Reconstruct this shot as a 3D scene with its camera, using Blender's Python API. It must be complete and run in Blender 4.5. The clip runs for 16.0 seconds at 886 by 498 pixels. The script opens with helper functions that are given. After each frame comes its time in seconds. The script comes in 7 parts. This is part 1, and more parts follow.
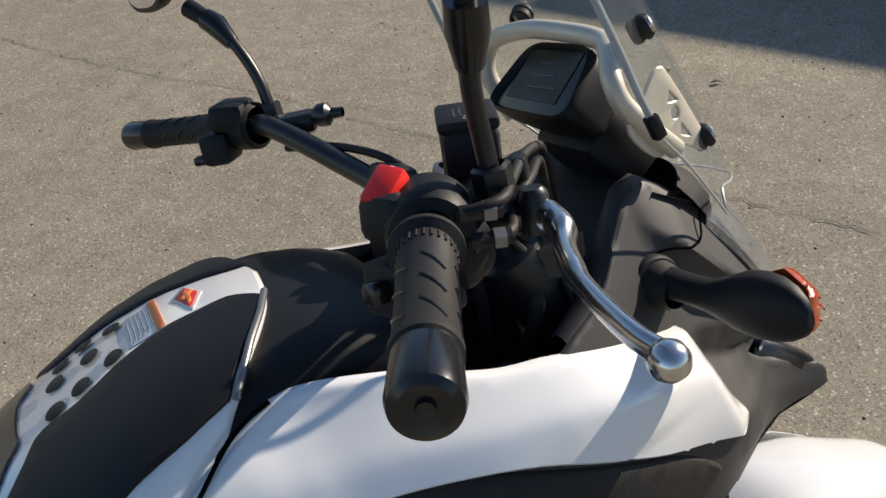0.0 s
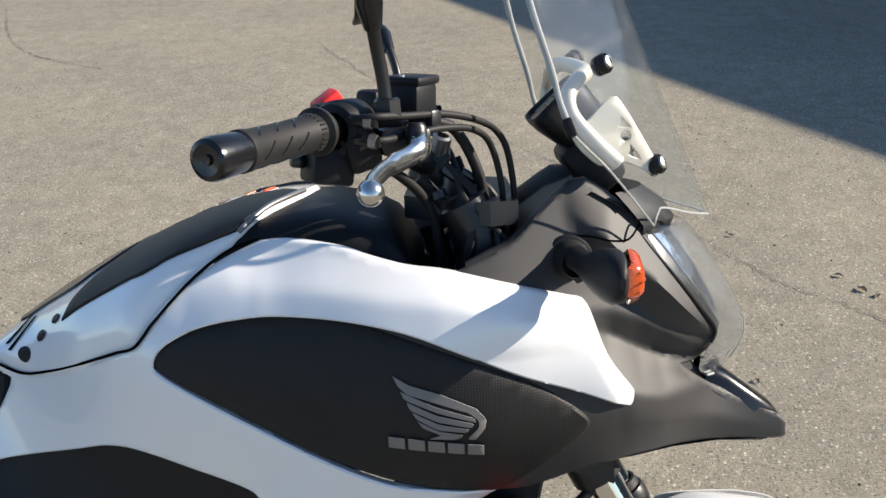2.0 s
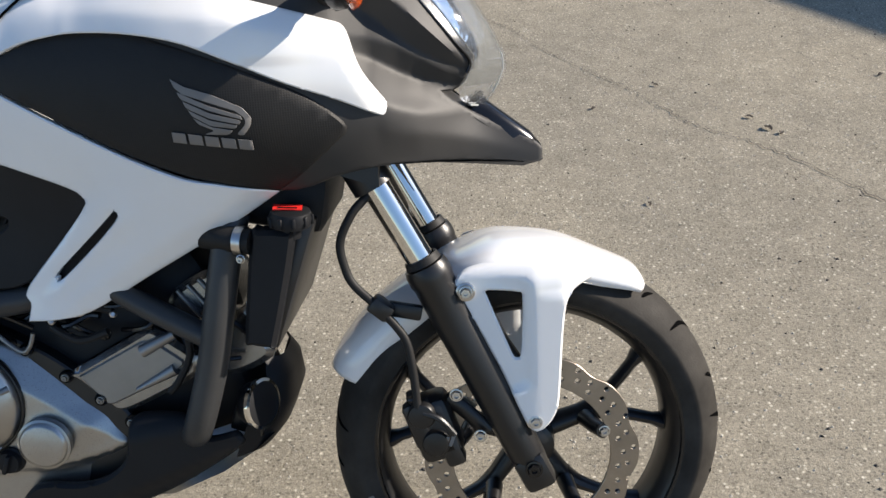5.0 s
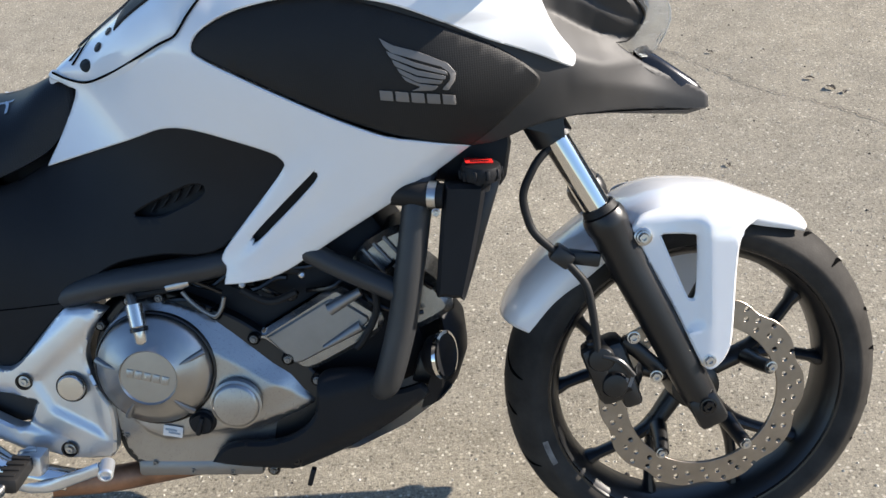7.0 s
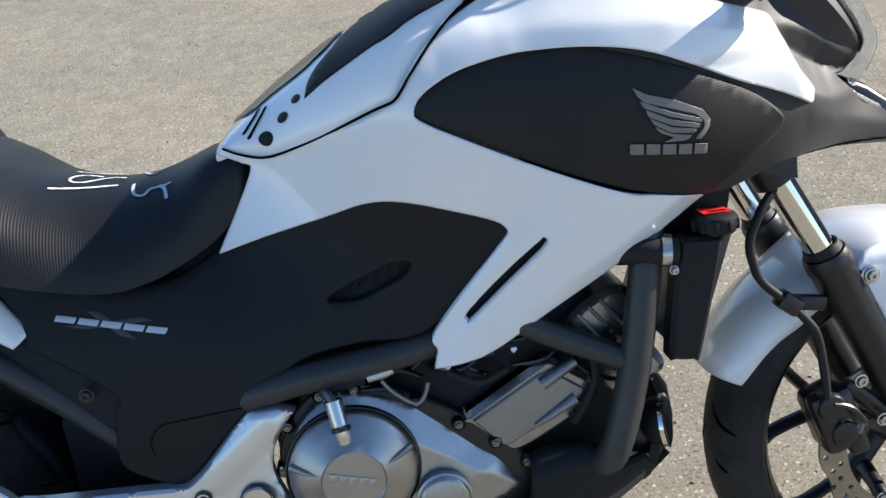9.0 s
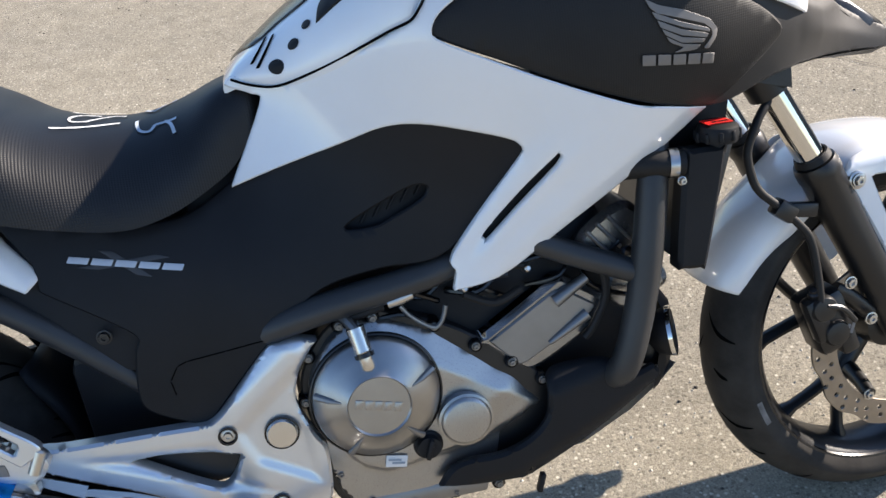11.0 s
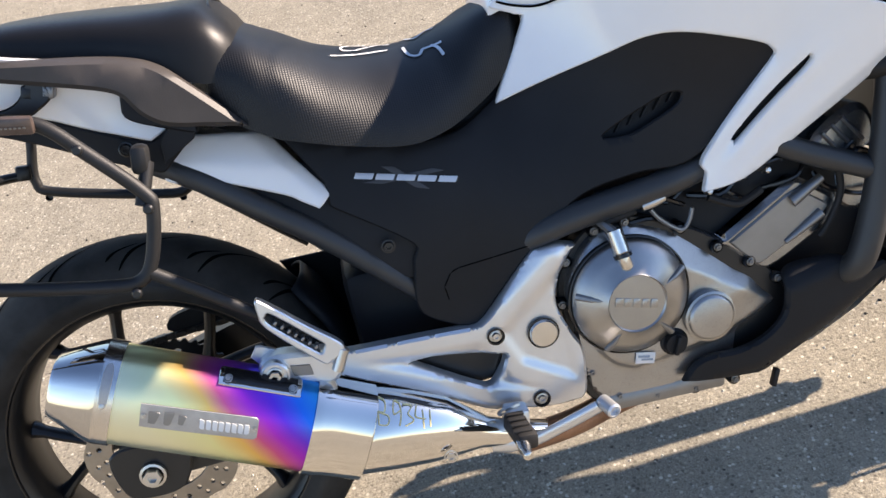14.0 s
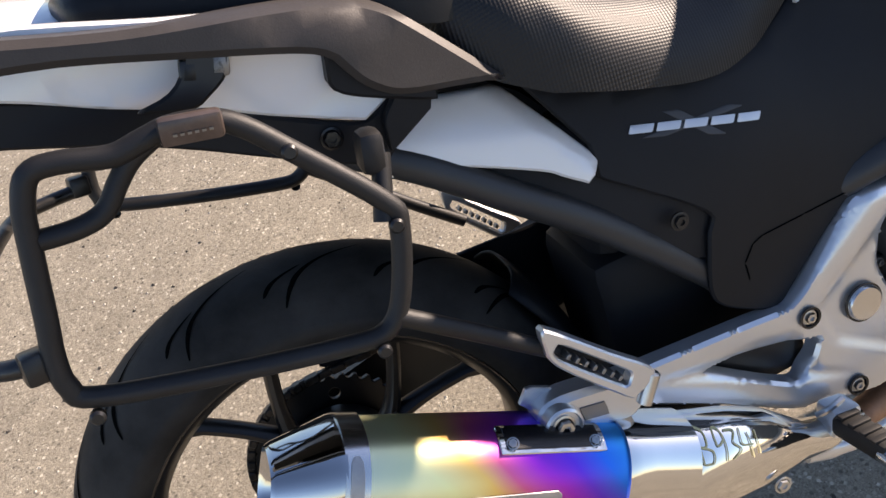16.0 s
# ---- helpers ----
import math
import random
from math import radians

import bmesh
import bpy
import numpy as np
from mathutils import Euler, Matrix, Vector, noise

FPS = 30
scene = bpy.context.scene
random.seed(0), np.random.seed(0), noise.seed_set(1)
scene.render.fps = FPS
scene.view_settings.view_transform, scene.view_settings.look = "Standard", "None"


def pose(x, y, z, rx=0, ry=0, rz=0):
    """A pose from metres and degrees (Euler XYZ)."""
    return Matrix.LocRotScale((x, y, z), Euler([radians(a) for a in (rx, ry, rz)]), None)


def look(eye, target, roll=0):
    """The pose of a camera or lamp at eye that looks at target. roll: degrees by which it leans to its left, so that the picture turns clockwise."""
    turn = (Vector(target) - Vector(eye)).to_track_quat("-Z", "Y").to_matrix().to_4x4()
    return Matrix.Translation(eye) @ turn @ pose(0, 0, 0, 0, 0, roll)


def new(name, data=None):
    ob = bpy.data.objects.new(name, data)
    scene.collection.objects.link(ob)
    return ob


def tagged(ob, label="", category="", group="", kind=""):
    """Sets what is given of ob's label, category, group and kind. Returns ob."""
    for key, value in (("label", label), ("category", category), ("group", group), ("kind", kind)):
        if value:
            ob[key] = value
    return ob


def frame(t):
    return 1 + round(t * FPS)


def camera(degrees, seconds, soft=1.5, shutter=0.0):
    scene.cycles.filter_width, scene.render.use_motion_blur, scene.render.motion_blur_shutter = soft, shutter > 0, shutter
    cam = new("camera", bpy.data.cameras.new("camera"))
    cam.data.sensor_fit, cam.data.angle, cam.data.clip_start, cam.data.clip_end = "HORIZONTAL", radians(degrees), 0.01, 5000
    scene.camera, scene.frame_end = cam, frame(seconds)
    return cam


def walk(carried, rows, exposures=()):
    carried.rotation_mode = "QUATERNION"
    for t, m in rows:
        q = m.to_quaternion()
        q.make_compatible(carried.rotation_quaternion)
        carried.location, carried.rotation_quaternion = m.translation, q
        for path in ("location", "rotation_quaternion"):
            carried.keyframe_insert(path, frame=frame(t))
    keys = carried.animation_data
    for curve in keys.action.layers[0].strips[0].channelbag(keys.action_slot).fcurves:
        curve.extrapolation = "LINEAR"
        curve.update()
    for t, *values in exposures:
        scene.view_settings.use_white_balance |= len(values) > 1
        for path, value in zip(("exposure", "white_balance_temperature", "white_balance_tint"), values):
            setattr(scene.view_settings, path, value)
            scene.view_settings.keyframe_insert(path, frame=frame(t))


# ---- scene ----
cam = camera(52.7, 16.0)
METRES = 2.835
PATH0 = pose(0.9121, -0.3105, 1.44, -35.132, 4.431, -26.365)
ROWS = [
    (0.0, 0.0, 0.0, 0.0, 0.0, 0.0, -0.0),
    (0.5, 0.0406, -0.0137, -0.0059, 6.14, 1.77, -5.08),
    (1.0, 0.0834, -0.013, -0.0109, 14.87, 1.93, -11.67),
    (1.5, 0.1155, -0.0334, -0.0187, 19.48, 2.89, -14.91),
    (2.0, 0.1438, -0.0651, -0.0397, 21.11, 3.48, -16.65),
    (2.5, 0.1719, -0.0765, -0.0489, 23.55, 2.73, -17.84),
    (3.0, 0.2098, -0.0695, -0.0494, 26.14, 1.7, -19.2),
    (3.5, 0.2534, -0.0607, -0.0553, 27.18, 0.38, -20.02),
    (4.0, 0.2784, -0.0552, -0.066, 26.08, -1.0, -19.38),
    (6.5, 0.2469, -0.1259, -0.1276, 19.29, -2.72, -12.32),
    (7.0, 0.2123, -0.1292, -0.133, 22.01, -2.85, -13.46),
    (7.5, 0.1618, -0.1237, -0.1318, 23.38, -2.92, -12.99),
    (8.0, 0.1111, -0.1193, -0.1223, 21.84, -1.96, -12.06),
    (10.5, 0.0284, -0.154, -0.1587, 11.11, 0.76, -5.32),
    (11.0, 0.0243, -0.1531, -0.1681, 11.42, -1.63, -5.72),
    (11.5, 0.014, -0.1577, -0.1748, 11.21, -2.95, -5.72),
    (12.0, 0.0042, -0.1649, -0.1797, 11.9, -3.95, -6.03),
    (12.5, -0.0013, -0.1715, -0.1874, 11.85, -4.44, -7.05),
    (13.0, -0.0118, -0.183, -0.1966, 12.15, -4.54, -7.08),
    (13.5, -0.0348, -0.1997, -0.2067, 13.01, -3.76, -5.1),
    (14.0, -0.0641, -0.2059, -0.2083, 14.44, -3.32, -3.18),
    (14.5, -0.1031, -0.1809, -0.1959, 15.68, -3.71, -1.1),
    (15.0, -0.1437, -0.1442, -0.1833, 14.92, -5.18, 1.04),
    (15.5, -0.1821, -0.1275, -0.1849, 11.62, -6.84, 2.36),
    (16.0, -0.234, -0.1107, -0.1927, 7.64, -8.1, 4.55),
]
EXPO = [(0.0, 0.55, 6500, 12), (0.5, 0.54, 6450, 12), (1.0, 0.65, 6400, 12), (1.5, 0.80, 6300, 11), (2.0, 0.98, 6250, 11), (3.5, 0.84, 6200, 10), (4.2, 0.79, 6200, 11), (6.3, 1.26, 6190, 12), (7.0, 1.24, 6040, 12), (8.0, 1.2, 5890, 10), (10.5, 1.2, 5900, 13), (11.0, 1.42, 6200, 14), (12.5, 1.34, 6500, 17), (13.5, 1.46, 6710, 18), (14.0, 1.66, 6660, 18), (14.5, 1.5, 6710, 18), (15.0, 1.24, 6750, 19), (16.0, 1.32, 6900, 21)]
walk(cam, [(t, PATH0 @ pose(METRES * x, METRES * y, METRES * z, 90 + pitch, roll, yaw)) for t, x, y, z, yaw, pitch, roll in ROWS], EXPO)

# ---- world and sun ----
SUN_EL, SUN_AZ = 26.5, 8.5          # degrees; azimuth from the front of the motorcycle towards its left side
sun_way = Vector((math.cos(radians(SUN_EL)) * math.cos(radians(SUN_AZ)), math.cos(radians(SUN_EL)) * math.sin(radians(SUN_AZ)), math.sin(radians(SUN_EL))))
world = bpy.data.worlds.new("sky")
scene.world = world
world.use_nodes = True
wn = world.node_tree.nodes
wl = world.node_tree.links
sky = wn.new("ShaderNodeTexSky")
sky.sky_type = "NISHITA"
sky.sun_disc = False
sky.sun_elevation = radians(SUN_EL)
sky.sun_rotation = radians(90 - SUN_AZ)
sky.air_density, sky.dust_density, sky.ozone_density = 1.0, 0.25, 2.6
wl.new(sky.outputs[0], wn["Background"].inputs[0])
wn["Background"].inputs[1].default_value = 0.092
sun_data = bpy.data.lights.new("sun", "SUN")
sun_data.energy, sun_data.angle, sun_data.color = 5.0, radians(0.6), (1.0, 0.88, 0.72)
sun = new("sun", sun_data)
sun.matrix_world = look(sun_way * 20, (0, 0, 0))


# ---- materials ----
def node(tree, kind, **values):
    n = tree.nodes.new(kind)
    for key, value in values.items():
        n.inputs[key].default_value = value
    return n


def ramp(tree, fac, stops):
    n = tree.nodes.new("ShaderNodeValToRGB")
    while len(n.color_ramp.elements) < len(stops):
        n.color_ramp.elements.new(0.5)
    for e, (p, c) in zip(n.color_ramp.elements, stops):
        e.position = p
        e.color = c if len(c) == 4 else (*c, 1)
    tree.links.new(fac, n.inputs[0])
    return n.outputs[0]


def surface(name, colour, rough=0.5, metal=0.0, coat=0.0, spread=0.12, big=9.0, fine=220.0, bump=0.08, rough_spread=0.12, spec=0.5, fine_dist=0.0008):
    """A painted, moulded or cast surface: colour and gloss vary in large stains and in fine grain."""
    m = bpy.data.materials.new(name)
    m.use_nodes = True
    t = m.node_tree
    b = t.nodes["Principled BSDF"]
    pos = t.nodes.new("ShaderNodeTexCoord").outputs["Object"]
    large = node(t, "ShaderNodeTexNoise", Scale=big, Detail=5.0, Roughness=0.6)
    small = node(t, "ShaderNodeTexNoise", Scale=fine, Detail=3.0, Roughness=0.6)
    t.links.new(pos, large.inputs["Vector"])
    t.links.new(pos, small.inputs["Vector"])
    lo = tuple(c * (1 - spread) for c in colour)
    hi = tuple(min(1, c * (1 + spread)) for c in colour)
    t.links.new(ramp(t, large.outputs[0], [(0.3, lo), (0.7, hi)]), b.inputs["Base Color"])
    mix = t.nodes.new("ShaderNodeMath")
    mix.operation = "MULTIPLY_ADD"
    t.links.new(small.outputs[0], mix.inputs[0])
    mix.inputs[1].default_value, mix.inputs[2].default_value = rough_spread, max(0.02, rough - rough_spread * 0.5)
    t.links.new(mix.outputs[0], b.inputs["Roughness"])
    b.inputs["Metallic"].default_value = metal
    b.inputs["Coat Weight"].default_value = coat
    b.inputs["Coat Roughness"].default_value = 0.04
    b.inputs["Specular IOR Level"].default_value = spec
    if bump:
        bp = node(t, "ShaderNodeBump", Strength=bump, Distance=fine_dist)
        t.links.new(small.outputs[0], bp.inputs["Height"])
        t.links.new(bp.outputs[0], b.inputs["Normal"])
    return m


white_paint = surface("white_paint", (0.80, 0.80, 0.79), 0.25, coat=1.0, spread=0.02, bump=0.0, rough_spread=0.06)
grey_plastic = surface("grey_cowl", (0.030, 0.029, 0.028), 0.55, spread=0.10, fine=1500, bump=0.08, spec=0.36)
groove_black = surface("groove_black", (0.004, 0.004, 0.004), 0.95, spread=0.1, bump=0.0, spec=0.0)
pillion_vinyl = surface("pillion_vinyl", (0.0075, 0.0075, 0.008), 0.4, spread=0.2, big=15, fine=700, bump=0.25, spec=0.25)
rack_black = surface("rack_black", (0.010, 0.010, 0.0105), 0.52, spread=0.25, big=25, fine=900, bump=0.35, spec=0.4)
rail_plastic = surface("rail_plastic", (0.042, 0.037, 0.034), 0.5, spread=0.12, big=20, fine=600, bump=0.2, spec=0.35)
black_plastic = surface("black_plastic", (0.0085, 0.0090, 0.0105), 0.52, spread=0.2, fine=900, bump=0.15, spec=0.24)
black_gloss = surface("black_gloss", (0.006, 0.006, 0.007), 0.24, spread=0.2, bump=0.0)
black_metal = surface("black_metal", (0.008, 0.008, 0.0085), 0.36, spread=0.2, fine=600, bump=0.12)
rubber = surface("rubber", (0.012, 0.0115, 0.011), 0.6, spread=0.2, big=14, fine=500, bump=0.2, spec=0.3)
tyre_rubber = surface("tyre_rubber", (0.036, 0.033, 0.029), 0.66, spread=0.4, big=14, fine=300, bump=0.35, spec=0.12)
frame_paint = surface("frame_paint", (0.036, 0.037, 0.038), 0.44, metal=0.25, spread=0.12, fine=800, bump=0.1)
silver_paint = surface("silver_paint", (0.66, 0.67, 0.68), 0.32, metal=0.78, spread=0.05, fine=1200, bump=0.03)
cast_alloy = surface("cast_alloy", (0.37, 0.368, 0.363), 0.29, metal=0.9, spread=0.07, fine=900, bump=0.2)
head_alloy = surface("head_alloy", (0.29, 0.287, 0.283), 0.25, metal=0.9, spread=0.15, big=25, fine=500, bump=0.15)
dull_alloy = surface("dull_alloy", (0.24, 0.237, 0.233), 0.38, metal=0.8, spread=0.12, fine=500, bump=0.2)
polished = surface("polished_alloy", (0.62, 0.61, 0.59), 0.22, metal=1.0, spread=0.04, bump=0.02)
chrome = surface("chrome", (0.70, 0.685, 0.655), 0.07, metal=1.0, spread=0.03, bump=0.0, rough_spread=0.05)
# chrome with a lowered base colour, standing in for dark reflections on the end cone
dim_reflection_chrome = surface("dim_reflection_chrome", (0.50, 0.50, 0.50), 0.06, metal=1.0, spread=0.03, bump=0.0, rough_spread=0.04)
steel = surface("steel_bolt", (0.55, 0.54, 0.52), 0.3, metal=1.0, spread=0.1, bump=0.05)
disc_steel = surface("disc_steel", (0.30, 0.26, 0.215), 0.36, metal=0.9, spread=0.12, big=30, fine=400, bump=0.1)
cream_alloy = surface("anodised_alloy", (0.60, 0.545, 0.44), 0.40, metal=0.35, spread=0.04, fine=900, bump=0.08)
red_plastic = surface("red_plastic", (0.75, 0.025, 0.02), 0.35, spread=0.05, bump=0.0)
amber = surface("amber_lens", (0.42, 0.062, 0.008), 0.15, coat=0.6, spread=0.08, fine=160, bump=0.5, fine_dist=0.002)
emblem_grey = surface("emblem_grey", (0.17, 0.16, 0.15), 0.5, spread=0.08, bump=0.0)
emblem_silver = surface("emblem_silver", (0.62, 0.62, 0.62), 0.3, metal=0.5, spread=0.05, bump=0.0)
emblem_dim = surface("emblem_dim", (0.045, 0.045, 0.046), 0.5, spread=0.08, bump=0.0)
paper = surface("sticker_paper", (0.72, 0.71, 0.68), 0.5, spread=0.05, bump=0.0)
orange_ink = surface("orange_ink", (0.85, 0.22, 0.05), 0.5, spread=0.05, bump=0.0)
red_ink = surface("red_ink", (0.70, 0.04, 0.03), 0.5, spread=0.05, bump=0.0)
grey_ink = surface("grey_ink", (0.28, 0.32, 0.36), 0.5, spread=0.05, bump=0.0)
chalk = surface("chalk", (0.50, 0.55, 0.60), 0.8, spread=0.3, fine=900, bump=0.0)
wax_mark = surface("wax_mark", (0.66, 0.58, 0.30), 0.7, spread=0.2, bump=0.0)
rust = surface("rusty_pipe", (0.30, 0.16, 0.09), 0.5, metal=0.6, spread=0.3, big=30, bump=0.2)
tape_blue = surface("blue_plug", (0.05, 0.2, 0.3), 0.4, spread=0.1, bump=0.0)


def vinyl_material():
    """Black seat cover with a woven relief."""
    m = surface("seat_vinyl", (0.0046, 0.0046, 0.0050), 0.48, spread=0.2, bump=0.06, fine=500, spec=0.40, rough_spread=0.06)
    t = m.node_tree
    b = t.nodes["Principled BSDF"]
    old = b.inputs["Normal"].links[0].from_node
    pos = t.nodes.new("ShaderNodeTexCoord").outputs["Object"]
    around = t.nodes.new("ShaderNodeVectorMath")
    around.operation = "DOT_PRODUCT"
    around.inputs[1].default_value = (0, .707, .707)
    t.links.new(pos, around.inputs[0])
    apart = t.nodes.new("ShaderNodeSeparateXYZ")
    t.links.new(pos, apart.inputs[0])
    plan = t.nodes.new("ShaderNodeCombineXYZ")
    t.links.new(around.outputs["Value"], plan.inputs[0])
    t.links.new(apart.outputs["X"], plan.inputs[1])
    a = node(t, "ShaderNodeTexWave", Scale=104.0)
    a.bands_direction = "X"
    c = node(t, "ShaderNodeTexWave", Scale=96.0, Distortion=0.6)
    c.bands_direction = "Y"
    mul = t.nodes.new("ShaderNodeMath")
    mul.operation = "MULTIPLY_ADD"
    mul.inputs[1].default_value = 1.4
    for w in (a, c):
        t.links.new(plan.outputs[0], w.inputs["Vector"])
    t.links.new(c.outputs["Fac"], mul.inputs[0])
    t.links.new(a.outputs["Fac"], mul.inputs[2])
    weave = node(t, "ShaderNodeBump", Strength=0.16, Distance=0.0010)
    # the top of the cover is plain, the flanks are woven
    lean = t.nodes.new("ShaderNodeSeparateXYZ")
    t.links.new(t.nodes.new("ShaderNodeTexCoord").outputs["Normal"], lean.inputs[0])
    flank = node(t, "ShaderNodeMapRange")
    flank.interpolation_type = "SMOOTHSTEP"
    for k, v in zip(range(1, 5), (0.60, 0.86, 0.20, 0.02)):
        flank.inputs[k].default_value = v
    t.links.new(lean.outputs["Z"], flank.inputs[0])
    t.links.new(flank.outputs[0], weave.inputs["Strength"])
    t.links.new(mul.outputs[0], weave.inputs["Height"])
    t.links.new(old.outputs[0], weave.inputs["Normal"])
    t.links.new(weave.outputs[0], b.inputs["Normal"])
    return m


def mesh_material():
    """Dark insert with a fine raised honeycomb."""
    m = surface("honeycomb_plastic", (0.0165, 0.0160, 0.0154), 0.56, spread=0.15, bump=0.0, spec=0.24)
    t = m.node_tree
    pos = t.nodes.new("ShaderNodeTexCoord").outputs["Object"]
    flat = node(t, "ShaderNodeMapping", Scale=(1, 0, 1))
    v = node(t, "ShaderNodeTexVoronoi", Scale=330.0, Randomness=0.1)
    bp = node(t, "ShaderNodeBump", Strength=0.3, Distance=0.001)
    t.links.new(pos, flat.inputs[0])
    t.links.new(flat.outputs[0], v.inputs["Vector"])
    t.links.new(v.outputs["Distance"], bp.inputs["Height"])
    t.links.new(bp.outputs[0], t.nodes["Principled BSDF"].inputs["Normal"])
    return m


def titanium_material():
    """Heat-blued titanium: colour bands run along the can."""
    m = surface("blued_titanium", (0.6, 0.6, 0.6), 0.36, metal=0.9, spread=0.0, fine=1400, bump=0.05)
    t = m.node_tree
    b = t.nodes["Principled BSDF"]
    pos = t.nodes.new("ShaderNodeTexCoord").outputs["Object"]
    sep = t.nodes.new("ShaderNodeSeparateXYZ")
    wob = node(t, "ShaderNodeTexNoise", Scale=7.0, Detail=2.0)
    t.links.new(pos, wob.inputs["Vector"])
    t.links.new(pos, sep.inputs[0])
    # distance along the can axis, slightly disturbed
    a = t.nodes.new("ShaderNodeMath"); a.operation = "MULTIPLY_ADD"
    a.inputs[1].default_value = 0.42
    t.links.new(sep.outputs["Z"], a.inputs[0])
    t.links.new(sep.outputs["X"], a.inputs[2])
    c = t.nodes.new("ShaderNodeMath"); c.operation = "MULTIPLY_ADD"
    c.inputs[1].default_value = 0.05
    t.links.new(wob.outputs[0], c.inputs[0])
    t.links.new(a.outputs[0], c.inputs[2])
    r = t.nodes.new("ShaderNodeMapRange")
    r.inputs["From Min"].default_value, r.inputs["From Max"].default_value = 0.258, 0.468
    t.links.new(c.outputs[0], r.inputs["Value"])
    col = ramp(t, r.outputs[0], [(0.0, (0.78, 0.80, 0.60)), (0.28, (0.76, 0.78, 0.42)), (0.42, (0.78, 0.52, 0.16)), (0.53, (0.62, 0.12, 0.30)),
                                 (0.64, (0.42, 0.04, 0.62)), (0.74, (0.16, 0.05, 0.72)), (0.86, (0.02, 0.18, 0.80)), (1.0, (0.02, 0.30, 0.72))])
    t.links.new(col, b.inputs["Base Color"])
    return m


def asphalt_material():
    """Worn fine-grained asphalt: a sandy binder with pale and dark chips of stone showing at its face."""
    m = bpy.data.materials.new("asphalt")
    m.use_nodes = True
    t = m.node_tree
    b = t.nodes["Principled BSDF"]
    pos = t.nodes.new("ShaderNodeTexCoord").outputs["Object"]
    chip = node(t, "ShaderNodeTexVoronoi", Scale=125.0, Randomness=1.0)
    small_chip = node(t, "ShaderNodeTexVoronoi", Scale=270.0, Randomness=1.0)
    big = node(t, "ShaderNodeTexNoise", Scale=0.7, Detail=6.0, Roughness=0.6)
    mid_noise = node(t, "ShaderNodeTexNoise", Scale=9.0, Detail=5.0, Roughness=0.65)
    sand = node(t, "ShaderNodeTexNoise", Scale=330.0, Detail=4.0, Roughness=0.7)
    pits = node(t, "ShaderNodeTexNoise", Scale=120.0, Detail=5.0, Roughness=0.75)
    for n in (chip, small_chip, big, mid_noise, sand, pits):
        t.links.new(pos, n.inputs["Vector"])

    def mixed(fac, a, c, blend="MIX"):
        n = t.nodes.new("ShaderNodeMix")
        n.data_type, n.blend_type = "RGBA", blend
        if isinstance(fac, float):
            n.inputs[0].default_value = fac
        else:
            t.links.new(fac, n.inputs[0])
        t.links.new(a, n.inputs[6])
        t.links.new(c, n.inputs[7])
        return n.outputs[2]

    binder = ramp(t, sand.outputs[0], [(0.28, (0.145, 0.132, 0.103)), (0.5, (0.277, 0.253, 0.197)), (0.72, (0.41, 0.375, 0.292))])
    stone = ramp(t, chip.outputs["Color"], [(0.0, (0.07, 0.064, 0.054)), (0.20, (0.15, 0.137, 0.112)), (0.5, (0.277, 0.253, 0.197)), (0.76, (0.39, 0.357, 0.278)), (0.92, (0.68, 0.64, 0.53))])
    grit_tone = ramp(t, small_chip.outputs["Color"], [(0.0, (0.09, 0.082, 0.068)), (0.3, (0.215, 0.198, 0.16)), (0.7, (0.30, 0.277, 0.225)), (0.95, (0.56, 0.52, 0.43))])
    shows = ramp(t, chip.outputs["Distance"], [(0.30, (0.85, 0.85, 0.85)), (0.52, (0, 0, 0))])
    shows_small = ramp(t, small_chip.outputs["Distance"], [(0.30, (0.7, 0.7, 0.7)), (0.55, (0, 0, 0))])
    col = mixed(shows, mixed(shows_small, binder, grit_tone), stone)
    col = mixed(1.0, col, ramp(t, big.outputs[0], [(0.3, (0.86, 0.86, 0.87)), (0.7, (1.12, 1.10, 1.07))]), "MULTIPLY")
    col = mixed(1.0, col, ramp(t, mid_noise.outputs[0], [(0.25, (0.82, 0.81, 0.80)), (0.75, (1.15, 1.14, 1.13))]), "MULTIPLY")
    col = mixed(1.0, col, ramp(t, pits.outputs[0], [(0.32, (0.45, 0.44, 0.43)), (0.44, (1, 1, 1))]), "MULTIPLY")
    t.links.new(col, b.inputs["Base Color"])
    b.inputs["Roughness"].default_value = 0.85
    b.inputs["Specular IOR Level"].default_value = 0.08
    rough_face = node(t, "ShaderNodeBump", Strength=0.75, Distance=0.0030)
    t.links.new(pits.outputs[0], rough_face.inputs["Height"])
    sandy = node(t, "ShaderNodeBump", Strength=0.25, Distance=0.0008)
    t.links.new(sand.outputs[0], sandy.inputs["Height"])
    t.links.new(rough_face.outputs[0], sandy.inputs["Normal"])
    t.links.new(sandy.outputs[0], b.inputs["Normal"])
    return m


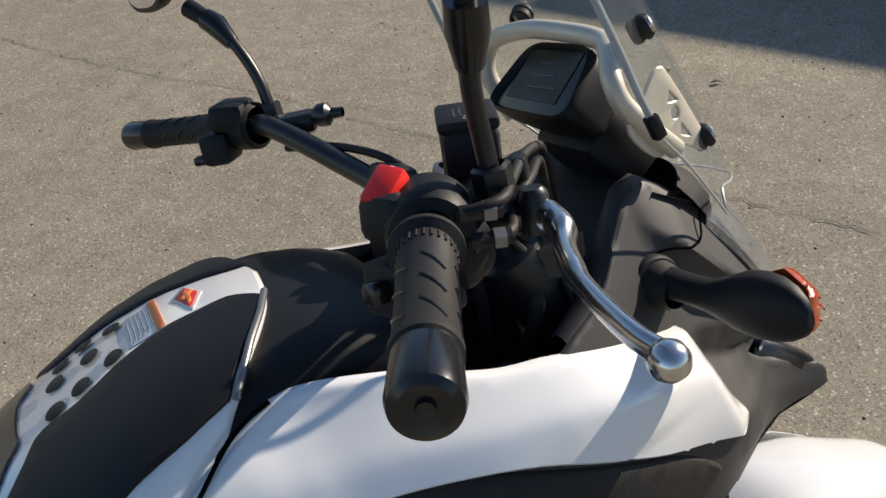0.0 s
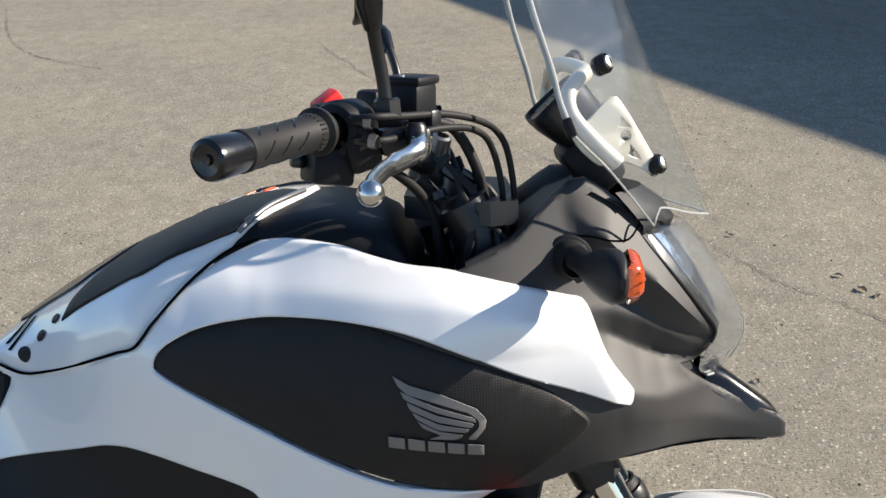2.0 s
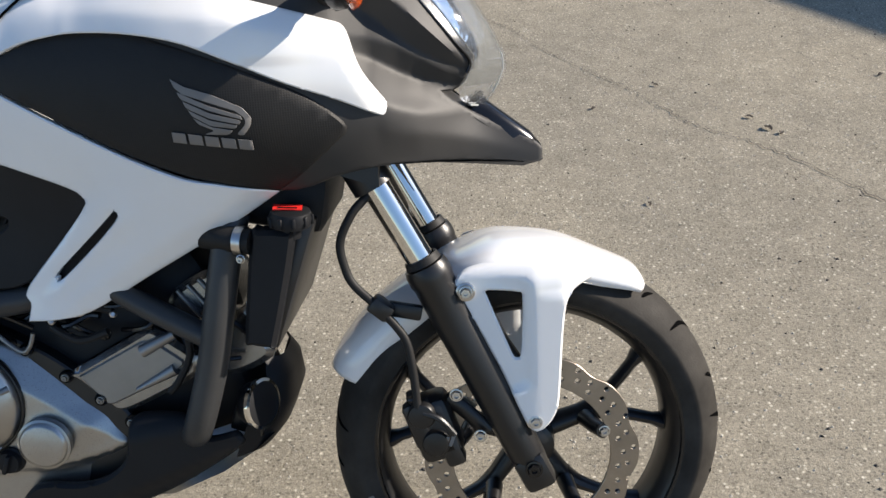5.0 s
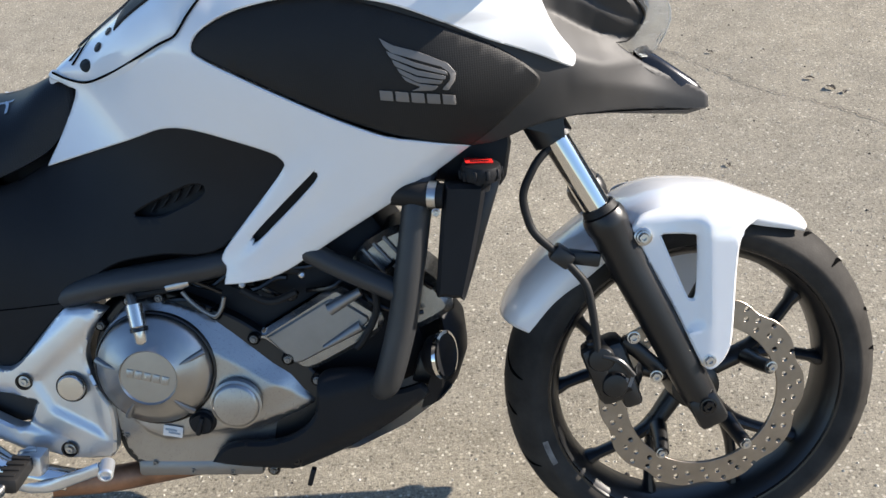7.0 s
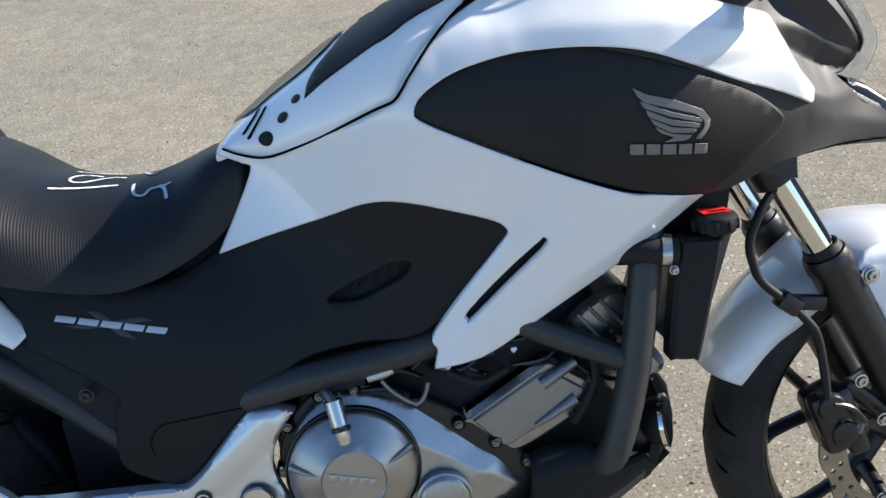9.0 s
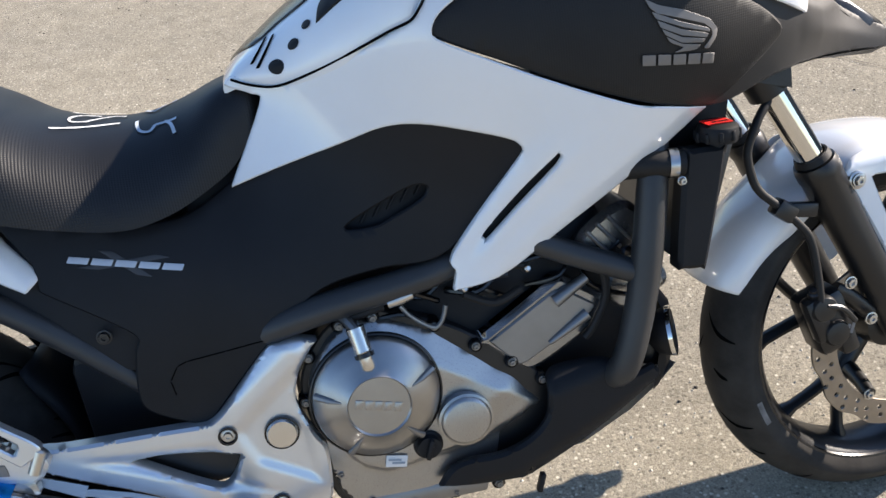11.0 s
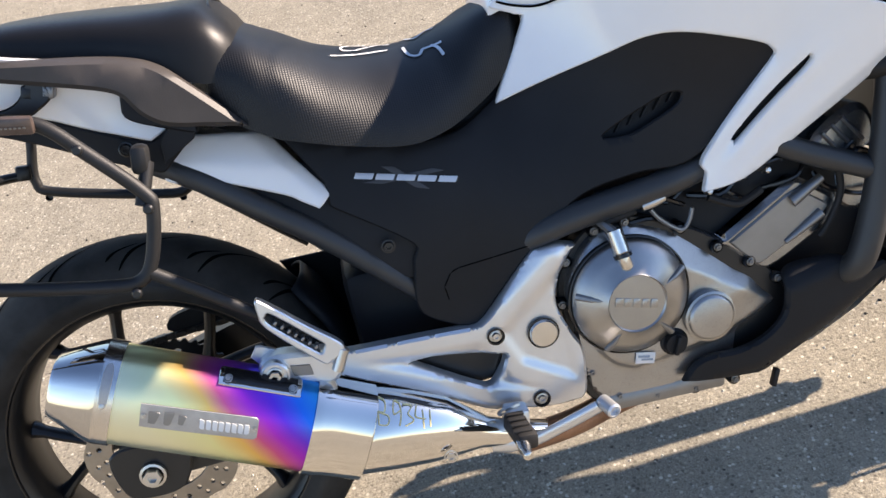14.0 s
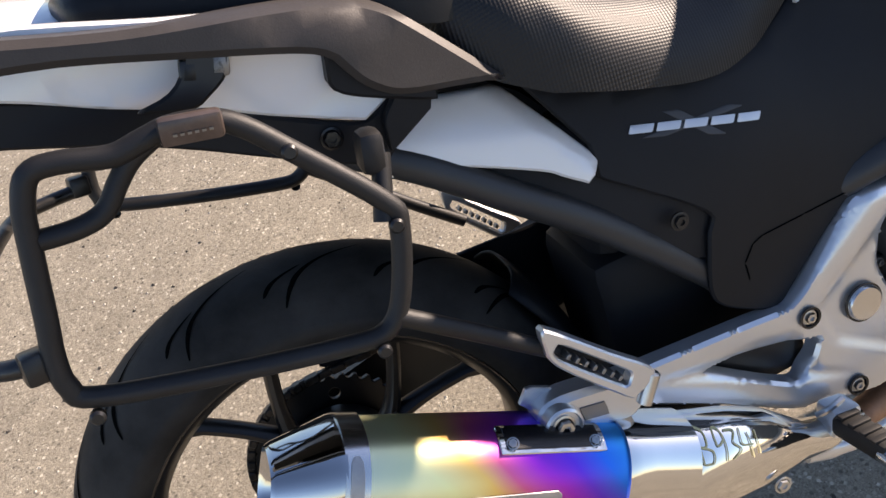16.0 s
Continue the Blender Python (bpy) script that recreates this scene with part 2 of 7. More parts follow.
def thin_clear(name, tint, haze, gain):
    """Thin clear plastic: what stands behind shows through, with a mirror gloss that grows towards grazing and a trace of haze."""
    m = bpy.data.materials.new(name)
    m.use_nodes = True
    t = m.node_tree
    t.nodes.remove(t.nodes["Principled BSDF"])
    clear = node(t, "ShaderNodeBsdfTransparent", Color=(*tint, 1))
    gloss = node(t, "ShaderNodeBsdfGlossy", Roughness=0.04)
    dust = node(t, "ShaderNodeBsdfDiffuse", Color=(0.8, 0.82, 0.84, 1))
    noise = node(t, "ShaderNodeTexNoise", Scale=30.0, Detail=4.0)
    t.links.new(t.nodes.new("ShaderNodeTexCoord").outputs["Object"], noise.inputs["Vector"])
    amount = t.nodes.new("ShaderNodeMath")
    amount.operation = "MULTIPLY"
    t.links.new(noise.outputs[0], amount.inputs[0])
    amount.inputs[1].default_value = haze * 2
    film = t.nodes.new("ShaderNodeMixShader")
    t.links.new(amount.outputs[0], film.inputs[0])
    t.links.new(clear.outputs[0], film.inputs[1])
    t.links.new(dust.outputs[0], film.inputs[2])
    mirror_part = t.nodes.new("ShaderNodeMixShader")
    facing = node(t, "ShaderNodeLayerWeight", Blend=0.25)
    steep = t.nodes.new("ShaderNodeMath")
    steep.operation = "POWER"
    t.links.new(facing.outputs["Facing"], steep.inputs[0])
    steep.inputs[1].default_value = 3.0
    rim_gain = t.nodes.new("ShaderNodeMath")
    rim_gain.operation = "MULTIPLY_ADD"
    t.links.new(steep.outputs[0], rim_gain.inputs[0])
    rim_gain.inputs[1].default_value, rim_gain.inputs[2].default_value = gain, 0.03
    t.links.new(rim_gain.outputs[0], mirror_part.inputs[0])
    t.links.new(film.outputs[0], mirror_part.inputs[1])
    t.links.new(gloss.outputs[0], mirror_part.inputs[2])
    t.links.new(mirror_part.outputs[0], t.nodes["Material Output"].inputs[0])
    return m


seat_vinyl, honeycomb, titanium, asphalt = vinyl_material(), mesh_material(), titanium_material(), asphalt_material()
clear_screen = thin_clear("clear_screen", (0.965, 0.98, 0.985), 0.016, 0.30)
clear_lens = thin_clear("clear_lens", (0.93, 0.94, 0.945), 0.035, 0.75)
brushed = surface("brushed_alloy", (0.355, 0.352, 0.346), 0.31, metal=0.95, spread=0.06, big=20, fine=1200, bump=0.12)
screen_edge = surface("screen_edge", (0.40, 0.40, 0.375), 0.25, spread=0.05, bump=0.0)


# ---- shape helpers ----
def spline(points, per=6, closed=True, sharp=()):
    """Catmull-Rom through the points; indices in sharp stay corners."""
    pts = [Vector(p) for p in points]
    n, out = len(pts), []
    for i in range(n if closed else n - 1):
        p1, p2 = pts[i], pts[(i + 1) % n]
        p0 = pts[i - 1] if (closed or i > 0) else p1
        p3 = pts[(i + 2) % n] if (closed or i + 2 < n) else p2
        if i in sharp:
            p0 = p1
        if (i + 1) % n in sharp:
            p3 = p2
        for k in range(per):
            t = k / per
            t2, t3 = t * t, t * t * t
            out.append(0.5 * (2 * p1 + (p2 - p0) * t + (2 * p0 - 5 * p1 + 4 * p2 - p3) * t2 + (3 * p1 - p0 - 3 * p2 + p3) * t3))
    if not closed:
        out.append(pts[-1])
    return out


def resample(loop, step):
    """Even steps round a closed 2D loop, keeping its corners roughly."""
    pts = np.array([(p[0], p[1]) for p in loop])
    seg = np.linalg.norm(np.roll(pts, -1, 0) - pts, axis=1)
    s = np.concatenate([[0], np.cumsum(seg)])
    n = max(8, int(s[-1] / step))
    q = np.vstack([pts, pts[:1]])
    at = np.linspace(0, s[-1], n, endpoint=False)
    return np.stack([np.interp(at, s, q[:, 0]), np.interp(at, s, q[:, 1])], 1)


def inside(px, py, loop):
    x, y = loop[:, 0], loop[:, 1]
    x2, y2 = np.roll(x, -1), np.roll(y, -1)
    hit = ((y > py) != (y2 > py)) & (px < (x2 - x) * (py - y) / (y2 - y + 1e-12) + x)
    return bool(hit.sum() % 2)


def inset(loop, d):
    a = loop - np.roll(loop, 1, 0)
    b = np.roll(loop, -1, 0) - loop
    t = a / (np.linalg.norm(a, axis=1)[:, None] + 1e-9) + b / (np.linalg.norm(b, axis=1)[:, None] + 1e-9)
    nrm = np.stack([-t[:, 1], t[:, 0]], 1)
    nrm /= np.linalg.norm(nrm, axis=1)[:, None] + 1e-9
    area = np.sum(loop[:, 0] * np.roll(loop[:, 1], -1) - np.roll(loop[:, 0], -1) * loop[:, 1])
    return loop + nrm * d * (1 if area > 0 else -1)


def sheet(loop, surf, thick=0.004, edge=0.0025, grid=0.02, step=0.008, holes=(), closed_back=False, drop=None):
    """A moulded panel: the loop lies in the plane of surf(u, v, depth), which gives a point that deep under the outer skin."""
    from mathutils.geometry import delaunay_2d_cdt
    loops = [resample(loop, step)] + [resample(h, min(step, 0.005)) for h in holes]
    bm = bmesh.new()
    verts2, edges2, depth = [], [], []
    rims = []
    for k, lp in enumerate(loops):
        inner = inset(lp, edge if k == 0 else -edge)
        ids = []
        for ring, dp in ((lp, edge if drop is None else drop), (inner, 0.0)):
            start = len(verts2)
            n = len(ring)
            for i in range(n):
                verts2.append(ring[i])
                depth.append(dp)
                edges2.append((start + i, start + (i + 1) % n))
            ids.append(range(start, start + n))
        rims.append(lp)
    lo, hi = loops[0].min(0), loops[0].max(0)
    rings = [np.array(verts2)]
    for gx in np.arange(lo[0] + grid * 0.37, hi[0], grid):
        for gy in np.arange(lo[1] + grid * 0.41, hi[1], grid):
            if inside(gx, gy, loops[0]) and not any(inside(gx, gy, h) for h in loops[1:]):
                d = np.hypot(rings[0][:, 0] - gx, rings[0][:, 1] - gy).min()
                if d > grid * 0.35:
                    verts2.append(np.array((gx, gy)))
                    depth.append(0.0)
    nv = len(verts2)
    vo, _, fo, orig, _, _ = delaunay_2d_cdt([Vector((p[0], p[1])) for p in verts2], edges2, [], 0, 1e-7)
    dep = [0.0] * len(vo)
    for i, src in enumerate(orig):
        if src:
            dep[i] = depth[src[0]]
    bv = [bm.verts.new(surf(p[0], p[1], dep[i])) for i, p in enumerate(vo)]
    for f in fo:
        c = sum((vo[i] for i in f), Vector((0, 0))) / len(f)
        if inside(c[0], c[1], loops[0]) and not any(inside(c[0], c[1], h) for h in loops[1:]):
            bm.faces.new([bv[i] for i in f])
    loose = [v for v in bm.verts if not v.link_faces]
    bmesh.ops.delete(bm, geom=loose, context="VERTS")
    # skirt down to the back
    border = [e for e in bm.edges if len(e.link_faces) == 1]
    pair = {}
    flat = {v: vo[i] for i, v in enumerate(bv) if v.is_valid}
    for e in border:
        for v in e.verts:
            if v not in pair:
                p = flat[v]
                pair[v] = bm.verts.new(surf(p[0], p[1], thick))
    for e in border:
        a, b = e.verts
        bm.faces.new((a, b, pair[b], pair[a]))
    if closed_back:
        vmap = {}
        for v in list(flat):
            if v in pair:
                vmap[v] = pair[v]
            else:
                vmap[v] = bm.verts.new(surf(flat[v][0], flat[v][1], thick))
        tops = [f for f in bm.faces if all(v in flat for v in f.verts)]
        for f in tops:
            bm.faces.new([vmap[v] for v in reversed(f.verts)])
    bmesh.ops.recalc_face_normals(bm, faces=bm.faces)
    return bm


def sweep(path, radius, sides=12, bm=None, cap=True, squash=None):
    """A round bar along a 3D polyline; radius may be a list."""
    bm = bm or bmesh.new()
    pts = [Vector(p) for p in path]
    n = len(pts)
    rad = radius if isinstance(radius, (list, tuple)) else [radius] * n
    up = Vector((0.12, 0.97, 0.21)).normalized()
    rings = []
    side = None
    for i, p in enumerate(pts):
        d = (pts[min(i + 1, n - 1)] - pts[max(i - 1, 0)]).normalized()
        if side is None:
            side = d.cross(up).normalized()
        else:
            side = (side - d * side.dot(d)).normalized()
        other = d.cross(side)
        a, b = (1, 1) if squash is None else squash
        rings.append([bm.verts.new(p + (side * math.cos(2 * math.pi * k / sides) * a + other * math.sin(2 * math.pi * k / sides) * b) * rad[i]) for k in range(sides)])
    for r0, r1 in zip(rings, rings[1:]):
        for k in range(sides):
            bm.faces.new((r0[k], r0[(k + 1) % sides], r1[(k + 1) % sides], r1[k]))
    if cap:
        bm.faces.new(list(reversed(rings[0])))
        bm.faces.new(rings[-1])
    bmesh.ops.recalc_face_normals(bm, faces=bm.faces)
    return bm


def pipe(points, radius, per=6, sides=12, bm=None):
    return sweep(spline(points, per, closed=False), radius, sides, bm)


def turned(profile, centre, axis, sides=40, bm=None, closed=False):
    """A lathe: profile of (along, radius) turned round an axis."""
    bm = bm or bmesh.new()
    axis = Vector(axis).normalized()
    u = axis.orthogonal().normalized()
    v = axis.cross(u)
    centre = Vector(centre)
    rings = []
    for a, r in profile:
        c = centre + axis * a
        if r < 1e-6:
            rings.append([bm.verts.new(c)])
        else:
            rings.append([bm.verts.new(c + (u * math.cos(2 * math.pi * k / sides) + v * math.sin(2 * math.pi * k / sides)) * r) for k in range(sides)])
    pairs = list(zip(rings, rings[1:])) + ([(rings[-1], rings[0])] if closed else [])
    for r0, r1 in pairs:
        for k in range(sides):
            j = (k + 1) % sides
            if len(r0) == 1 and len(r1) == 1:
                continue
            if len(r0) == 1:
                bm.faces.new((r0[0], r1[j], r1[k]))
            elif len(r1) == 1:
                bm.faces.new((r0[k], r0[j], r1[0]))
            else:
                bm.faces.new((r0[k], r0[j], r1[j], r1[k]))
    bmesh.ops.recalc_face_normals(bm, faces=bm.faces)
    return bm


def loft(sections, bm=None, caps=True, ring=True):
    """Skin over sections, each a list of as many 3D points."""
    bm = bm or bmesh.new()
    rows = [[bm.verts.new(p) for p in s] for s in sections]
    n = len(rows[0])
    for a, b in zip(rows, rows[1:]):
        for k in range(n if ring else n - 1):
            j = (k + 1) % n
            bm.faces.new((a[k], a[j], b[j], b[k]))
    if caps and ring:
        bm.faces.new(list(reversed(rows[0])))
        bm.faces.new(rows[-1])
    bmesh.ops.recalc_face_normals(bm, faces=bm.faces)
    return bm


def block(centre, size, turn=(0, 0, 0), bevel=0.003, bm=None, segments=2):
    """A box with rounded edges."""
    own = bmesh.new()
    bmesh.ops.create_cube(own, size=1.0)
    bmesh.ops.scale(own, vec=size, verts=own.verts)
    if bevel:
        bmesh.ops.bevel(own, geom=own.edges[:], offset=bevel, segments=segments, affect="EDGES", profile=0.5)
    bmesh.ops.transform(own, matrix=pose(*centre, *turn), verts=own.verts)
    if bm is None:
        return own
    return join(bm, own)


def join(bm, other):
    vm = {v: bm.verts.new(v.co) for v in other.verts}
    for f in other.faces:
        bm.faces.new([vm[v] for v in f.verts])
    other.free()
    return bm


def part(name, bm, material, parent, label="", smooth=40):
    me = bpy.data.meshes.new(name)
    bm.to_mesh(me)
    bm.free()
    me.materials.append(material)
    if smooth:
        me.shade_smooth()
        me.set_sharp_from_angle(angle=radians(smooth))
    ob = new(name, me)
    ob.parent = parent
    if label:
        tagged(ob, label)
    return ob


def side_plane(y, sign=1):
    """surf for a plate in the machine's long plane, its face towards the right-hand side."""
    return lambda u, v, d: Vector((u, y + d * sign, v))


def circle(cx, cz, r, n=32):
    return [(cx + r * math.cos(2 * math.pi * k / n), cz + r * math.sin(2 * math.pi * k / n)) for k in range(n)]


def bolt(centre, r=0.008, h=0.005, axis=(0, -1, 0), bm=None, hexa=True):
    """A flanged hexagon bolt head."""
    bm = turned([(0, r), (h * 0.35, r), (h * 0.4, r * 0.8)], centre, axis, 16, bm)
    return turned([(h * 0.35, r * 0.72), (h, r * 0.68), (h, r * 0.35), (h * 0.6, r * 0.33), (h * 0.6, 0)], centre, axis, 6 if hexa else 16, bm)


# ---- ground and the unseen block added to throw a shadow on it ----
def ground_sheet():
    bm = bmesh.new()
    marks = sorted({-900, -300, -100, -40, 40, 100, 300, 900, *range(-15, 16, 3)})
    rows = [[bm.verts.new((x, y, 0)) for y in marks] for x in marks]
    for a, b in zip(rows, rows[1:]):
        for k in range(len(marks) - 1):
            bm.faces.new((a[k], b[k], b[k + 1], a[k + 1]))
    return bm


ground = part("ground", ground_sheet(), asphalt, None, "worn grey-brown asphalt lot with pale aggregate", 0)
tagged(ground, category="ground", kind="structure")


def building():
    """A plain long shed shape, added out of view towards the sun so that its eave throws the straight shadow edge."""
    height = 2.6
    reach = height / math.tan(radians(SUN_EL))
    flat = Vector((sun_way.x, sun_way.y, 0)).normalized() * reach
    a, b = Vector((1.38, 5.825, 0)), Vector((2.996, 2.748, 0))
    along = (b - a).normalized()
    inwards = Vector((-along.y, along.x, 0))
    if inwards.dot(Vector((1, 1, 0))) < 0:
        inwards = -inwards
    p = a + flat - along * 14
    q = b + flat + along * 9
    bm = bmesh.new()
    low = [bm.verts.new(v) for v in (p, q, q + inwards * 9, p + inwards * 9)]
    high = [bm.verts.new(v.co + Vector((0, 0, height))) for v in low]
    ridge = [bm.verts.new((v.co + w.co) / 2 + Vector((0, 0, 0.4))) for v, w in ((high[0], high[3]), (high[1], high[2]))]
    for k in range(4):
        bm.faces.new((low[k], low[(k + 1) % 4], high[(k + 1) % 4], high[k]))
    bm.faces.new((high[0], high[1], ridge[1], ridge[0]))
    bm.faces.new((high[2], high[3], ridge[0], ridge[1]))
    bm.faces.new((high[1], high[2], ridge[1]))
    bm.faces.new((high[3], high[0], ridge[0]))
    bmesh.ops.recalc_face_normals(bm, faces=bm.faces)
    return bm


plaster = surface("caster_wall", (0.10, 0.095, 0.09), 0.8, spread=0.12, big=1.5, fine=60, bump=0.2)
caster = part("shadow_caster", building(), plaster, None, "plain dark block added out of view to shade the lot", 0)
tagged(caster, category="building", kind="structure")


def crack(points, width, seed):
    rnd = random.Random(seed)
    line = spline([(x, y, 0) for x, y in points], 26, closed=False)
    bm = bmesh.new()
    prev = None
    for i, p in enumerate(line):
        d = (line[min(i + 1, len(line) - 1)] - line[max(i - 1, 0)]).normalized()
        s = Vector((-d.y, d.x, 0))
        w = width * (0.25 + 1.1 * rnd.random()) * (0.2 if i in (0, len(line) - 1) else 1)
        c = p + s * rnd.uniform(-0.012, 0.012)
        pair = [bm.verts.new(c + s * w + Vector((0, 0, 0.004))), bm.verts.new(c - s * w + Vector((0, 0, 0.004)))]
        if prev:
            bm.faces.new((prev[0], prev[1], pair[1], pair[0]))
        prev = pair
    return bm


crack_fill = surface("crack_fill", (0.10, 0.09, 0.078), 0.9, spread=0.3, bump=0.2)
for pts, w, seed in (([(0.30, 5.1), (0.765, 4.156), (1.222, 3.398), (1.60, 2.905), (1.68, 2.737), (1.78, 2.522), (1.883, 2.357), (1.994, 2.182), (2.07, 2.045), (2.206, 1.80), (2.42, 1.56), (2.75, 1.0)], 0.0022, 3),
                     ([(2.6, 2.6), (2.8, 2.3), (3.1, 2.05)], 0.0014, 5),
                     ([(-2.4, 6.6), (-1.95, 5.6), (-1.5, 5.0), (-0.9, 4.6)], 0.003, 8)):
    c = part("ground_crack", crack(pts, w, seed), crack_fill, ground, "", 0)


def pebbles(count, seed, lo, hi, box):
    rnd = random.Random(seed)
    bm = bmesh.new()
    for _ in range(count):
        r = rnd.uniform(lo, hi)
        c = Vector((rnd.uniform(box[0], box[1]), rnd.uniform(box[2], box[3]), r * 0.35))
        base = [c + Vector((math.cos(k * 1.2566 + rnd.random()) * r, math.sin(k * 1.2566 + rnd.random()) * r, -r * 0.3)) for k in range(5)]
        top = bm.verts.new(c + Vector((rnd.uniform(-r, r) * 0.3, rnd.uniform(-r, r) * 0.3, r * 0.55)))
        ring = [bm.verts.new(p) for p in base]
        for k in range(5):
            bm.faces.new((ring[k], ring[(k + 1) % 5], top))
    return bm


grit_dark = surface("grit_dark", (0.05, 0.045, 0.04), 0.9, spread=0.4, bump=0.0)
grit_pale = surface("grit_pale", (0.44, 0.41, 0.35), 0.85, spread=0.3, bump=0.0)
tagged(part("loose_grit", pebbles(14000, 4, 0.0012, 0.0036, (-2.0, 3.6, -0.6, 4.6)), grit_pale, None, "pale loose grit lying on the asphalt", 0), category="grit", kind="stuff")
tagged(part("dark_grit", pebbles(1500, 9, 0.0012, 0.0050, (-2.2, 3.8, -0.6, 4.8)), grit_dark, None, "scattered dark specks of debris on the asphalt", 0), category="debris", kind="stuff")


def dry_leaf(size, seed):
    rnd = random.Random(seed)
    bm = bmesh.new()
    spine = []
    for k in range(6):
        t = k / 5
        w = size * .28 * math.sin(math.pi * (0.08 + 0.84 * t)) * rnd.uniform(.7, 1.2)
        x = size * (t - .5)
        z = .003 + size * .10 * math.sin(math.pi * t) + rnd.uniform(0, .002)
        spine.append([bm.verts.new((x, w, z + w * .5)), bm.verts.new((x, 0, z)), bm.verts.new((x, -w, z + w * .35))])
    for a, b in zip(spine, spine[1:]):
        for k in range(2):
            bm.faces.new((a[k], a[k + 1], b[k + 1], b[k]))
    ext = bmesh.ops.extrude_face_region(bm, geom=bm.faces[:])
    bmesh.ops.translate(bm, verts=[v for v in ext["geom"] if isinstance(v, bmesh.types.BMVert)], vec=(0, 0, .0012))
    bmesh.ops.recalc_face_normals(bm, faces=bm.faces)
    return bm


leaf_brown = surface("dry_leaf", (0.055, 0.042, 0.03), 0.8, spread=0.3, bump=0.2)
for k, (x, y, size, turn) in enumerate(((2.392, 1.832, .035, 150), (2.428, 1.740, .045, 120), (2.46, 1.70, .03, 60), (1.886, 1.955, .028, 40), (1.962, 1.275, .024, 100), (2.134, 2.141, .026, 140), (3.02, 1.97, .05, 160), (2.95, 2.15, .035, 20))):
    leaf = part("dry_leaf", dry_leaf(size * 0.8, k), leaf_brown, None, "small dry brown leaf lying on the asphalt")
    leaf.location, leaf.rotation_euler = (x, y, 0), (0, 0, radians(turn))
    tagged(leaf, category="leaf", group="dry leaves on the lot")


# ---- the motorcycle: built upright, then leant on its stand ----
bike = new("motorcycle")
bike.rotation_euler = (radians(-16.5), 0, 0)
tagged(bike, "white and black adventure motorcycle leaning on its side stand", "motorcycle")

# half-width of the bodywork by length and height
STATIONS = [(.866, .898, .191), (.847, .911, .186), (1.113, .891, .223), (1.2, .80, .209), (1.217, .729, .153), (1.362, .824, .162), (1.307, .942, .145),
            (1.563, .748, .045), (1.39, 1.0, .098), (1.476, .885, .075), (1.475, .816, .05), (1.288, .988, .146), (.998, .718, .178), (.955, .734, .160),
            (.899, .621, .143), (.844, .56, .146), (.592, .742, .075), (.508, .666, .114), (.679, .882, .085), (.971, 1.01, .138), (.654, .845, .07),
            (.338, .68, .11), (.55, .45, .12), (.72, .60, .135), (.95, .975, .178), (1.02, .975, .186), (1.12, .960, .204), (1.22, .935, .198)]
ST = np.array(STATIONS)


def thin_plate(r):
    return np.where(r > 0, r * r * np.log(r + 1e-9), 0)


SN = len(ST)
SK = thin_plate(np.hypot(ST[:, None, 0] - ST[None, :, 0], ST[:, None, 1] - ST[None, :, 1])) + np.eye(SN) * 2e-3
SP = np.c_[np.ones(SN), ST[:, :2]]
SW = np.linalg.solve(np.block([[SK, SP], [SP.T, np.zeros((3, 3))]]), np.r_[ST[:, 2], 0, 0, 0])


def half_width(x, z):
    return float(thin_plate(np.hypot(x - ST[:, 0], z - ST[:, 1])) @ SW[:SN] + SW[SN] + SW[SN + 1] * x + SW[SN + 2] * z)


def mid(x):
    """The machine's middle plane: it stands a little askew to the plan's axis."""
    return 0.060 - 0.048 * x


def askew(bm, w=0.13):
    """Shift a part that was built round y = 0 on to the middle plane, keeping its right-hand edge."""
    for v in bm.verts:
        v.co.y += mid(v.co.x) * (1 + v.co.y / w)
    return bm


def left(bm):
    """The left-hand twin of a right-hand part."""
    own = bm.copy()
    for v in own.verts:
        v.co.y = 2 * mid(v.co.x) - v.co.y
    bmesh.ops.reverse_faces(own, faces=own.faces)
    return own


def skin(lift=0.0, sign=-1, crease=None):
    """surf on the bodywork's side, lifted outwards."""
    def surf(x, z, depth):
        w = max(0.004, half_width(x, z) + lift - depth + (crease(x, z) if crease else 0.0))
        return Vector((x, -w if sign < 0 else 2 * mid(x) + w, z))
    return surf


# -- front cowl, dark grey
COWL = [(1.187, .986), (1.233, 1.005), (1.266, 1.033), (1.298, 1.058), (1.322, 1.060), (1.359, 1.033), (1.385, 1.013), (1.389, .996), (1.429, .939),
        (1.476, .882), (1.465, .859), (1.448, .845), (1.43, .846), (1.474, .812), (1.559, .766), (1.568, .748), (1.56, .737), (1.469, .747), (1.372, .757),
        (1.306, .752), (1.215, .733), (1.09, .79), (1.02, .86), (1.10, .95)]


# heights of the cowl's folds along its length, from the lamp's edge down to the flank
FOLD_X = (1.300, 1.345, 1.376, 1.404, 1.438, 1.472, 1.52)
FOLDS = ((1.065, 1.045, 1.008, .974, .933, .886, .80), (1.032, .995, .966, .941, .908, .876, .78), (.976, .948, .922, .901, .883, .872, .775),
         (.932, .921, .910, .894, .873, .860, .77), (.914, .895, .876, .863, .855, .850, .765), (.862, .848, .832, .822, .818, .815, .76))


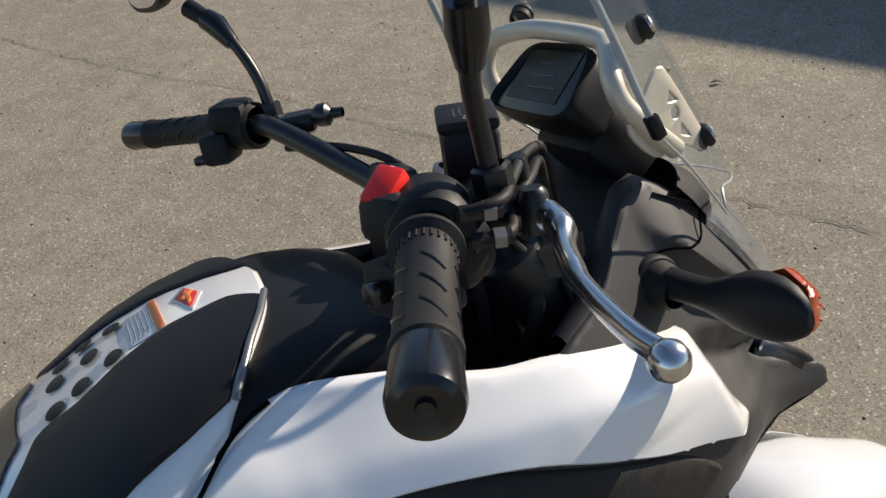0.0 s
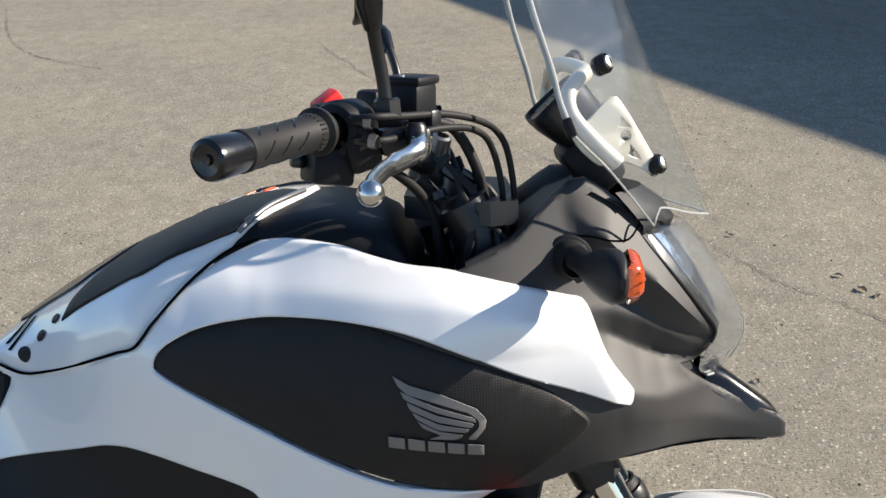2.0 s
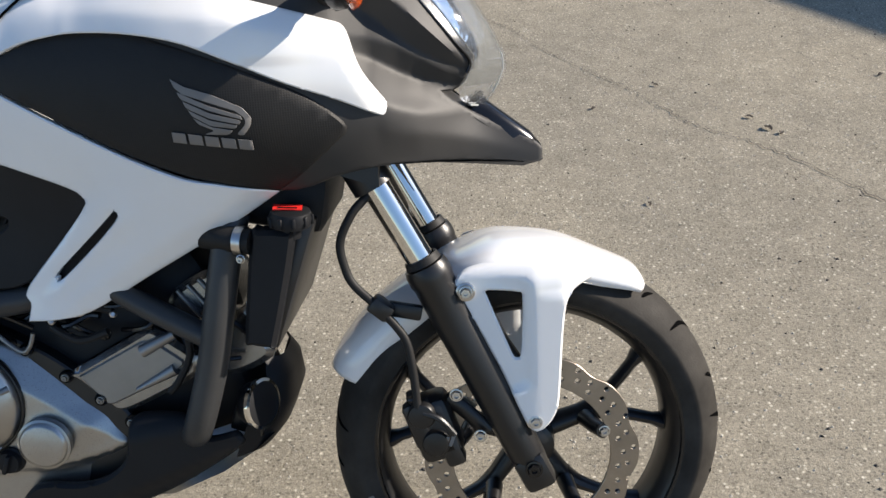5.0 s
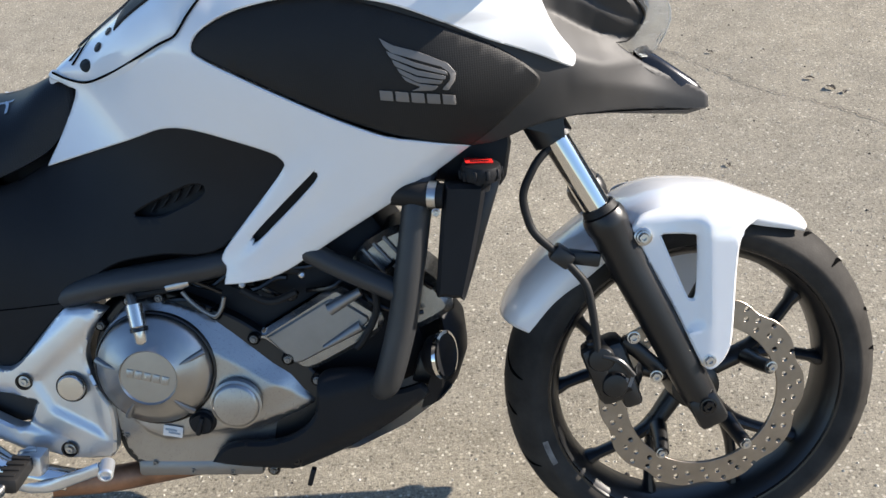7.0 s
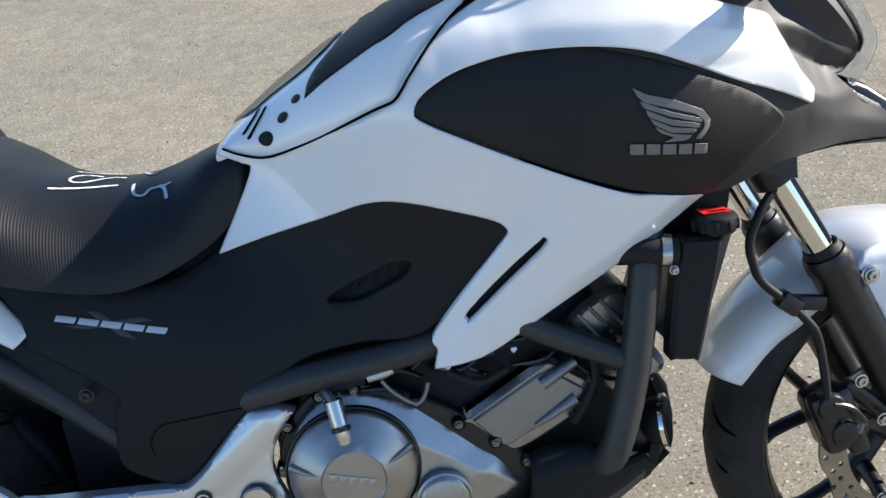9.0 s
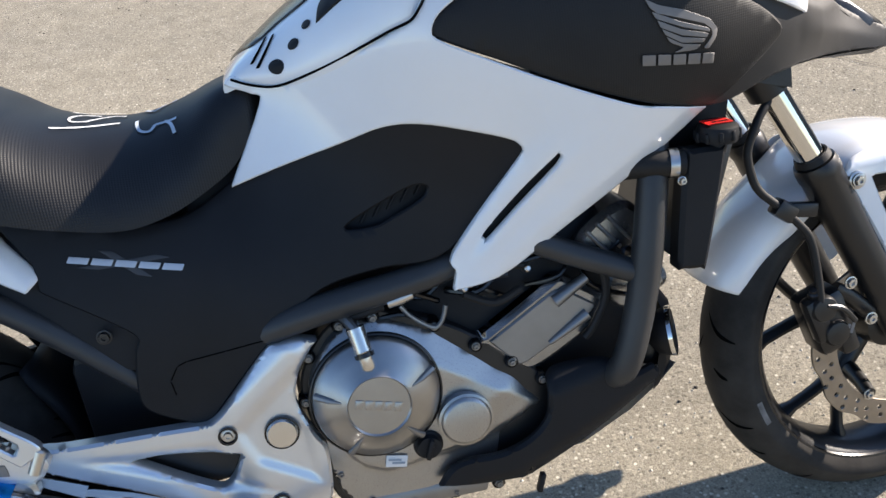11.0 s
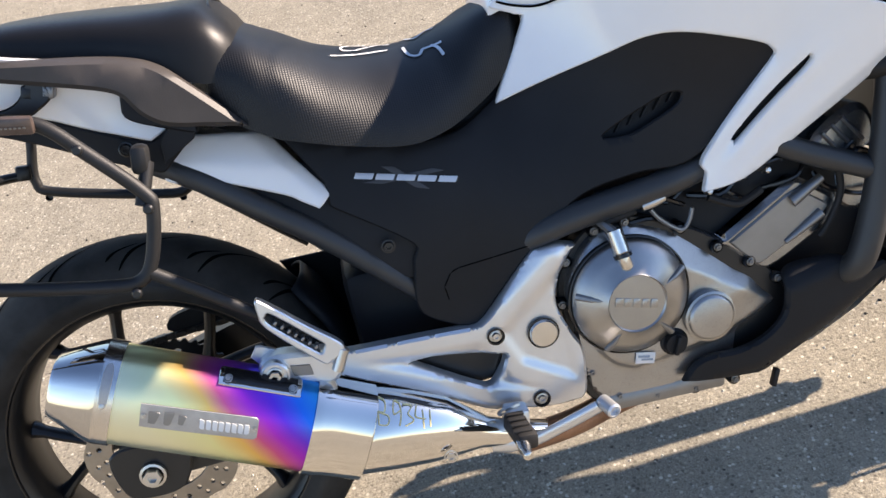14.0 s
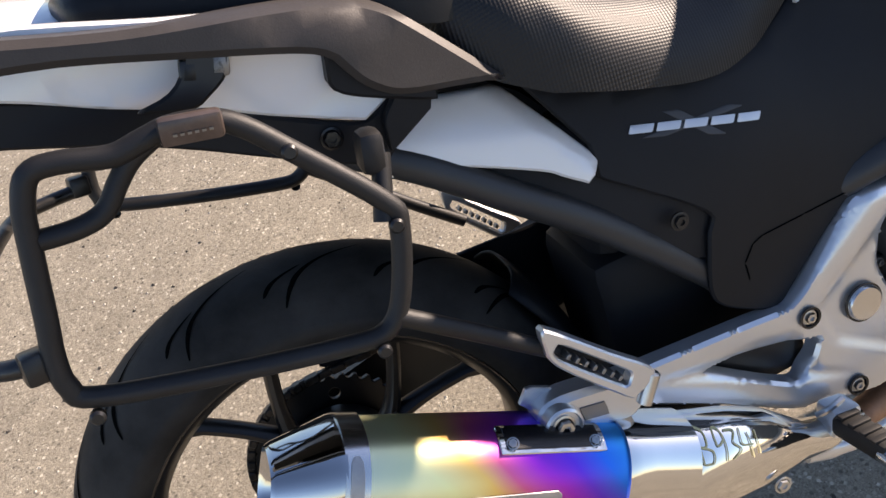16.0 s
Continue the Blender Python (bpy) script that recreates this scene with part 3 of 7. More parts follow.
def cowl_crease(x, z):
    """Two folds run from the turn signal to the lamp's lower corner: each face behind them turns away from the front."""
    near = min(1.0, max(0.0, (x - 1.295) / 0.045)) * min(1.0, max(0.0, (1.50 - x) / 0.05))
    edge, first, foot, second, base, flank = (float(np.interp(x, FOLD_X, row)) for row in FOLDS)
    rise, step = 0.64 * (first - foot), 0.62 * (second - base)
    low = -0.45 * rise
    mid_high = low + 0.10 * (foot - second)
    heights = (flank, base, second, foot, first, edge)
    folded = near * float(np.interp(z, heights, (0.0, mid_high - step, mid_high, low, 0.55 * rise, 0.0)))
    spine = z - float(np.interp(x, (1.341, 1.405, 1.474, 1.540, 1.57), (.809, .794, .777, .755, .748)))
    keel = 0.011 * min(1.0, max(0.0, (x - 1.350) / 0.05)) * min(1.0, max(0.0, (1.575 - x) / 0.12))
    return folded + keel * max(0.0, 1 - (math.hypot(spine, .004) - .004) / (0.042 if spine > 0 else 0.034))


for sign in (-1, 1):
    part("front_cowl", sheet(spline(COWL, 5, sharp=(7, 9, 12, 15)), skin(-0.0065, sign, cowl_crease), 0.005, grid=0.0055), grey_plastic, bike, "satin dark grey front cowl with a pointed beak")

for sign in (-1, 1):
    seam_line = [(1.300, 1.006), (1.320, 1.005), (1.342, 1.000), (1.362, .998), (1.374, 1.006), (1.380, 1.014)]
    part("cowl_seam", sweep([skin(-.0061, sign, cowl_crease)(q.x, q.y, 0) for q in spline([(x, z, 0) for x, z in seam_line], 6, closed=False)], .0012, 6), groove_black, bike, "dark joint across the front cowl")
    lip = []
    for x, z, fall in ((1.187, .984, .05), (1.210, .994, .06), (1.233, 1.003, .06), (1.250, 1.017, .055), (1.266, 1.031, .05), (1.285, 1.047, .045), (1.300, 1.058, .03), (1.320, 1.060, .03), (1.345, 1.044, .012), (1.372, 1.022, .01)):
        w = half_width(x, z) - .006
        lip.append([Vector((x, -(w - dy) if sign < 0 else 2 * mid(x) + w - dy, z + dz)) for dy, dz in ((-.001, -.014), (-.0005, -.005), (.004, .001), (.012, .004), (.022, .004), (.032, -.003), (.040, -.016), (.044, -.036), (.045, -.04 - fall))])
    part("cowl_lip", loft(lip, ring=False), grey_plastic, bike, "rolled inner edge of the front cowl")

# -- white side shell
WHITE = [(.971, 1.013), (1.008, 1.015), (1.061, 1.009), (1.091, 1.000), (1.128, .991), (1.174, .984), (1.247, .963), (1.306, .944), (1.316, .933), (1.334, .884),
         (1.363, .843), (1.364, .822), (1.307, .850), (1.246, .875), (1.186, .904), (1.127, .929), (1.064, .942), (1.0, .946), (.961, .943), (.917, .934),
         (.88, .916), (.866, .898), (.873, .884), (.934, .848), (.996, .814), (1.059, .782), (1.108, .760), (1.144, .751), (1.216, .732), (1.133, .680),
         (1.025, .620), (.941, .572), (.9, .560), (.844, .559), (.852, .585), (.853, .611), (.951, .717), (.956, .736), (.942, .748), (.894, .768),
         (.841, .786), (.794, .790), (.728, .773), (.592, .741), (.652, .838), (.645, .852), (.620, .864), (.614, .870), (.627, .878), (.650, .864), (.690, .8570),
         (.763, .879), (.846, .911), (.880, .958), (.928, .993)]
def shell_crease(x, z):
    # a raised lip below the slot, and a lower border that folds inwards
    d = ((x - 0.90) * 0.669 - (z - 0.625) * 0.743)
    along = (x - 0.90) * 0.743 + (z - 0.625) * 0.669
    span = min(1.0, max(0.0, (along + 0.05) / 0.03)) * min(1.0, max(0.0, (0.17 - along) / 0.05))
    lip = 0.0045 * span * (math.exp(-((d - 0.013) / 0.010) ** 2) + 0.6 * math.exp(-((d + 0.018) / 0.010) ** 2))
    low = z - (0.572 + 0.582 * (x - 0.941))
    fold = 0.32 * max(0.0, 0.030 - low) * min(1.0, max(0.0, (x - 0.86) / 0.06)) if low < 0.030 else 0.0
    crest = z - (float(np.interp(x, (.90, .944, 1.038, 1.179, 1.273, 1.36), (.958, .970, .970, .952, .927, .892))))
    reach = min(1.0, max(0.0, (x - .90) / .08)) if z > .90 else 0.0
    reach *= min(1.0, max(0.0, (1.300 - x) / .14))
    ridge = reach * 0.009 * max(0.0, 1 - (math.hypot(crest, .003) - .003) / (0.032 if crest > 0 else 0.062))
    # the arm's pointed end stands proud below its crest, and falls to the cowl in a narrow front face
    back = (1.316 - x) * 0.918 + (0.933 - z) * 0.397
    along_arm = min(1.0, max(0.0, (x - 1.11) / 0.21))
    peak = 0.021 * along_arm * along_arm * (3 - 2 * along_arm) if z > 0.80 else 0.0
    under = float(np.interp(x, (1.127, 1.186, 1.246, 1.307, 1.364), (.929, .904, .875, .850, .822)))
    crest_z = z - crest
    if crest > 0:
        share = max(0.0, 1 - (math.hypot(crest, .004) - .004) / 0.034)
    else:
        share = max(0.0, min(1.0, 1 - (math.hypot(crest, .004) - .004) / max(0.012, crest_z - under)))
    proud = peak * share * min(1.0, max(0.0, back / 0.013))
    return lip + ridge + proud - min(0.012, fold)


SLOT = [(1.0, .719), (.993, .713), (.901, .633), (.896, .621), (.906, .622), (.998, .703)]
for sign in (-1, 1):
    part("side_shell", sheet(spline(WHITE, 4, sharp=(0, 7, 10, 11, 28, 33, 43, 46, 50, 52)), skin(0.0, sign, shell_crease), 0.012, edge=0.002, grid=0.0065, step=0.006, holes=[spline(SLOT, 4)]), white_paint, bike, "glossy white side shell with a slanting slot")
    part("slot_backing", sheet(spline([(1.02, .735), (.99, .735), (.885, .625), (.885, .605), (.92, .605), (1.015, .70)], 3), skin(-0.016, sign), 0.003), black_plastic, bike, "")

seam_path = [(.624, .874), (.648, .863), (.680, .8575), (.726, .869), (.774, .886), (.820, .904), (.844, .912), (.857, .925), (.868, .939), (.904, .977), (.939, 1.004), (.971, 1.015)]
for sign in (-1, 1):
    part("shell_seam", sweep([skin(.0022, sign, shell_crease)(q.x, q.y, 0) for q in spline([(x, z, 0) for x, z in seam_path], 5, closed=False)], .0017, 8), groove_black, bike, "dark gap between shell and lid")

# -- honeycomb insert with its wing emblem
INLAY = [(.865, .898), (.877, .914), (.917, .933), (.98, .948), (1.04, .947), (1.11, .928), (1.195, .895), (1.262, .862), (1.305, .828), (1.313, .812), (1.296, .795),
         (1.228, .741), (1.2, .737), (1.127, .758), (1.06, .786), (1.0, .815), (.935, .851), (.873, .885)]
for sign in (-1, 1):
    inlay = part("side_insert", sheet(spline(INLAY, 5, sharp=()), skin(-0.003, sign), 0.006, edge=0.003, grid=0.014), honeycomb, bike, "matt black honeycomb insert under the tank")
    if sign == -1:
        side_insert = inlay


def decal(name, loop, lift, material, parent, surf=None, grid=0.03, step=0.004):
    return part(name, sheet(loop, surf or skin(lift), 0.0006, edge=0.0003, grid=grid, step=step), material, parent)


WING = [[(1.112, .889), (1.128, .879), (1.16, .868), (1.194, .851), (1.204, .838), (1.202, .828), (1.192, .816), (1.184, .818), (1.196, .830), (1.196, .838), (1.186, .847), (1.155, .859), (1.125, .870), (1.117, .878)],
        [(1.119, .873), (1.155, .855), (1.192, .841), (1.193, .836), (1.155, .849), (1.123, .864)],
        [(1.125, .862), (1.155, .846), (1.191, .835), (1.189, .830), (1.155, .839), (1.128, .853)],
        [(1.130, .851), (1.155, .837), (1.187, .829), (1.184, .825), (1.155, .830), (1.134, .843)],
        [(1.135, .841), (1.155, .829), (1.181, .823), (1.174, .818), (1.145, .820), (1.158, .824), (1.140, .833)]]
for w in WING:
    decal("wing_emblem", [Vector(p) for p in w], 0.0, emblem_grey, side_insert)
for k in range(5):
    x0 = 1.105 + k * 0.0198
    z0 = .8245 - k * 0.0032
    decal("emblem_bar", [Vector(p) for p in ((x0, z0), (x0 + .0165, z0 - .0026), (x0 + .0165, z0 - .0156), (x0, z0 - .013))], 0.0, emblem_grey, side_insert)

# -- black rear side cover
SIDE = [(.600, .752), (.536, .722), (.477, .722), (.376, .746), (.29, .785), (.337, .70), (.335, .668), (.43, .592), (.427, .565), (.416, .505), (.428, .477), (.476, .447), (.495, .444),
        (.605, .546), (.675, .593), (.753, .607), (.85, .613), (.965, .725), (.96, .76), (.84, .80), (.78, .80)]
VENT = [(.723, .668), (.748, .681), (.783, .695), (.814, .706), (.833, .705), (.834, .697), (.822, .686), (.786, .671), (.762, .663), (.729, .663)]
for sign in (-1, 1):
    cover = part("side_cover", sheet(spline(SIDE, 5, sharp=(0, 4, 5, 6, 12, 17)), skin(-0.008, sign), 0.006, grid=0.018, holes=[spline(VENT, 4)]), black_plastic, bike, "matt black side cover with a louvred vent")
    part("vent_backing", sheet([Vector(p) for p in ((.70, .645), (.80, .645), (.86, .69), (.86, .725), (.73, .70))], skin(-0.028, sign), 0.003), black_plastic, cover)
    for k in range(5):
        x0, z0 = .742 + k * .019, .6655 + k * .0066
        lv = [Vector(p) for p in ((x0, z0), (x0 + .005, z0 + .0015), (x0 + .018, z0 + .020), (x0 + .013, z0 + .019))]
        part("vent_slat", sheet(lv, skin(-0.0205, sign), 0.005, edge=0.0008, step=0.004), black_plastic, cover)
    if sign == -1:
        right_cover = cover

# -- white tail wedge below the seat
TAILW = [(.138, .768), (.165, .803), (.204, .800), (.263, .787), (.281, .778), (.343, .686), (.322, .671), (.301, .6865), (.281, .701), (.208, .736), (.171, .744), (.142, .754)]


def wedge_crease(x, z):
    # a bevel runs down the front edge; the face folds along a line below the top
    edge = ((.281 - x) * .092 + (.778 - z) * .062) / .111
    fold = z - (.772 - .30 * (x - .17))
    return -.9 * max(0.0, .015 - edge) - .35 * max(0.0, fold) - .10 * max(0.0, -fold)


for sign in (-1, 1):
    part("tail_wedge", sheet(spline(TAILW, 4, sharp=(4, 5, 6)), skin(0.006, sign, wedge_crease), .01, grid=.007, step=.005), white_paint, bike, "white wedge-shaped tail panel with a bevelled edge")

# -- tank lid: white shell, black side bands, white centre stripe
def interp(x, table):
    xs = [t[0] for t in table]
    return [float(np.interp(x, xs, [t[k] for t in table])) for k in range(1, len(table[0]))]


LID = [(.600, .050, .862, .866), (.635, .066, .866, .897), (.694, .094, .860, .936), (.763, .140, .880, .976), (.846, .182, .912, 1.013), (.880, .170, .957, 1.027), (.928, .150, .992, 1.043), (.975, .137, 1.012, 1.051), (1.02, .128, 1.018, 1.052)]


def lid_point(x, v, depth=0.0):
    """v: 0 at the right-hand seam, 1 on the crest, 2 at the left-hand seam."""
    e, z0, z1 = interp(x, LID)
    a = (1 - v) * math.pi / 2
    s = math.sin(a)
    y = -e * math.copysign(abs(s) ** 0.85, s)
    z = z0 + (z1 - z0) * max(0.0, math.cos(a)) ** 0.72
    return Vector((x, y * (1 - depth * 4) + mid(x) * (1 + y / e), z - depth))


def lid_surf(lift=0.0):
    return lambda u, v, d: lid_point(u, v / 0.2, d - lift)


lid = part("tank_lid", sheet(spline([(.612, .03), (.612, .37), (.70, .40), (.846, .40), (.93, .40), (.955, .35), (.995, .27), (1.012, .215), (1.004, .165), (.986, .118), (.964, .072), (.946, .03), (.925, .0), (.846, .0), (.70, .0)], 4, sharp=(0, 1, 7)), lid_surf(), 0.012, edge=0.004, grid=0.016), white_paint, bike, "white luggage lid with black bands in the tank's place")
BAND = [(.741, .060), (.750, .093), (.775, .125), (.800, .158), (.815, .177), (.85, .178), (.90, .185), (.95, .184), (.982, .180), (1.002, .165), (.990, .135), (.970, .097), (.957, .072), (.947, .046), (.925, .047), (.893, .060), (.865, .071), (.84, .080), (.805, .076), (.770, .069)]
part("lid_band", sheet(spline(BAND, 4, sharp=(0, 9, 13)), lid_surf(0.003), 0.004, edge=0.0015, grid=0.014), black_plastic, lid, "matt black band beside the lid's stripe")
part("lid_band", sheet(spline([(.824, .251), (.874, .247), (.93, .240), (.986, .226), (1.006, .226), (.99, .29), (.955, .34), (.90, .365), (.83, .37), (.80, .33)], 4, sharp=(4,)), lid_surf(0.003), 0.004, edge=0.0015, grid=0.014), black_plastic, lid, "matt black band beside the lid's stripe")
part("lid_edge", pipe([lid_point(x, v, -0.002) for x, v in ((.951, .20), (.962, .33), (.976, .50), (.992, .68), (1.004, .84))], 0.0030, 5), dull_alloy, lid, "pale edge strip of the lid")
for k, (x, v, r) in enumerate(((.683, .022, .011), (.709, .048, .008), (.729, .069, .0065))):
    for m in (v, .4 - v):
        decal("lid_dot", [Vector((x + r * math.cos(a * math.pi / 8) * .9, m + r * math.sin(a * math.pi / 8) * 1.3)) for a in range(16)], 0, black_plastic, lid, lid_surf(0.0018), step=0.003)
for x, v in ((.829, .186), (.852, .189), (.881, .192), (.830, .211), (.862, .210), (.836, .230), (.858, .233), (.884, .227)):
    decal("grip_dot", [Vector((x + .0085 * math.cos(a * math.pi / 8), v + .0068 * math.sin(a * math.pi / 8))) for a in range(16)], 0, rubber, lid, lid_surf(0.0025), step=0.003)
sticker = decal("warning_sticker", [Vector(p) for p in ((.894, .191), (.926, .187), (.925, .234), (.897, .231))], 0, paper, lid, lid_surf(0.001))
decal("sticker_band", [Vector(p) for p in ((.919, .188), (.926, .187), (.925, .234), (.918, .233))], 0, orange_ink, sticker, lid_surf(0.0018))
for k in range(6):
    x = .897 + k * .004
    decal("text_bar", [Vector(p) for p in ((x, .193), (x + .0014, .193), (x + .001, .229), (x - .0004, .229))], 0, grey_ink, sticker, lid_surf(0.0018))
decal("diamond_border", [Vector(p) for p in ((.937, .214), (.949, .189), (.963, .206), (.951, .231))], 0, paper, lid, lid_surf(0.001))
decal("diamond_sign", [Vector(p) for p in ((.940, .213), (.949, .193), (.960, .207), (.951, .226))], 0, red_ink, lid, lid_surf(0.0018))
decal("sign_cross", [Vector(p) for p in ((.943, .208), (.946, .203), (.957, .212), (.954, .217))], 0, orange_ink, lid, lid_surf(0.0025))
decal("sign_cross", [Vector(p) for p in ((.949, .198), (.953, .201), (.951, .220), (.947, .217))], 0, orange_ink, lid, lid_surf(0.0025))

for a, b in (((.652, .052), (.676, .112)), ((.658, .032), (.686, .102))):
    decal("lid_groove", [Vector(p) for p in (a, (a[0] + .004, a[1] - .004), (b[0] + .004, b[1]), b)], 0, groove_black, lid, lid_surf(0.0018))
# glossy black panel behind the stripe
part("lid_panel", sheet(spline([(.655, .13), (.695, .126), (.746, .128), (.776, .148), (.788, .170), (.799, .181), (.796, .196), (.795, .211), (.797, .230), (.808, .246), (.79, .31), (.74, .33), (.66, .31), (.622, .26)], 4, sharp=(5, 9)), lid_surf(0.003), 0.004, edge=0.0015, grid=0.014), black_gloss, lid, "glossy black panel at the lid's rear")

# -- dark shroud between the lid and the steering head
SHROUD = [(.925, .150, .978, 1.030), (.965, .138, .998, 1.042), (1.010, .131, 1.006, 1.046), (1.03, .129, 1.006, 1.046), (1.06, .126, 1.000, 1.042), (1.085, .124, .990, 1.035), (1.105, .122, .985, 1.024), (1.12, .12, .975, 1.005), (1.135, .118, .95, .972), (1.15, .116, .90, .93)]


def shroud_row(x, e, z0, z1, n=19):
    out = []
    for k in range(n):
        a = math.pi / 2 - math.pi * k / (n - 1)
        s = math.sin(a)
        out.append(Vector((x, -e * math.copysign(abs(s) ** .8, s), z0 + (z1 - z0) * max(0.0, math.cos(a)) ** .65)))
    return [out[0] - Vector((0, 0, .06))] + out + [out[-1] - Vector((0, 0, .06))]


shroud = loft([shroud_row(*r) for r in SHROUD], ring=False)
part("tank_shroud", askew(shroud, .13), black_plastic, bike, "matt black shroud ahead of the luggage lid")


# -- seats
def pad(x, w, z0, z1, n=24, flat=0.55, fall=0.0, square=0.5):
    out = []
    for k in range(n):
        a = math.pi * k / (n - 1)
        c, s = math.cos(a), math.sin(a)
        out.append(Vector((x + fall * (1 - s), -w * math.copysign(abs(c) ** square, c), z0 + (z1 - z0) * abs(s) ** flat)))
    return out


def dense(table, n):
    xs = np.linspace(table[0][0], table[-1][0], n)
    cols = list(zip(*table))
    pts = [Vector((r[0], 0, 0)) for r in table]
    out = []
    for x in xs:
        vals = []
        for c in cols[1:]:
            # smooth monotone-ish interpolation
            i = min(max(int(np.searchsorted(cols[0], x)) - 1, 0), len(table) - 2)
            t = (x - cols[0][i]) / (cols[0][i + 1] - cols[0][i])
            p1, p2 = c[i], c[i + 1]
            p0, p3 = c[max(i - 1, 0)], c[min(i + 2, len(c) - 1)]
            vals.append(0.5 * (2 * p1 + (p2 - p0) * t + (2 * p0 - 5 * p1 + 4 * p2 - p3) * t * t + (3 * p1 - p0 - 3 * p2 + p3) * t ** 3))
        out.append((x, *vals))
    return out


SEAT = [(.205, .085, .835, .90), (.225, .118, .835, .935), (.26, .131, .805, .926), (.30, .139, .780, .908), (.375, .139, .752, .868), (.46, .129, .728, .846), (.515, .116, .731, .845), (.56, .098, .745, .856), (.60, .084, .765, .868), (.635, .076, .80, .874), (.656, .06, .83, .873)]


def seat_shape(x):
    """Square shoulders at the back and the nose, sloping flanks at the waist."""
    ease = [max(0.0, min(1.0, v)) for v in ((x - .27) / .17, (x - .53) / .08)]
    q = ease[0] ** 2 * (3 - 2 * ease[0]) * (1 - ease[1] ** 2 * (3 - 2 * ease[1]))
    return .5 + .42 * q, .5 + .60 * q


seat_bm = loft([pad(*r, n=36, flat=seat_shape(r[0])[0], square=seat_shape(r[0])[1]) for r in dense(SEAT, 80)], ring=True)
rider_seat = part("rider_seat", askew(seat_bm, .13), seat_vinyl, bike, "black woven-vinyl rider seat with chalk marks", 60)
PILL = [(-.058, .055, .968, .985), (-.045, .085, .955, .995), (.0, .10, .948, .996), (.10, .112, .922, .985), (.18, .122, .892, .974), (.222, .124, .872, .971), (.243, .122, .867, .966), (.256, .118, .866, .954), (.275, .104, .868, .930), (.290, .078, .872, .900)]
pill_bm = loft([pad(*r, flat=0.45) for r in dense(PILL, 40)], ring=True)
part("pillion_seat", askew(pill_bm, .12), pillion_vinyl, bike, "smooth black vinyl pillion seat", 60)

for s in (-1, 1):
    welt = [Vector((x, mid(x) + s * w, z)) for x, w, z in ((.250, .040, .9635), (.252, .080, .956), (.254, .102, .943), (.252, .114, .922), (.238, .121, .904), (.209, .124, .886))]
    part("seat_piping", sweep(spline(welt, 5, closed=False), .0030, 8), pillion_vinyl, bike, "raised seam at the front of the pillion seat")


def seat_top(x, y):
    r = [q for q in dense(SEAT, 200) if q[0] <= x][-1]
    w, z0, z1 = r[1:]
    m = mid(x)
    y = (y - m) / (1 + m / .13)
    flat, square = seat_shape(x)
    c = min(0.999, abs(y) / w) ** (1 / square)
    return z0 + (z1 - z0) * max(0.0, 1 - c * c) ** (flat / 2)


def stroke(points, width, lift, height, mat, parent, name):
    """A drawn line lying on a surface z = height(x, y)."""
    line = spline([(x, y, 0) for x, y in points], 7, closed=False)
    bm = bmesh.new()
    prev = None
    for i, p in enumerate(line):
        d = (line[min(i + 1, len(line) - 1)] - line[max(i - 1, 0)])
        d = d.normalized() if d.length > 1e-9 else Vector((1, 0, 0))
        s = Vector((-d.y, d.x, 0)) * width
        pair = []
        for q in (p + s, p - s):
            pair.append(bm.verts.new((q.x, q.y, height(q.x, q.y) + lift)))
        if prev:
            bm.faces.new((prev[0], prev[1], pair[1], pair[0]))
        prev = pair
    return part(name, bm, mat, parent, "", 0)


for s in ([(.390, -.036), (.428, -.018), (.470, -.006)], [(.444, .029), (.424, .033), (.409, .018), (.409, -.001), (.424, .0), (.440, .014), (.460, .026), (.476, .022)],
          [(.404, .052), (.430, .054), (.472, .047)]):
    stroke(s, 0.0017, 0.0018, seat_top, paper, rider_seat, "chalk_stroke")
for s in ([(.516, -.031), (.508, -.043), (.496, -.037), (.492, -.019), (.492, -.008)], [(.516, -.031), (.530, -.032), (.544, -.034)],
          [(.528, -.029), (.536, -.040), (.540, -.058)], [(.500, .035), (.512, .018), (.524, .028), (.532, .034), (.544, .024)]):
    stroke(s, 0.0022, 0.0018, seat_top, chalk, rider_seat, "chalk_stroke")


# -- wheels


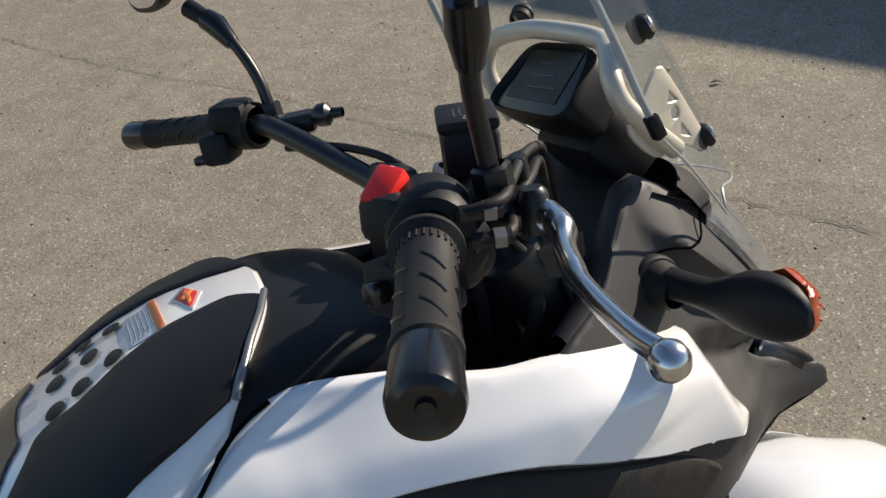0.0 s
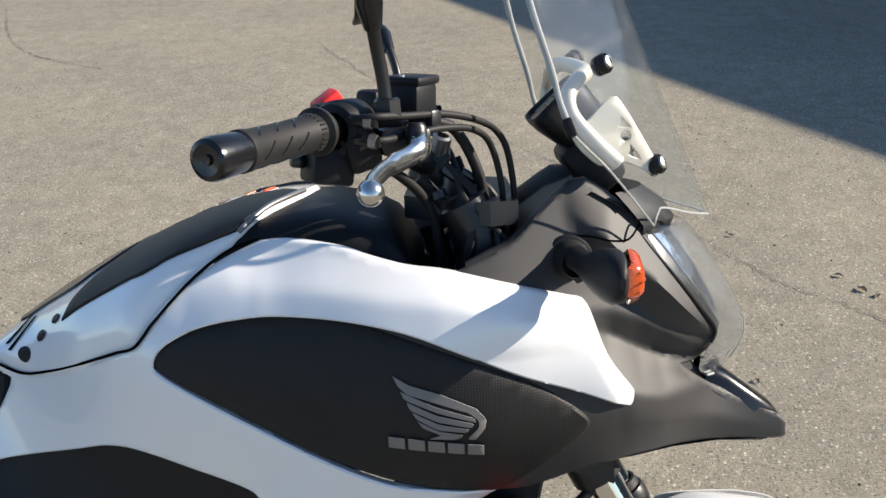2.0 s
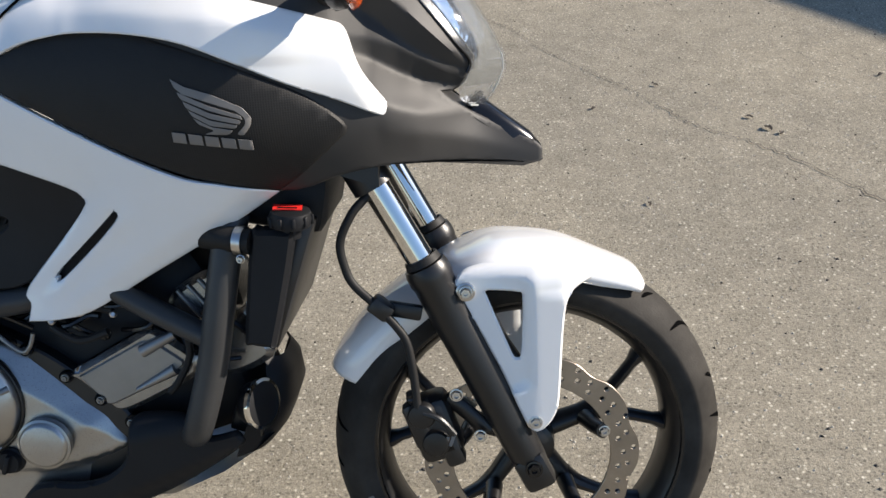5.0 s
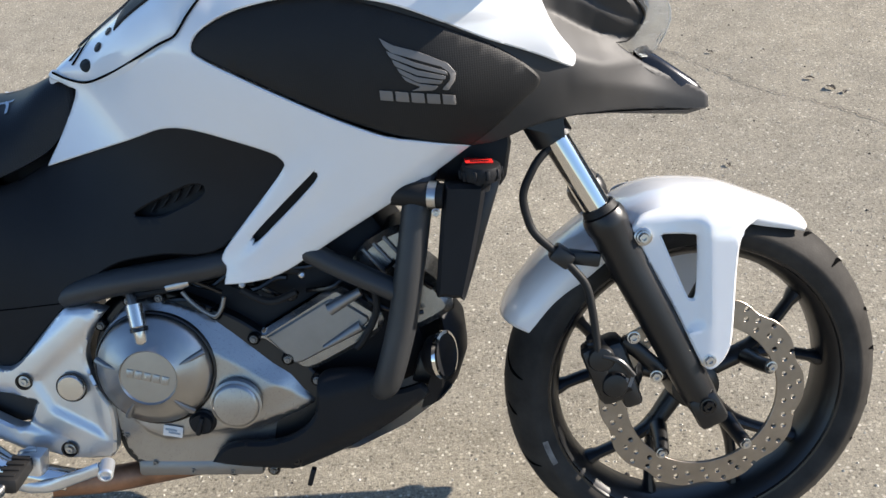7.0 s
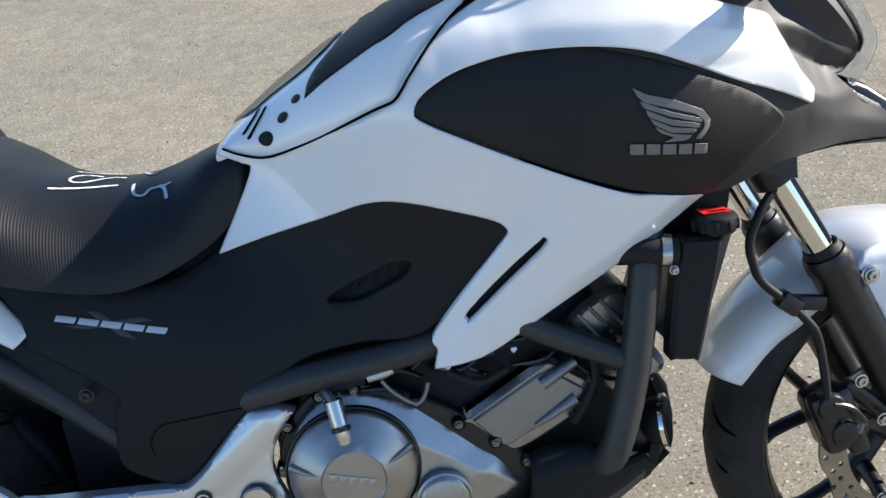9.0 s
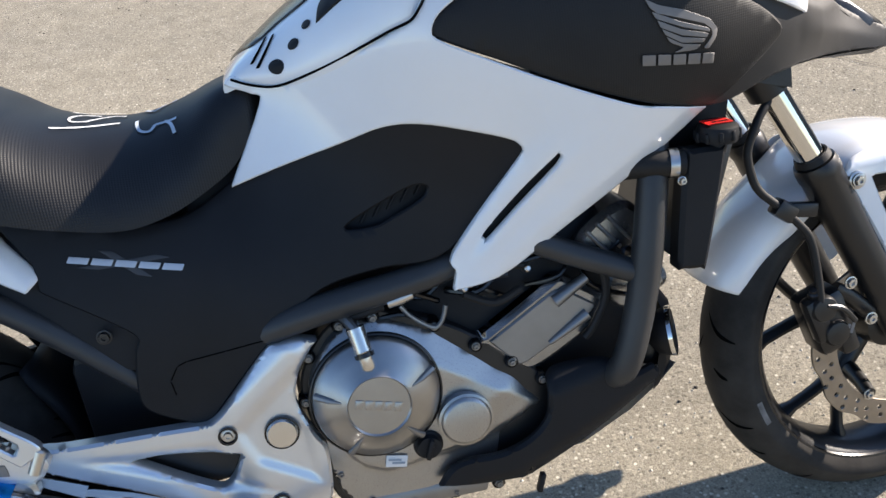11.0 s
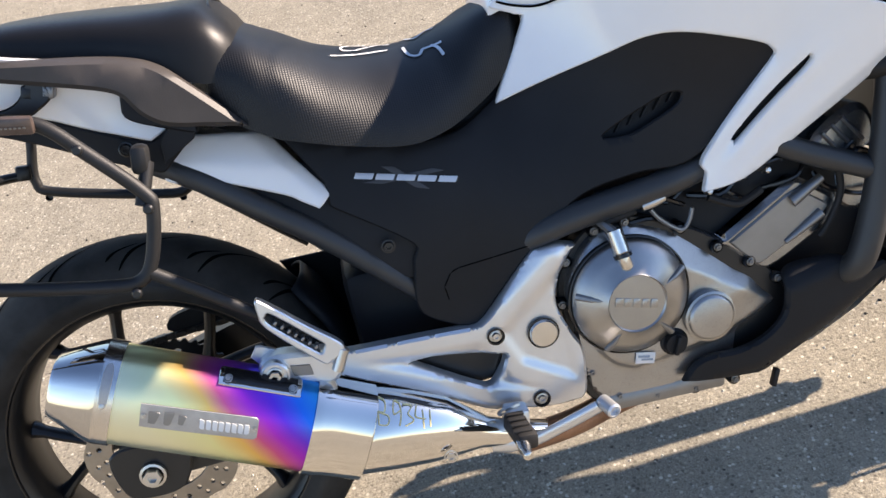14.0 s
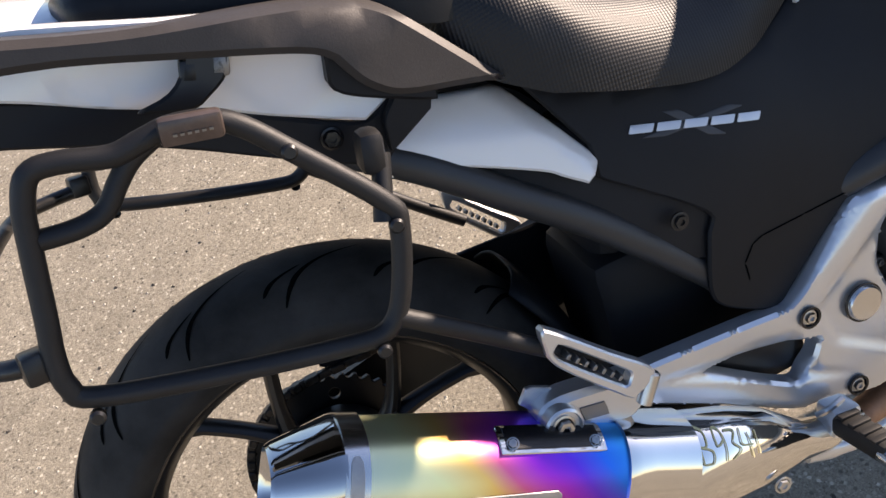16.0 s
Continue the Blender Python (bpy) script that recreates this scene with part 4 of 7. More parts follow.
def wheel(name, centre, radius, half, yaw, rim_r, spokes, first, label, groove=1.0):
    cx, cy, cz = centre
    turn = Matrix.Translation(centre) @ pose(0, 0, 0, 0, 0, yaw)

    def place(bm):
        bmesh.ops.transform(bm, matrix=turn, verts=bm.verts)
        return bm

    rw = half * 0.78
    prof = [(-rw, rim_r + .006), (-rw - .002, rim_r + .001), (-rw + .002, rim_r - .006), (-rw + .012, rim_r - .012), (-rw + .02, rim_r - .018), (0, rim_r - .021),
            (rw - .02, rim_r - .018), (rw - .012, rim_r - .012), (rw - .002, rim_r - .006), (rw + .002, rim_r + .001), (rw, rim_r + .006), (rw - .01, rim_r - .002), (0, rim_r - .010), (-rw + .01, rim_r - .002)]
    bm = turned(prof, (0, 0, 0), (0, 1, 0), 72, closed=True)
    hub = turned([(-.052, 0), (-.052, .026), (-.045, .038), (-.02, .042), (.02, .042), (.045, .038), (.052, .026), (.052, 0)], (0, 0, 0), (0, 1, 0), 32)
    part_hub = hub
    w = part(name, place(bm), black_metal, bike, label)
    part("hub", place(part_hub), black_metal, w)
    for k in range(spokes):
        a = radians(first + 360 / spokes * k)

        def at(r, da, y=0.0):
            return Vector((math.cos(a + da) * r, y, math.sin(a + da) * r))
        stem = sweep(spline([at(.034, 0), at(.07, 0), at(rim_r * .50, 0)], 4, closed=False), [.021, .0205, .020, .0195, .019, .0185, .018, .0175, .017], 12, squash=(.8, 1.0))
        for side in (-1, 1):
            path = spline([at(rim_r * .40, side * .03), at(rim_r * .52, side * .08), at(rim_r * .72, side * .20), at(rim_r - .012, side * .30)], 4, closed=False)
            n = len(path)
            rads = [.0150 - .0045 * min(1, i / (n * .5)) + (.004 if i > n - 3 else 0) for i in range(n)]
            join(stem, sweep(path, rads, 10, squash=(.85, 1.15)))
        part("spoke", place(stem), black_metal, w)
    for lip in (-1, 1):
        part("rim_lip", place(turned([(lip * (rw + .0015), rim_r + .0065), (lip * (rw + .004), rim_r + .004), (lip * (rw + .003), rim_r - .001), (lip * (rw - .002), rim_r - .004)], (0, 0, 0), (0, 1, 0), 72)), black_gloss, w)

    def crown(u):
        return radius - half * .92 * (1 - math.sqrt(max(0.0, 1 - u * u)))

    tp = [(-rw - .001, rim_r - .002), (-half * .95, rim_r + .014), (-half * 1.0, rim_r + .026)]
    for k in range(15):
        u = -0.97 + 1.94 * k / 14
        tp.append((u * half, max(crown(u), rim_r + .030)))
    tp += [(half * 1.0, rim_r + .026), (half * .95, rim_r + .014), (rw + .001, rim_r - .002)]
    tyre = part("tyre", place(turned(tp, (0, 0, 0), (0, 1, 0), 96)), tyre_rubber, w, "worn black road tyre with slanting grooves", 50)

    count = 44 if groove == 1 else 64
    for k in range(count):
        gb = bmesh.new()
        base = 2 * math.pi * k / count
        s = 1 if k % 2 else -1
        spec = [(0.06, 0.0), (.26, .06 * groove), (.46, .10 * groove), (.64, .12 * groove), (.82, .135 * groove)] if k % 4 < 2 else [(.34, .02), (.50, .055 * groove), (.66, .075 * groove)]
        line = spline([(p[0], p[1], 0) for p in spec], 4, closed=False)
        prev = None
        for i, p in enumerate(line):
            wd = (.0036 * math.sin(math.pi * (i + .5) / len(line)) + .0006) / radius
            pair = [gb.verts.new((math.cos(base + p.y + e) * (crown(p.x) + .0008), s * p.x * half, math.sin(base + p.y + e) * (crown(p.x) + .0008))) for e in (-wd, wd)]
            if prev:
                gb.faces.new((prev[0], prev[1], pair[1], pair[0]))
            prev = pair
        part("tread_groove", place(gb), groove_black, tyre, "", 0)
    return w, place


front_wheel, front_place = wheel("front_wheel", (1.538, -.012, .300), .300, .060, 3.0, .234, 5, 19, "black cast front wheel with five split spokes")
rear_wheel, rear_place = wheel("rear_wheel", (-.013, .072, .343), .318, .080, -2.5, .236, 5, 40, "black cast rear wheel with five split spokes", 2.2)


def wave_disc(r0, r1, y, waves, holes_per, thick, place):
    n = 180
    outer = [(math.cos(2 * math.pi * k / n) * (r1 - .0075 * (0.5 - 0.5 * math.cos(waves * 2 * math.pi * k / n)) ** 2), math.sin(2 * math.pi * k / n) * (r1 - .0075 * (0.5 - 0.5 * math.cos(waves * 2 * math.pi * k / n)) ** 2)) for k in range(n)]
    inner = circle(0, 0, r0, 90)
    holes = [[Vector(p) for p in inner]]
    for k in range(holes_per):
        a = 2 * math.pi * k / holes_per
        for j, r in enumerate((.30, .62) if k % 2 else (.45, .80)):
            rr = r0 + (r1 - r0) * r
            aa = a + j * .05
            holes.append([Vector(p) for p in circle(math.cos(aa) * rr, math.sin(aa) * rr, .0041, 10)])
    return place(sheet([Vector(p) for p in outer], side_plane(y), thick, edge=0.0006, grid=0.05, step=0.005, holes=holes, closed_back=True))


disc = part("brake_disc", wave_disc(.118, .161, -.077, 10, 36, .005, front_place), disc_steel, front_wheel, "drilled steel wave brake disc")
for k in range(5):
    a = radians(19 + 72 * k)
    part("disc_lug", front_place(sweep([Vector((math.cos(a) * .095, -.02, math.sin(a) * .095)), Vector((math.cos(a) * .104, -.055, math.sin(a) * .104)), Vector((math.cos(a) * .113, -.078, math.sin(a) * .113))], [.014, .012, .0115], 12)), black_metal, front_wheel)
for k in range(5):
    a = radians(19 + 72 * k)
    part("disc_bolt", front_place(bolt((math.cos(a) * .114, -.078, math.sin(a) * .114), .009, .006)), steel, front_wheel)
part("rear_disc", wave_disc(.075, .120, -.085, 8, 26, .005, rear_place), disc_steel, rear_wheel, "drilled rear brake disc")

label_white = surface("tyre_label", (0.15, 0.145, 0.138), 0.7, spread=0.4, big=60, bump=0.0)
bm = bmesh.new()
rows = []
for k in range(9):
    a = radians(194.5 + k * 1.25)
    rows.append([bm.verts.new((math.cos(a) * rr, -.0607, math.sin(a) * rr)) for rr in (.250, .259)])
for p, q in zip(rows, rows[1:]):
    bm.faces.new((p[0], p[1], q[1], q[0]))
part("tyre_label", front_place(bm), label_white, front_wheel, "pale scuffed label on the tyre wall", 0)

# -- front fork
for s, name in ((-1, "right"), (1, "left")):
    y0 = s * .100 + .004
    top, seal, foot = Vector((1.255, y0, .875)), Vector((1.398, y0, .605)), Vector((1.545, y0, .285))
    part("fork_tube", sweep([top, seal + (foot - seal) * .05], .0205, 24), chrome, bike, "chromed fork tube")
    d = (foot - seal).normalized()
    L = (foot - seal).length
    slider = part("fork_slider", turned([(-.004, .0215), (-.004, .030), (.004, .0325), (.018, .0325), (.024, .0305), (.10, .0305), (L - .06, .0275), (L - .02, .026), (L + .012, .022), (L + .018, .0)], seal, d, 28), black_metal, bike, "satin black fork slider")
    part("dust_seal", turned([(-.016, .021), (-.016, .0245), (-.006, .027), (-.004, .0225)], seal, d, 24), rubber, slider)
    part("axle_lug", block((1.545, y0 - s * -.008, .287), (.048, .036, .058), (0, -25, 0), .010), black_metal, slider)
    part("axle_bolt", bolt((1.543, y0 + s * .026, .298), .013, .008, (0, s, 0)), black_gloss, slider)
part("triple_clamp", loft([[Vector((x, y, z)) for y, z in ((-.135, zz - .016), (.135, zz - .016), (.135, zz + .016), (-.135, zz + .016))] for x, zz in ((1.27, .77), (1.345, .745))]), black_metal, bike, "black lower triple clamp")
for s in (-1, 1):
    part("clamp_boss", sweep([Vector((1.300, s * .100 + .004, .785)), Vector((1.333, s * .100 + .004, .722))], .030, 20), black_metal, bike)

# -- front mudguard
FEND = [(1.240, .435), (1.258, .468), (1.308, .524), (1.358, .562), (1.405, .590), (1.443, .608), (1.487, .622), (1.531, .624), (1.592, .616), (1.653, .591), (1.702, .568), (1.716, .553)]


def mudguard():
    line = spline([(x, 0, z) for x, z in FEND], 4, closed=False)
    cx, cz = 1.540, .303
    secs = []
    n = len(line)
    for i, p in enumerate(line):
        t = i / (n - 1)
        out = Vector((p.x - cx, 0, p.z - cz)).normalized()
        swell = math.exp(-((t - .50) / .17) ** 2)
        w = .078 * (1 - .35 * max(0, t - .72) / .28) * (1 - .12 * max(0, .2 - t) / .2) + .023 * swell
        depth = .060 - .046 * max(0, t - .6) / .4 - .026 * swell
        row = []
        for k in range(13):
            a = math.pi * (k / 12)
            c, s = math.cos(a), math.sin(a)
            row.append(p - out * depth * (1 - abs(s) ** .75) + Vector((0, -w * math.copysign(abs(c) ** .7, c), 0)))
        secs.append(row)
    return loft(secs, ring=False)


fender = part("front_mudguard", mudguard(), white_paint, bike, "white front mudguard braced to the fork", 60)
mod = fender.modifiers.new("thickness", "SOLIDIFY")
mod.thickness, mod.offset = 0.003, -1
FBR = [(1.440, .588), (1.456, .602), (1.500, .608), (1.552, .606), (1.600, .598), (1.640, .580), (1.625, .572), (1.606, .564), (1.594, .548), (1.588, .50), (1.582, .405), (1.573, .374), (1.558, .357), (1.546, .354), (1.535, .366), (1.520, .400), (1.494, .462), (1.442, .570)]
FWIN = [(1.480, .569), (1.487, .571), (1.526, .567), (1.532, .557), (1.529, .476), (1.522, .468), (1.515, .477)]


def stay_skin(s):
    """The broad leg stands proud; the field round the window lies deeper; the top rolls into the guard."""
    def surf(u, v, d):
        leg = u - (1.538 - .02 * max(0, .44 - v))
        step = 1 / (1 + math.exp(-leg / .0016)) if v > .43 else 1 / (1 + math.exp(-(leg + .05 * (.43 - v) / .03) / .0016))
        top = 1 / (1 + math.exp(-(v - (.5885 - .10 * max(0, u - 1.50))) / .0016))
        y = .1105 + .0060 * max(step, top) - d - .045 * max(0, (v - .575) / .03) ** 2 * .35 - .55 * max(0, u - 1.592) - .22 * max(0, u - 1.55) ** 1.0 * (1 if v > .56 else .4)
        return Vector((u, s * y, v))
    return surf


for s in (-1, 1):
    br = part("mudguard_stay", sheet(spline(FBR, 4), stay_skin(s), 0.006, grid=0.007, edge=0.003, step=0.006, holes=[spline(FWIN, 4, sharp=(0, 5))], closed_back=True), white_paint, fender, "white mudguard stay with a three-cornered window")
    for x, z in ((1.453, .571), (1.547, .370)):
        part("bolt_seat", turned([(-.003, .0135), (.0015, .0135), (.0025, .011)], (x, s * .1125, z), (0, s, 0), 20), steel, br)
        part("stay_bolt", bolt((x, s * .1145, z), .010, .008, (0, s, 0)), steel, br)

# -- brake caliper and hose
cal = block((1.400, -.098, .362), (.066, .058, .098), (0, -18, 0), .014)
block((1.378, -.118, .372), (.030, .028, .078), (0, -18, 0), .010, cal)
block((1.425, -.112, .33), (.030, .03, .05), (0, -18, 0), .008, cal)
for x, z, r in ((1.383, .392, .021), (1.402, .348, .021)):
    turned([(-.02, r), (.008, r), (.013, r * .86), (.0145, r * .5), (.0145, 0)], (x, -.122, z), (0, -1, 0), 24, cal)
turned([(-.01, .009), (.006, .009), (.008, .006), (.014, .006), (.015, 0)], (1.372, -.122, .415), (-.3, -.4, .8), 14, cal)
caliper = part("brake_caliper", cal, black_metal, bike, "black two-piston brake caliper")
part("caliper_arm", sweep([(1.418, -.10, .405), (1.44, -.10, .39), (1.478, -.10, .352)], .013, 10, squash=(1, .7)), black_metal, caliper)
for x, z in ((1.434, .418), (1.466, .352)):
    part("caliper_bolt", bolt((x, -.118, z), .010, .007), steel, caliper)
part("bleed_pipe", pipe([(1.385, -.134, .398), (1.41, -.135, .388), (1.43, -.134, .363)], .0042, 5, 8), black_metal, caliper)
for k in range(3):
    part("caliper_bar", block((1.408 + k * .009, -.1335, .346 + k * .004), (.005, .001, .020), (0, 20, 0), 0), emblem_grey, caliper)
part("brake_hose", pipe([(1.30, -.06, .77), (1.330, -.10, .725), (1.303, -.116, .690), (1.284, -.118, .650), (1.289, -.118, .610), (1.300, -.119, .587), (1.325, -.121, .561), (1.353, -.124, .529), (1.368, -.126, .503), (1.375, -.128, .455), (1.378, -.13, .405)], .0062, 6, 10), rubber, bike, "black brake hose")
part("hose_clip", block((1.334, -.116, .553, ), (.034, .026, .026), (0, 40, 0), .005, block((1.366, -.108, .545), (.050, .014, .022), (0, 12, 0), .004)), black_metal, bike)

# -- engine
engine = part("engine_block", block((.88, .02, .44), (.46, .20, .30), (0, -18, 0), .03), black_plastic, bike, "dark engine block between the frame tubes")
part("cylinder_core", block((1.02, .02, .545), (.16, .19, .14), (0, -30, 0), .02), black_plastic, engine)
part("gearbox", block((.70, .03, .40), (.18, .20, .24), (0, 0, 0), .03), black_metal, engine)
part("throttle_body", block((.80, .02, .60), (.34, .16, .12), (0, 0, 0), .02), black_plastic, engine)
ENG = [(.655, .505), (.69, .532), (.737, .533), (.82, .492), (.866, .458), (.913, .419), (.950, .372), (.955, .340), (.930, .297), (.845, .268), (.783, .258), (.72, .248), (.655, .268), (.636, .314), (.632, .407), (.630, .46)]


def engine_skin(lift):
    """The cover stands out round the crank dome; a skirt lies deeper under it; a swelling runs forward from the small cap."""
    def surf(u, v, d):
        r = math.hypot(u - .74, v - .40)
        crest = .502 - .756 * max(0.0, u - .737)
        shelf = float(np.interp(u, (.640, .652, .665, .682, .709, .748, .778, .847, .918, .95), (.41, .378, .345, .324, .310, .312, .316, .318, .333, .345)))
        skirt = .013 / (1 + math.exp((v - shelf) / .0020))
        t = max(0.0, min(1.0, ((u - .831) * .075 + (v - .366) * .024) / .0062))
        swell = .004 * max(0.0, 1 - math.hypot(u - .831 - t * .075, v - .366 - t * .024) / (.046 - .018 * t))
        return Vector((u, -(.128 + lift - d - .30 * max(0.0, r - .06) ** 2 - .10 * max(0, u - .80) - .50 * max(0.0, v - crest) - skirt + swell), v))
    return surf


part("cover_flange", sheet([Vector(p) for p in inset(np.array([(p.x, p.y) for p in spline(ENG, 4)]), -.011)], side_plane(-.104), .03, edge=.003, grid=.02), black_metal, engine, "black joint flange")
cover = part("engine_cover", sheet(spline(ENG, 4), engine_skin(0.0), .034, edge=.006, grid=.0055, step=.006), cast_alloy, engine, "cast alloy engine side cover")
dome = turned([(-.012, .088), (.006, .087), (.014, .083), (.024, .066), (.033, .046), (.036, .043), (.0335, .041), (.034, .0), ], (.716, -.130, .432), (0, -1, 0), 56)
dome_part = part("crank_cover", dome, brushed, cover, "brushed alloy crankcase dome")
part("dome_rim", turned([(-.004, .0915), (.003, .0912), (.004, .089), (-.002, .088)], (.716, -.130, .432), (0, -1, 0), 48), black_metal, cover)
for k in range(5):
    a = radians(18 + 72 * k)
    part("dome_rib", sweep([Vector((.716 + math.cos(a) * r, -.130 - h, .432 + math.sin(a) * r)) for r, h in ((.050, .030), (.066, .025), (.084, .013))], [.0015, .004, .0055], 8), dull_alloy, dome_part)
for k in range(5):
    part("raised_bar", block((.690 + k * .0125, -.1645, .441 - k * .004), (.010, .0012, .013), (0, 17, 0), .0004), cast_alloy, dome_part)
part("small_cap", turned([(-.006, .038), (.006, .037), (.012, .033), (.013, .030), (.0125, .0)], (.830, -.132, .366), (0, -1, 0), 36), cast_alloy, cover)
part("small_cap_rim", turned([(.004, .0395), (.008, .0395), (.010, .034)], (.830, -.1305, .366), (0, -1, 0), 36), brushed, cover)
part("filler_cap", turned([(-.006, .022), (.006, .021), (.008, .018), (.016, .016), (.017, .0)], (.772, -.125, .338), (0, -1, 0), 24), black_plastic, cover)
part("filler_grip", block((.772, -.144, .338), (.007, .010, .030), (0, 20, 0), .002), black_plastic, cover)
tag = part("engine_label", block((.724, -.131, .326), (.030, .001, .018), (0, 15, 0), .0003), paper, cover)
for k in range(2):
    part("label_bar", block((.722 + k * .004, -.132, .329 - k * .006), (.018, .0006, .003), (0, 15, 0), 0), grey_ink, tag)
part("dipstick_neck", turned([(-.045, .0125), (-.012, .0125), (-.010, .010), (.012, .0095), (.016, .006), (.017, 0)], (.712, -.152, .497), (.12, -.25, -1), 20), polished, cover)
part("neck_seal", turned([(-.010, .0135), (-.004, .0135)], (.712, -.152, .497), (.12, -.25, -1), 20), black_gloss, cover)
part("neck_stay", pipe([(.712, -.15, .53), (.70, -.13, .545), (.69, -.11, .555)], .007, 4, 8), dull_alloy, cover)
for x, z in ((.638, .500), (.621, .437), (.687, .535), (.733, .536), (.813, .503), (.865, .459), (.912, .422), (.952, .384), (.645, .317), (.680, .265), (.738, .247), (.800, .240), (.864, .236), (.648, .378)):
    part("cover_boss", turned([(-.02, .0100), (.0, .0100), (.003, .0080)], (x, -.110, z), (0, -1, 0), 16), black_gloss, engine)
    part("cover_bolt", bolt((x, -.112, z), .0058, .005), dull_alloy, engine)
part("side_stay", pipe([(.772, -.118, .546), (.782, -.118, .530), (.800, -.118, .512), (.815, -.118, .504), (.826, -.118, .514), (.833, -.118, .532)], .0034, 4, 8), dull_alloy, engine, "bent alloy stay")
# hoses, plugs and wiring above the covers
rnd = random.Random(21)
for k in range(14):
    x0, z0 = .70 + .028 * k, .560 + rnd.uniform(-.02, .03) - (.02 if k > 8 else 0)
    path = [(x0, -.085 - rnd.uniform(0, .02), z0)]
    for j in range(3):
        px, py, pz = path[-1]
        path.append((px + rnd.uniform(.01, .05), -.09 - rnd.uniform(0, .022), pz + rnd.uniform(-.03, .025)))
    part("small_hose", pipe(path, rnd.uniform(.003, .006), 4, 8), black_gloss, engine)
for x, z, r in ((.735, .556, .006), (.862, .548, .005), (.905, .560, .006), (.885, .527, .004), (.952, .556, .005)):
    part("hose_clip", turned([(-.006, r), (.004, r), (.006, r * .6), (.006, 0)], (x, -.115, z), (.3, -1, .3), 10), steel, engine)
part("cable_tag", block((.755, -.126, .566), (.022, .004, .008), (0, 12, 0), .001), paper, engine)
# cylinder and head, leaning forward
CYL = [(.866, .462), (.990, .528), (1.005, .528), (1.058, .488), (1.060, .457), (1.0, .422), (.94, .398), (.914, .415)]
cyl = part("cylinder", sheet(spline(CYL, 3, sharp=(0, 1, 3, 7)), side_plane(-.108), .08, edge=.008, grid=.03), head_alloy, engine, "cast alloy cylinder leaning forward")
part("cast_panel", sheet(spline([(.885, .460), (.985, .512), (1.005, .508), (1.038, .483), (1.036, .468), (.935, .416), (.915, .424)], 3, sharp=(0, 1, 3)), side_plane(-.1115), .004, edge=.0025, grid=.02), dull_alloy, cyl)
part("cast_boss", sweep([(.985, -.112, .497), (1.035, -.112, .522)], [.010, .007], 12), dull_alloy, cyl)
part("cast_boss", sweep([(.97, -.112, .437), (1.03, -.112, .468)], [.004, .009], 12), dull_alloy, cyl)
HEAD = [(1.02, .548), (1.066, .520), (1.135, .556), (1.125, .60), (1.098, .615), (1.04, .586)]
head_part = part("cylinder_head", sheet(spline(HEAD, 3, sharp=(0, 2)), side_plane(-.105), .09, edge=.010, grid=.03), head_alloy, engine, "dark cast cylinder head")
for k in range(3):
    part("head_rib", sweep([(1.045 + k * .016, -.107, .585 + k * .008), (1.075 + k * .016, -.107, .545 + k * .008)], .003, 8), dull_alloy, head_part)
HEAD2 = [(1.065, .47), (1.10, .44), (1.165, .468), (1.160, .50), (1.12, .54), (1.08, .52)]
part("head_cover", sheet(spline(HEAD2, 3), side_plane(-.085), .12, edge=.012, grid=.03), head_alloy, engine, "rounded cam cover")
part("breather_hose", pipe([(.955, -.118, .592), (1.0, -.122, .575), (1.045, -.124, .555), (1.058, -.122, .50), (1.035, -.12, .452), (1.02, -.118, .435)], .0055, 6, 8), rubber, engine)
for pts in ([(.70, -.10, .585), (.80, -.115, .582), (.88, -.112, .575), (.95, -.11, .56)], [(.86, -.115, .54), (.90, -.12, .52), (.94, -.115, .53)], [(.66, -.10, .555), (.70, -.12, .548), (.75, -.115, .55)]):
    part("wiring_loom", pipe(pts, .006, 5, 8), rubber, engine)
part("hose_fitting", turned([(-.02, .008), (.0, .009), (.015, .007)], (.775, -.13, .562), (1, 0, .15), 12), steel, engine)

# -- frame tubes
part("frame_tube", pipe([(1.145, -.125, .70), (1.134, -.142, .655), (1.116, -.150, .57), (1.095, -.150, .48), (1.066, -.146, .395), (1.05, -.12, .37)], .0215, 6, 18), frame_paint, bike, "satin grey steel frame down tube")
part("frame_tube", pipe([(.94, -.118, .612), (1.0, -.128, .575), (1.10, -.145, .525)], .017, 5, 16), frame_paint, bike, "satin grey diagonal frame tube")
part("frame_tube", pipe([(.58, -.09, .535), (.612, -.105, .553), (.68, -.118, .568), (.775, -.122, .578), (.84, -.116, .586), (.95, -.09, .605)], .0205, 5, 18), frame_paint, bike, "satin grey main frame tube")
part("frame_tube", pipe([(.10, -.075, .80), (.178, -.088, .747), (.248, -.095, .687), (.320, -.098, .624), (.42, -.095, .52), (.45, -.09, .48)], .0165, 5, 16), frame_paint, bike, "satin grey rear frame tube")
rear_left = left(pipe([(.10, -.075, .80), (.178, -.088, .747), (.248, -.095, .687), (.320, -.098, .624), (.42, -.095, .52)], .0165, 5, 16))
part("frame_tube", rear_left, frame_paint, bike, "satin grey rear frame tube")
part("tube_bolt", bolt((.398, -.118, .597), .010, .006), black_metal, bike)
part("frame_spine", pipe([(.45, .03, .62), (.75, .03, .66), (1.0, .02, .72), (1.2, .0, .86)], .05, 4, 14), black_metal, bike, "dark frame spine under the tank")
part("shock_absorber", pipe([(.40, .04, .42), (.44, .04, .52), (.48, .04, .62)], .032, 4, 14), black_gloss, bike, "black rear shock absorber")
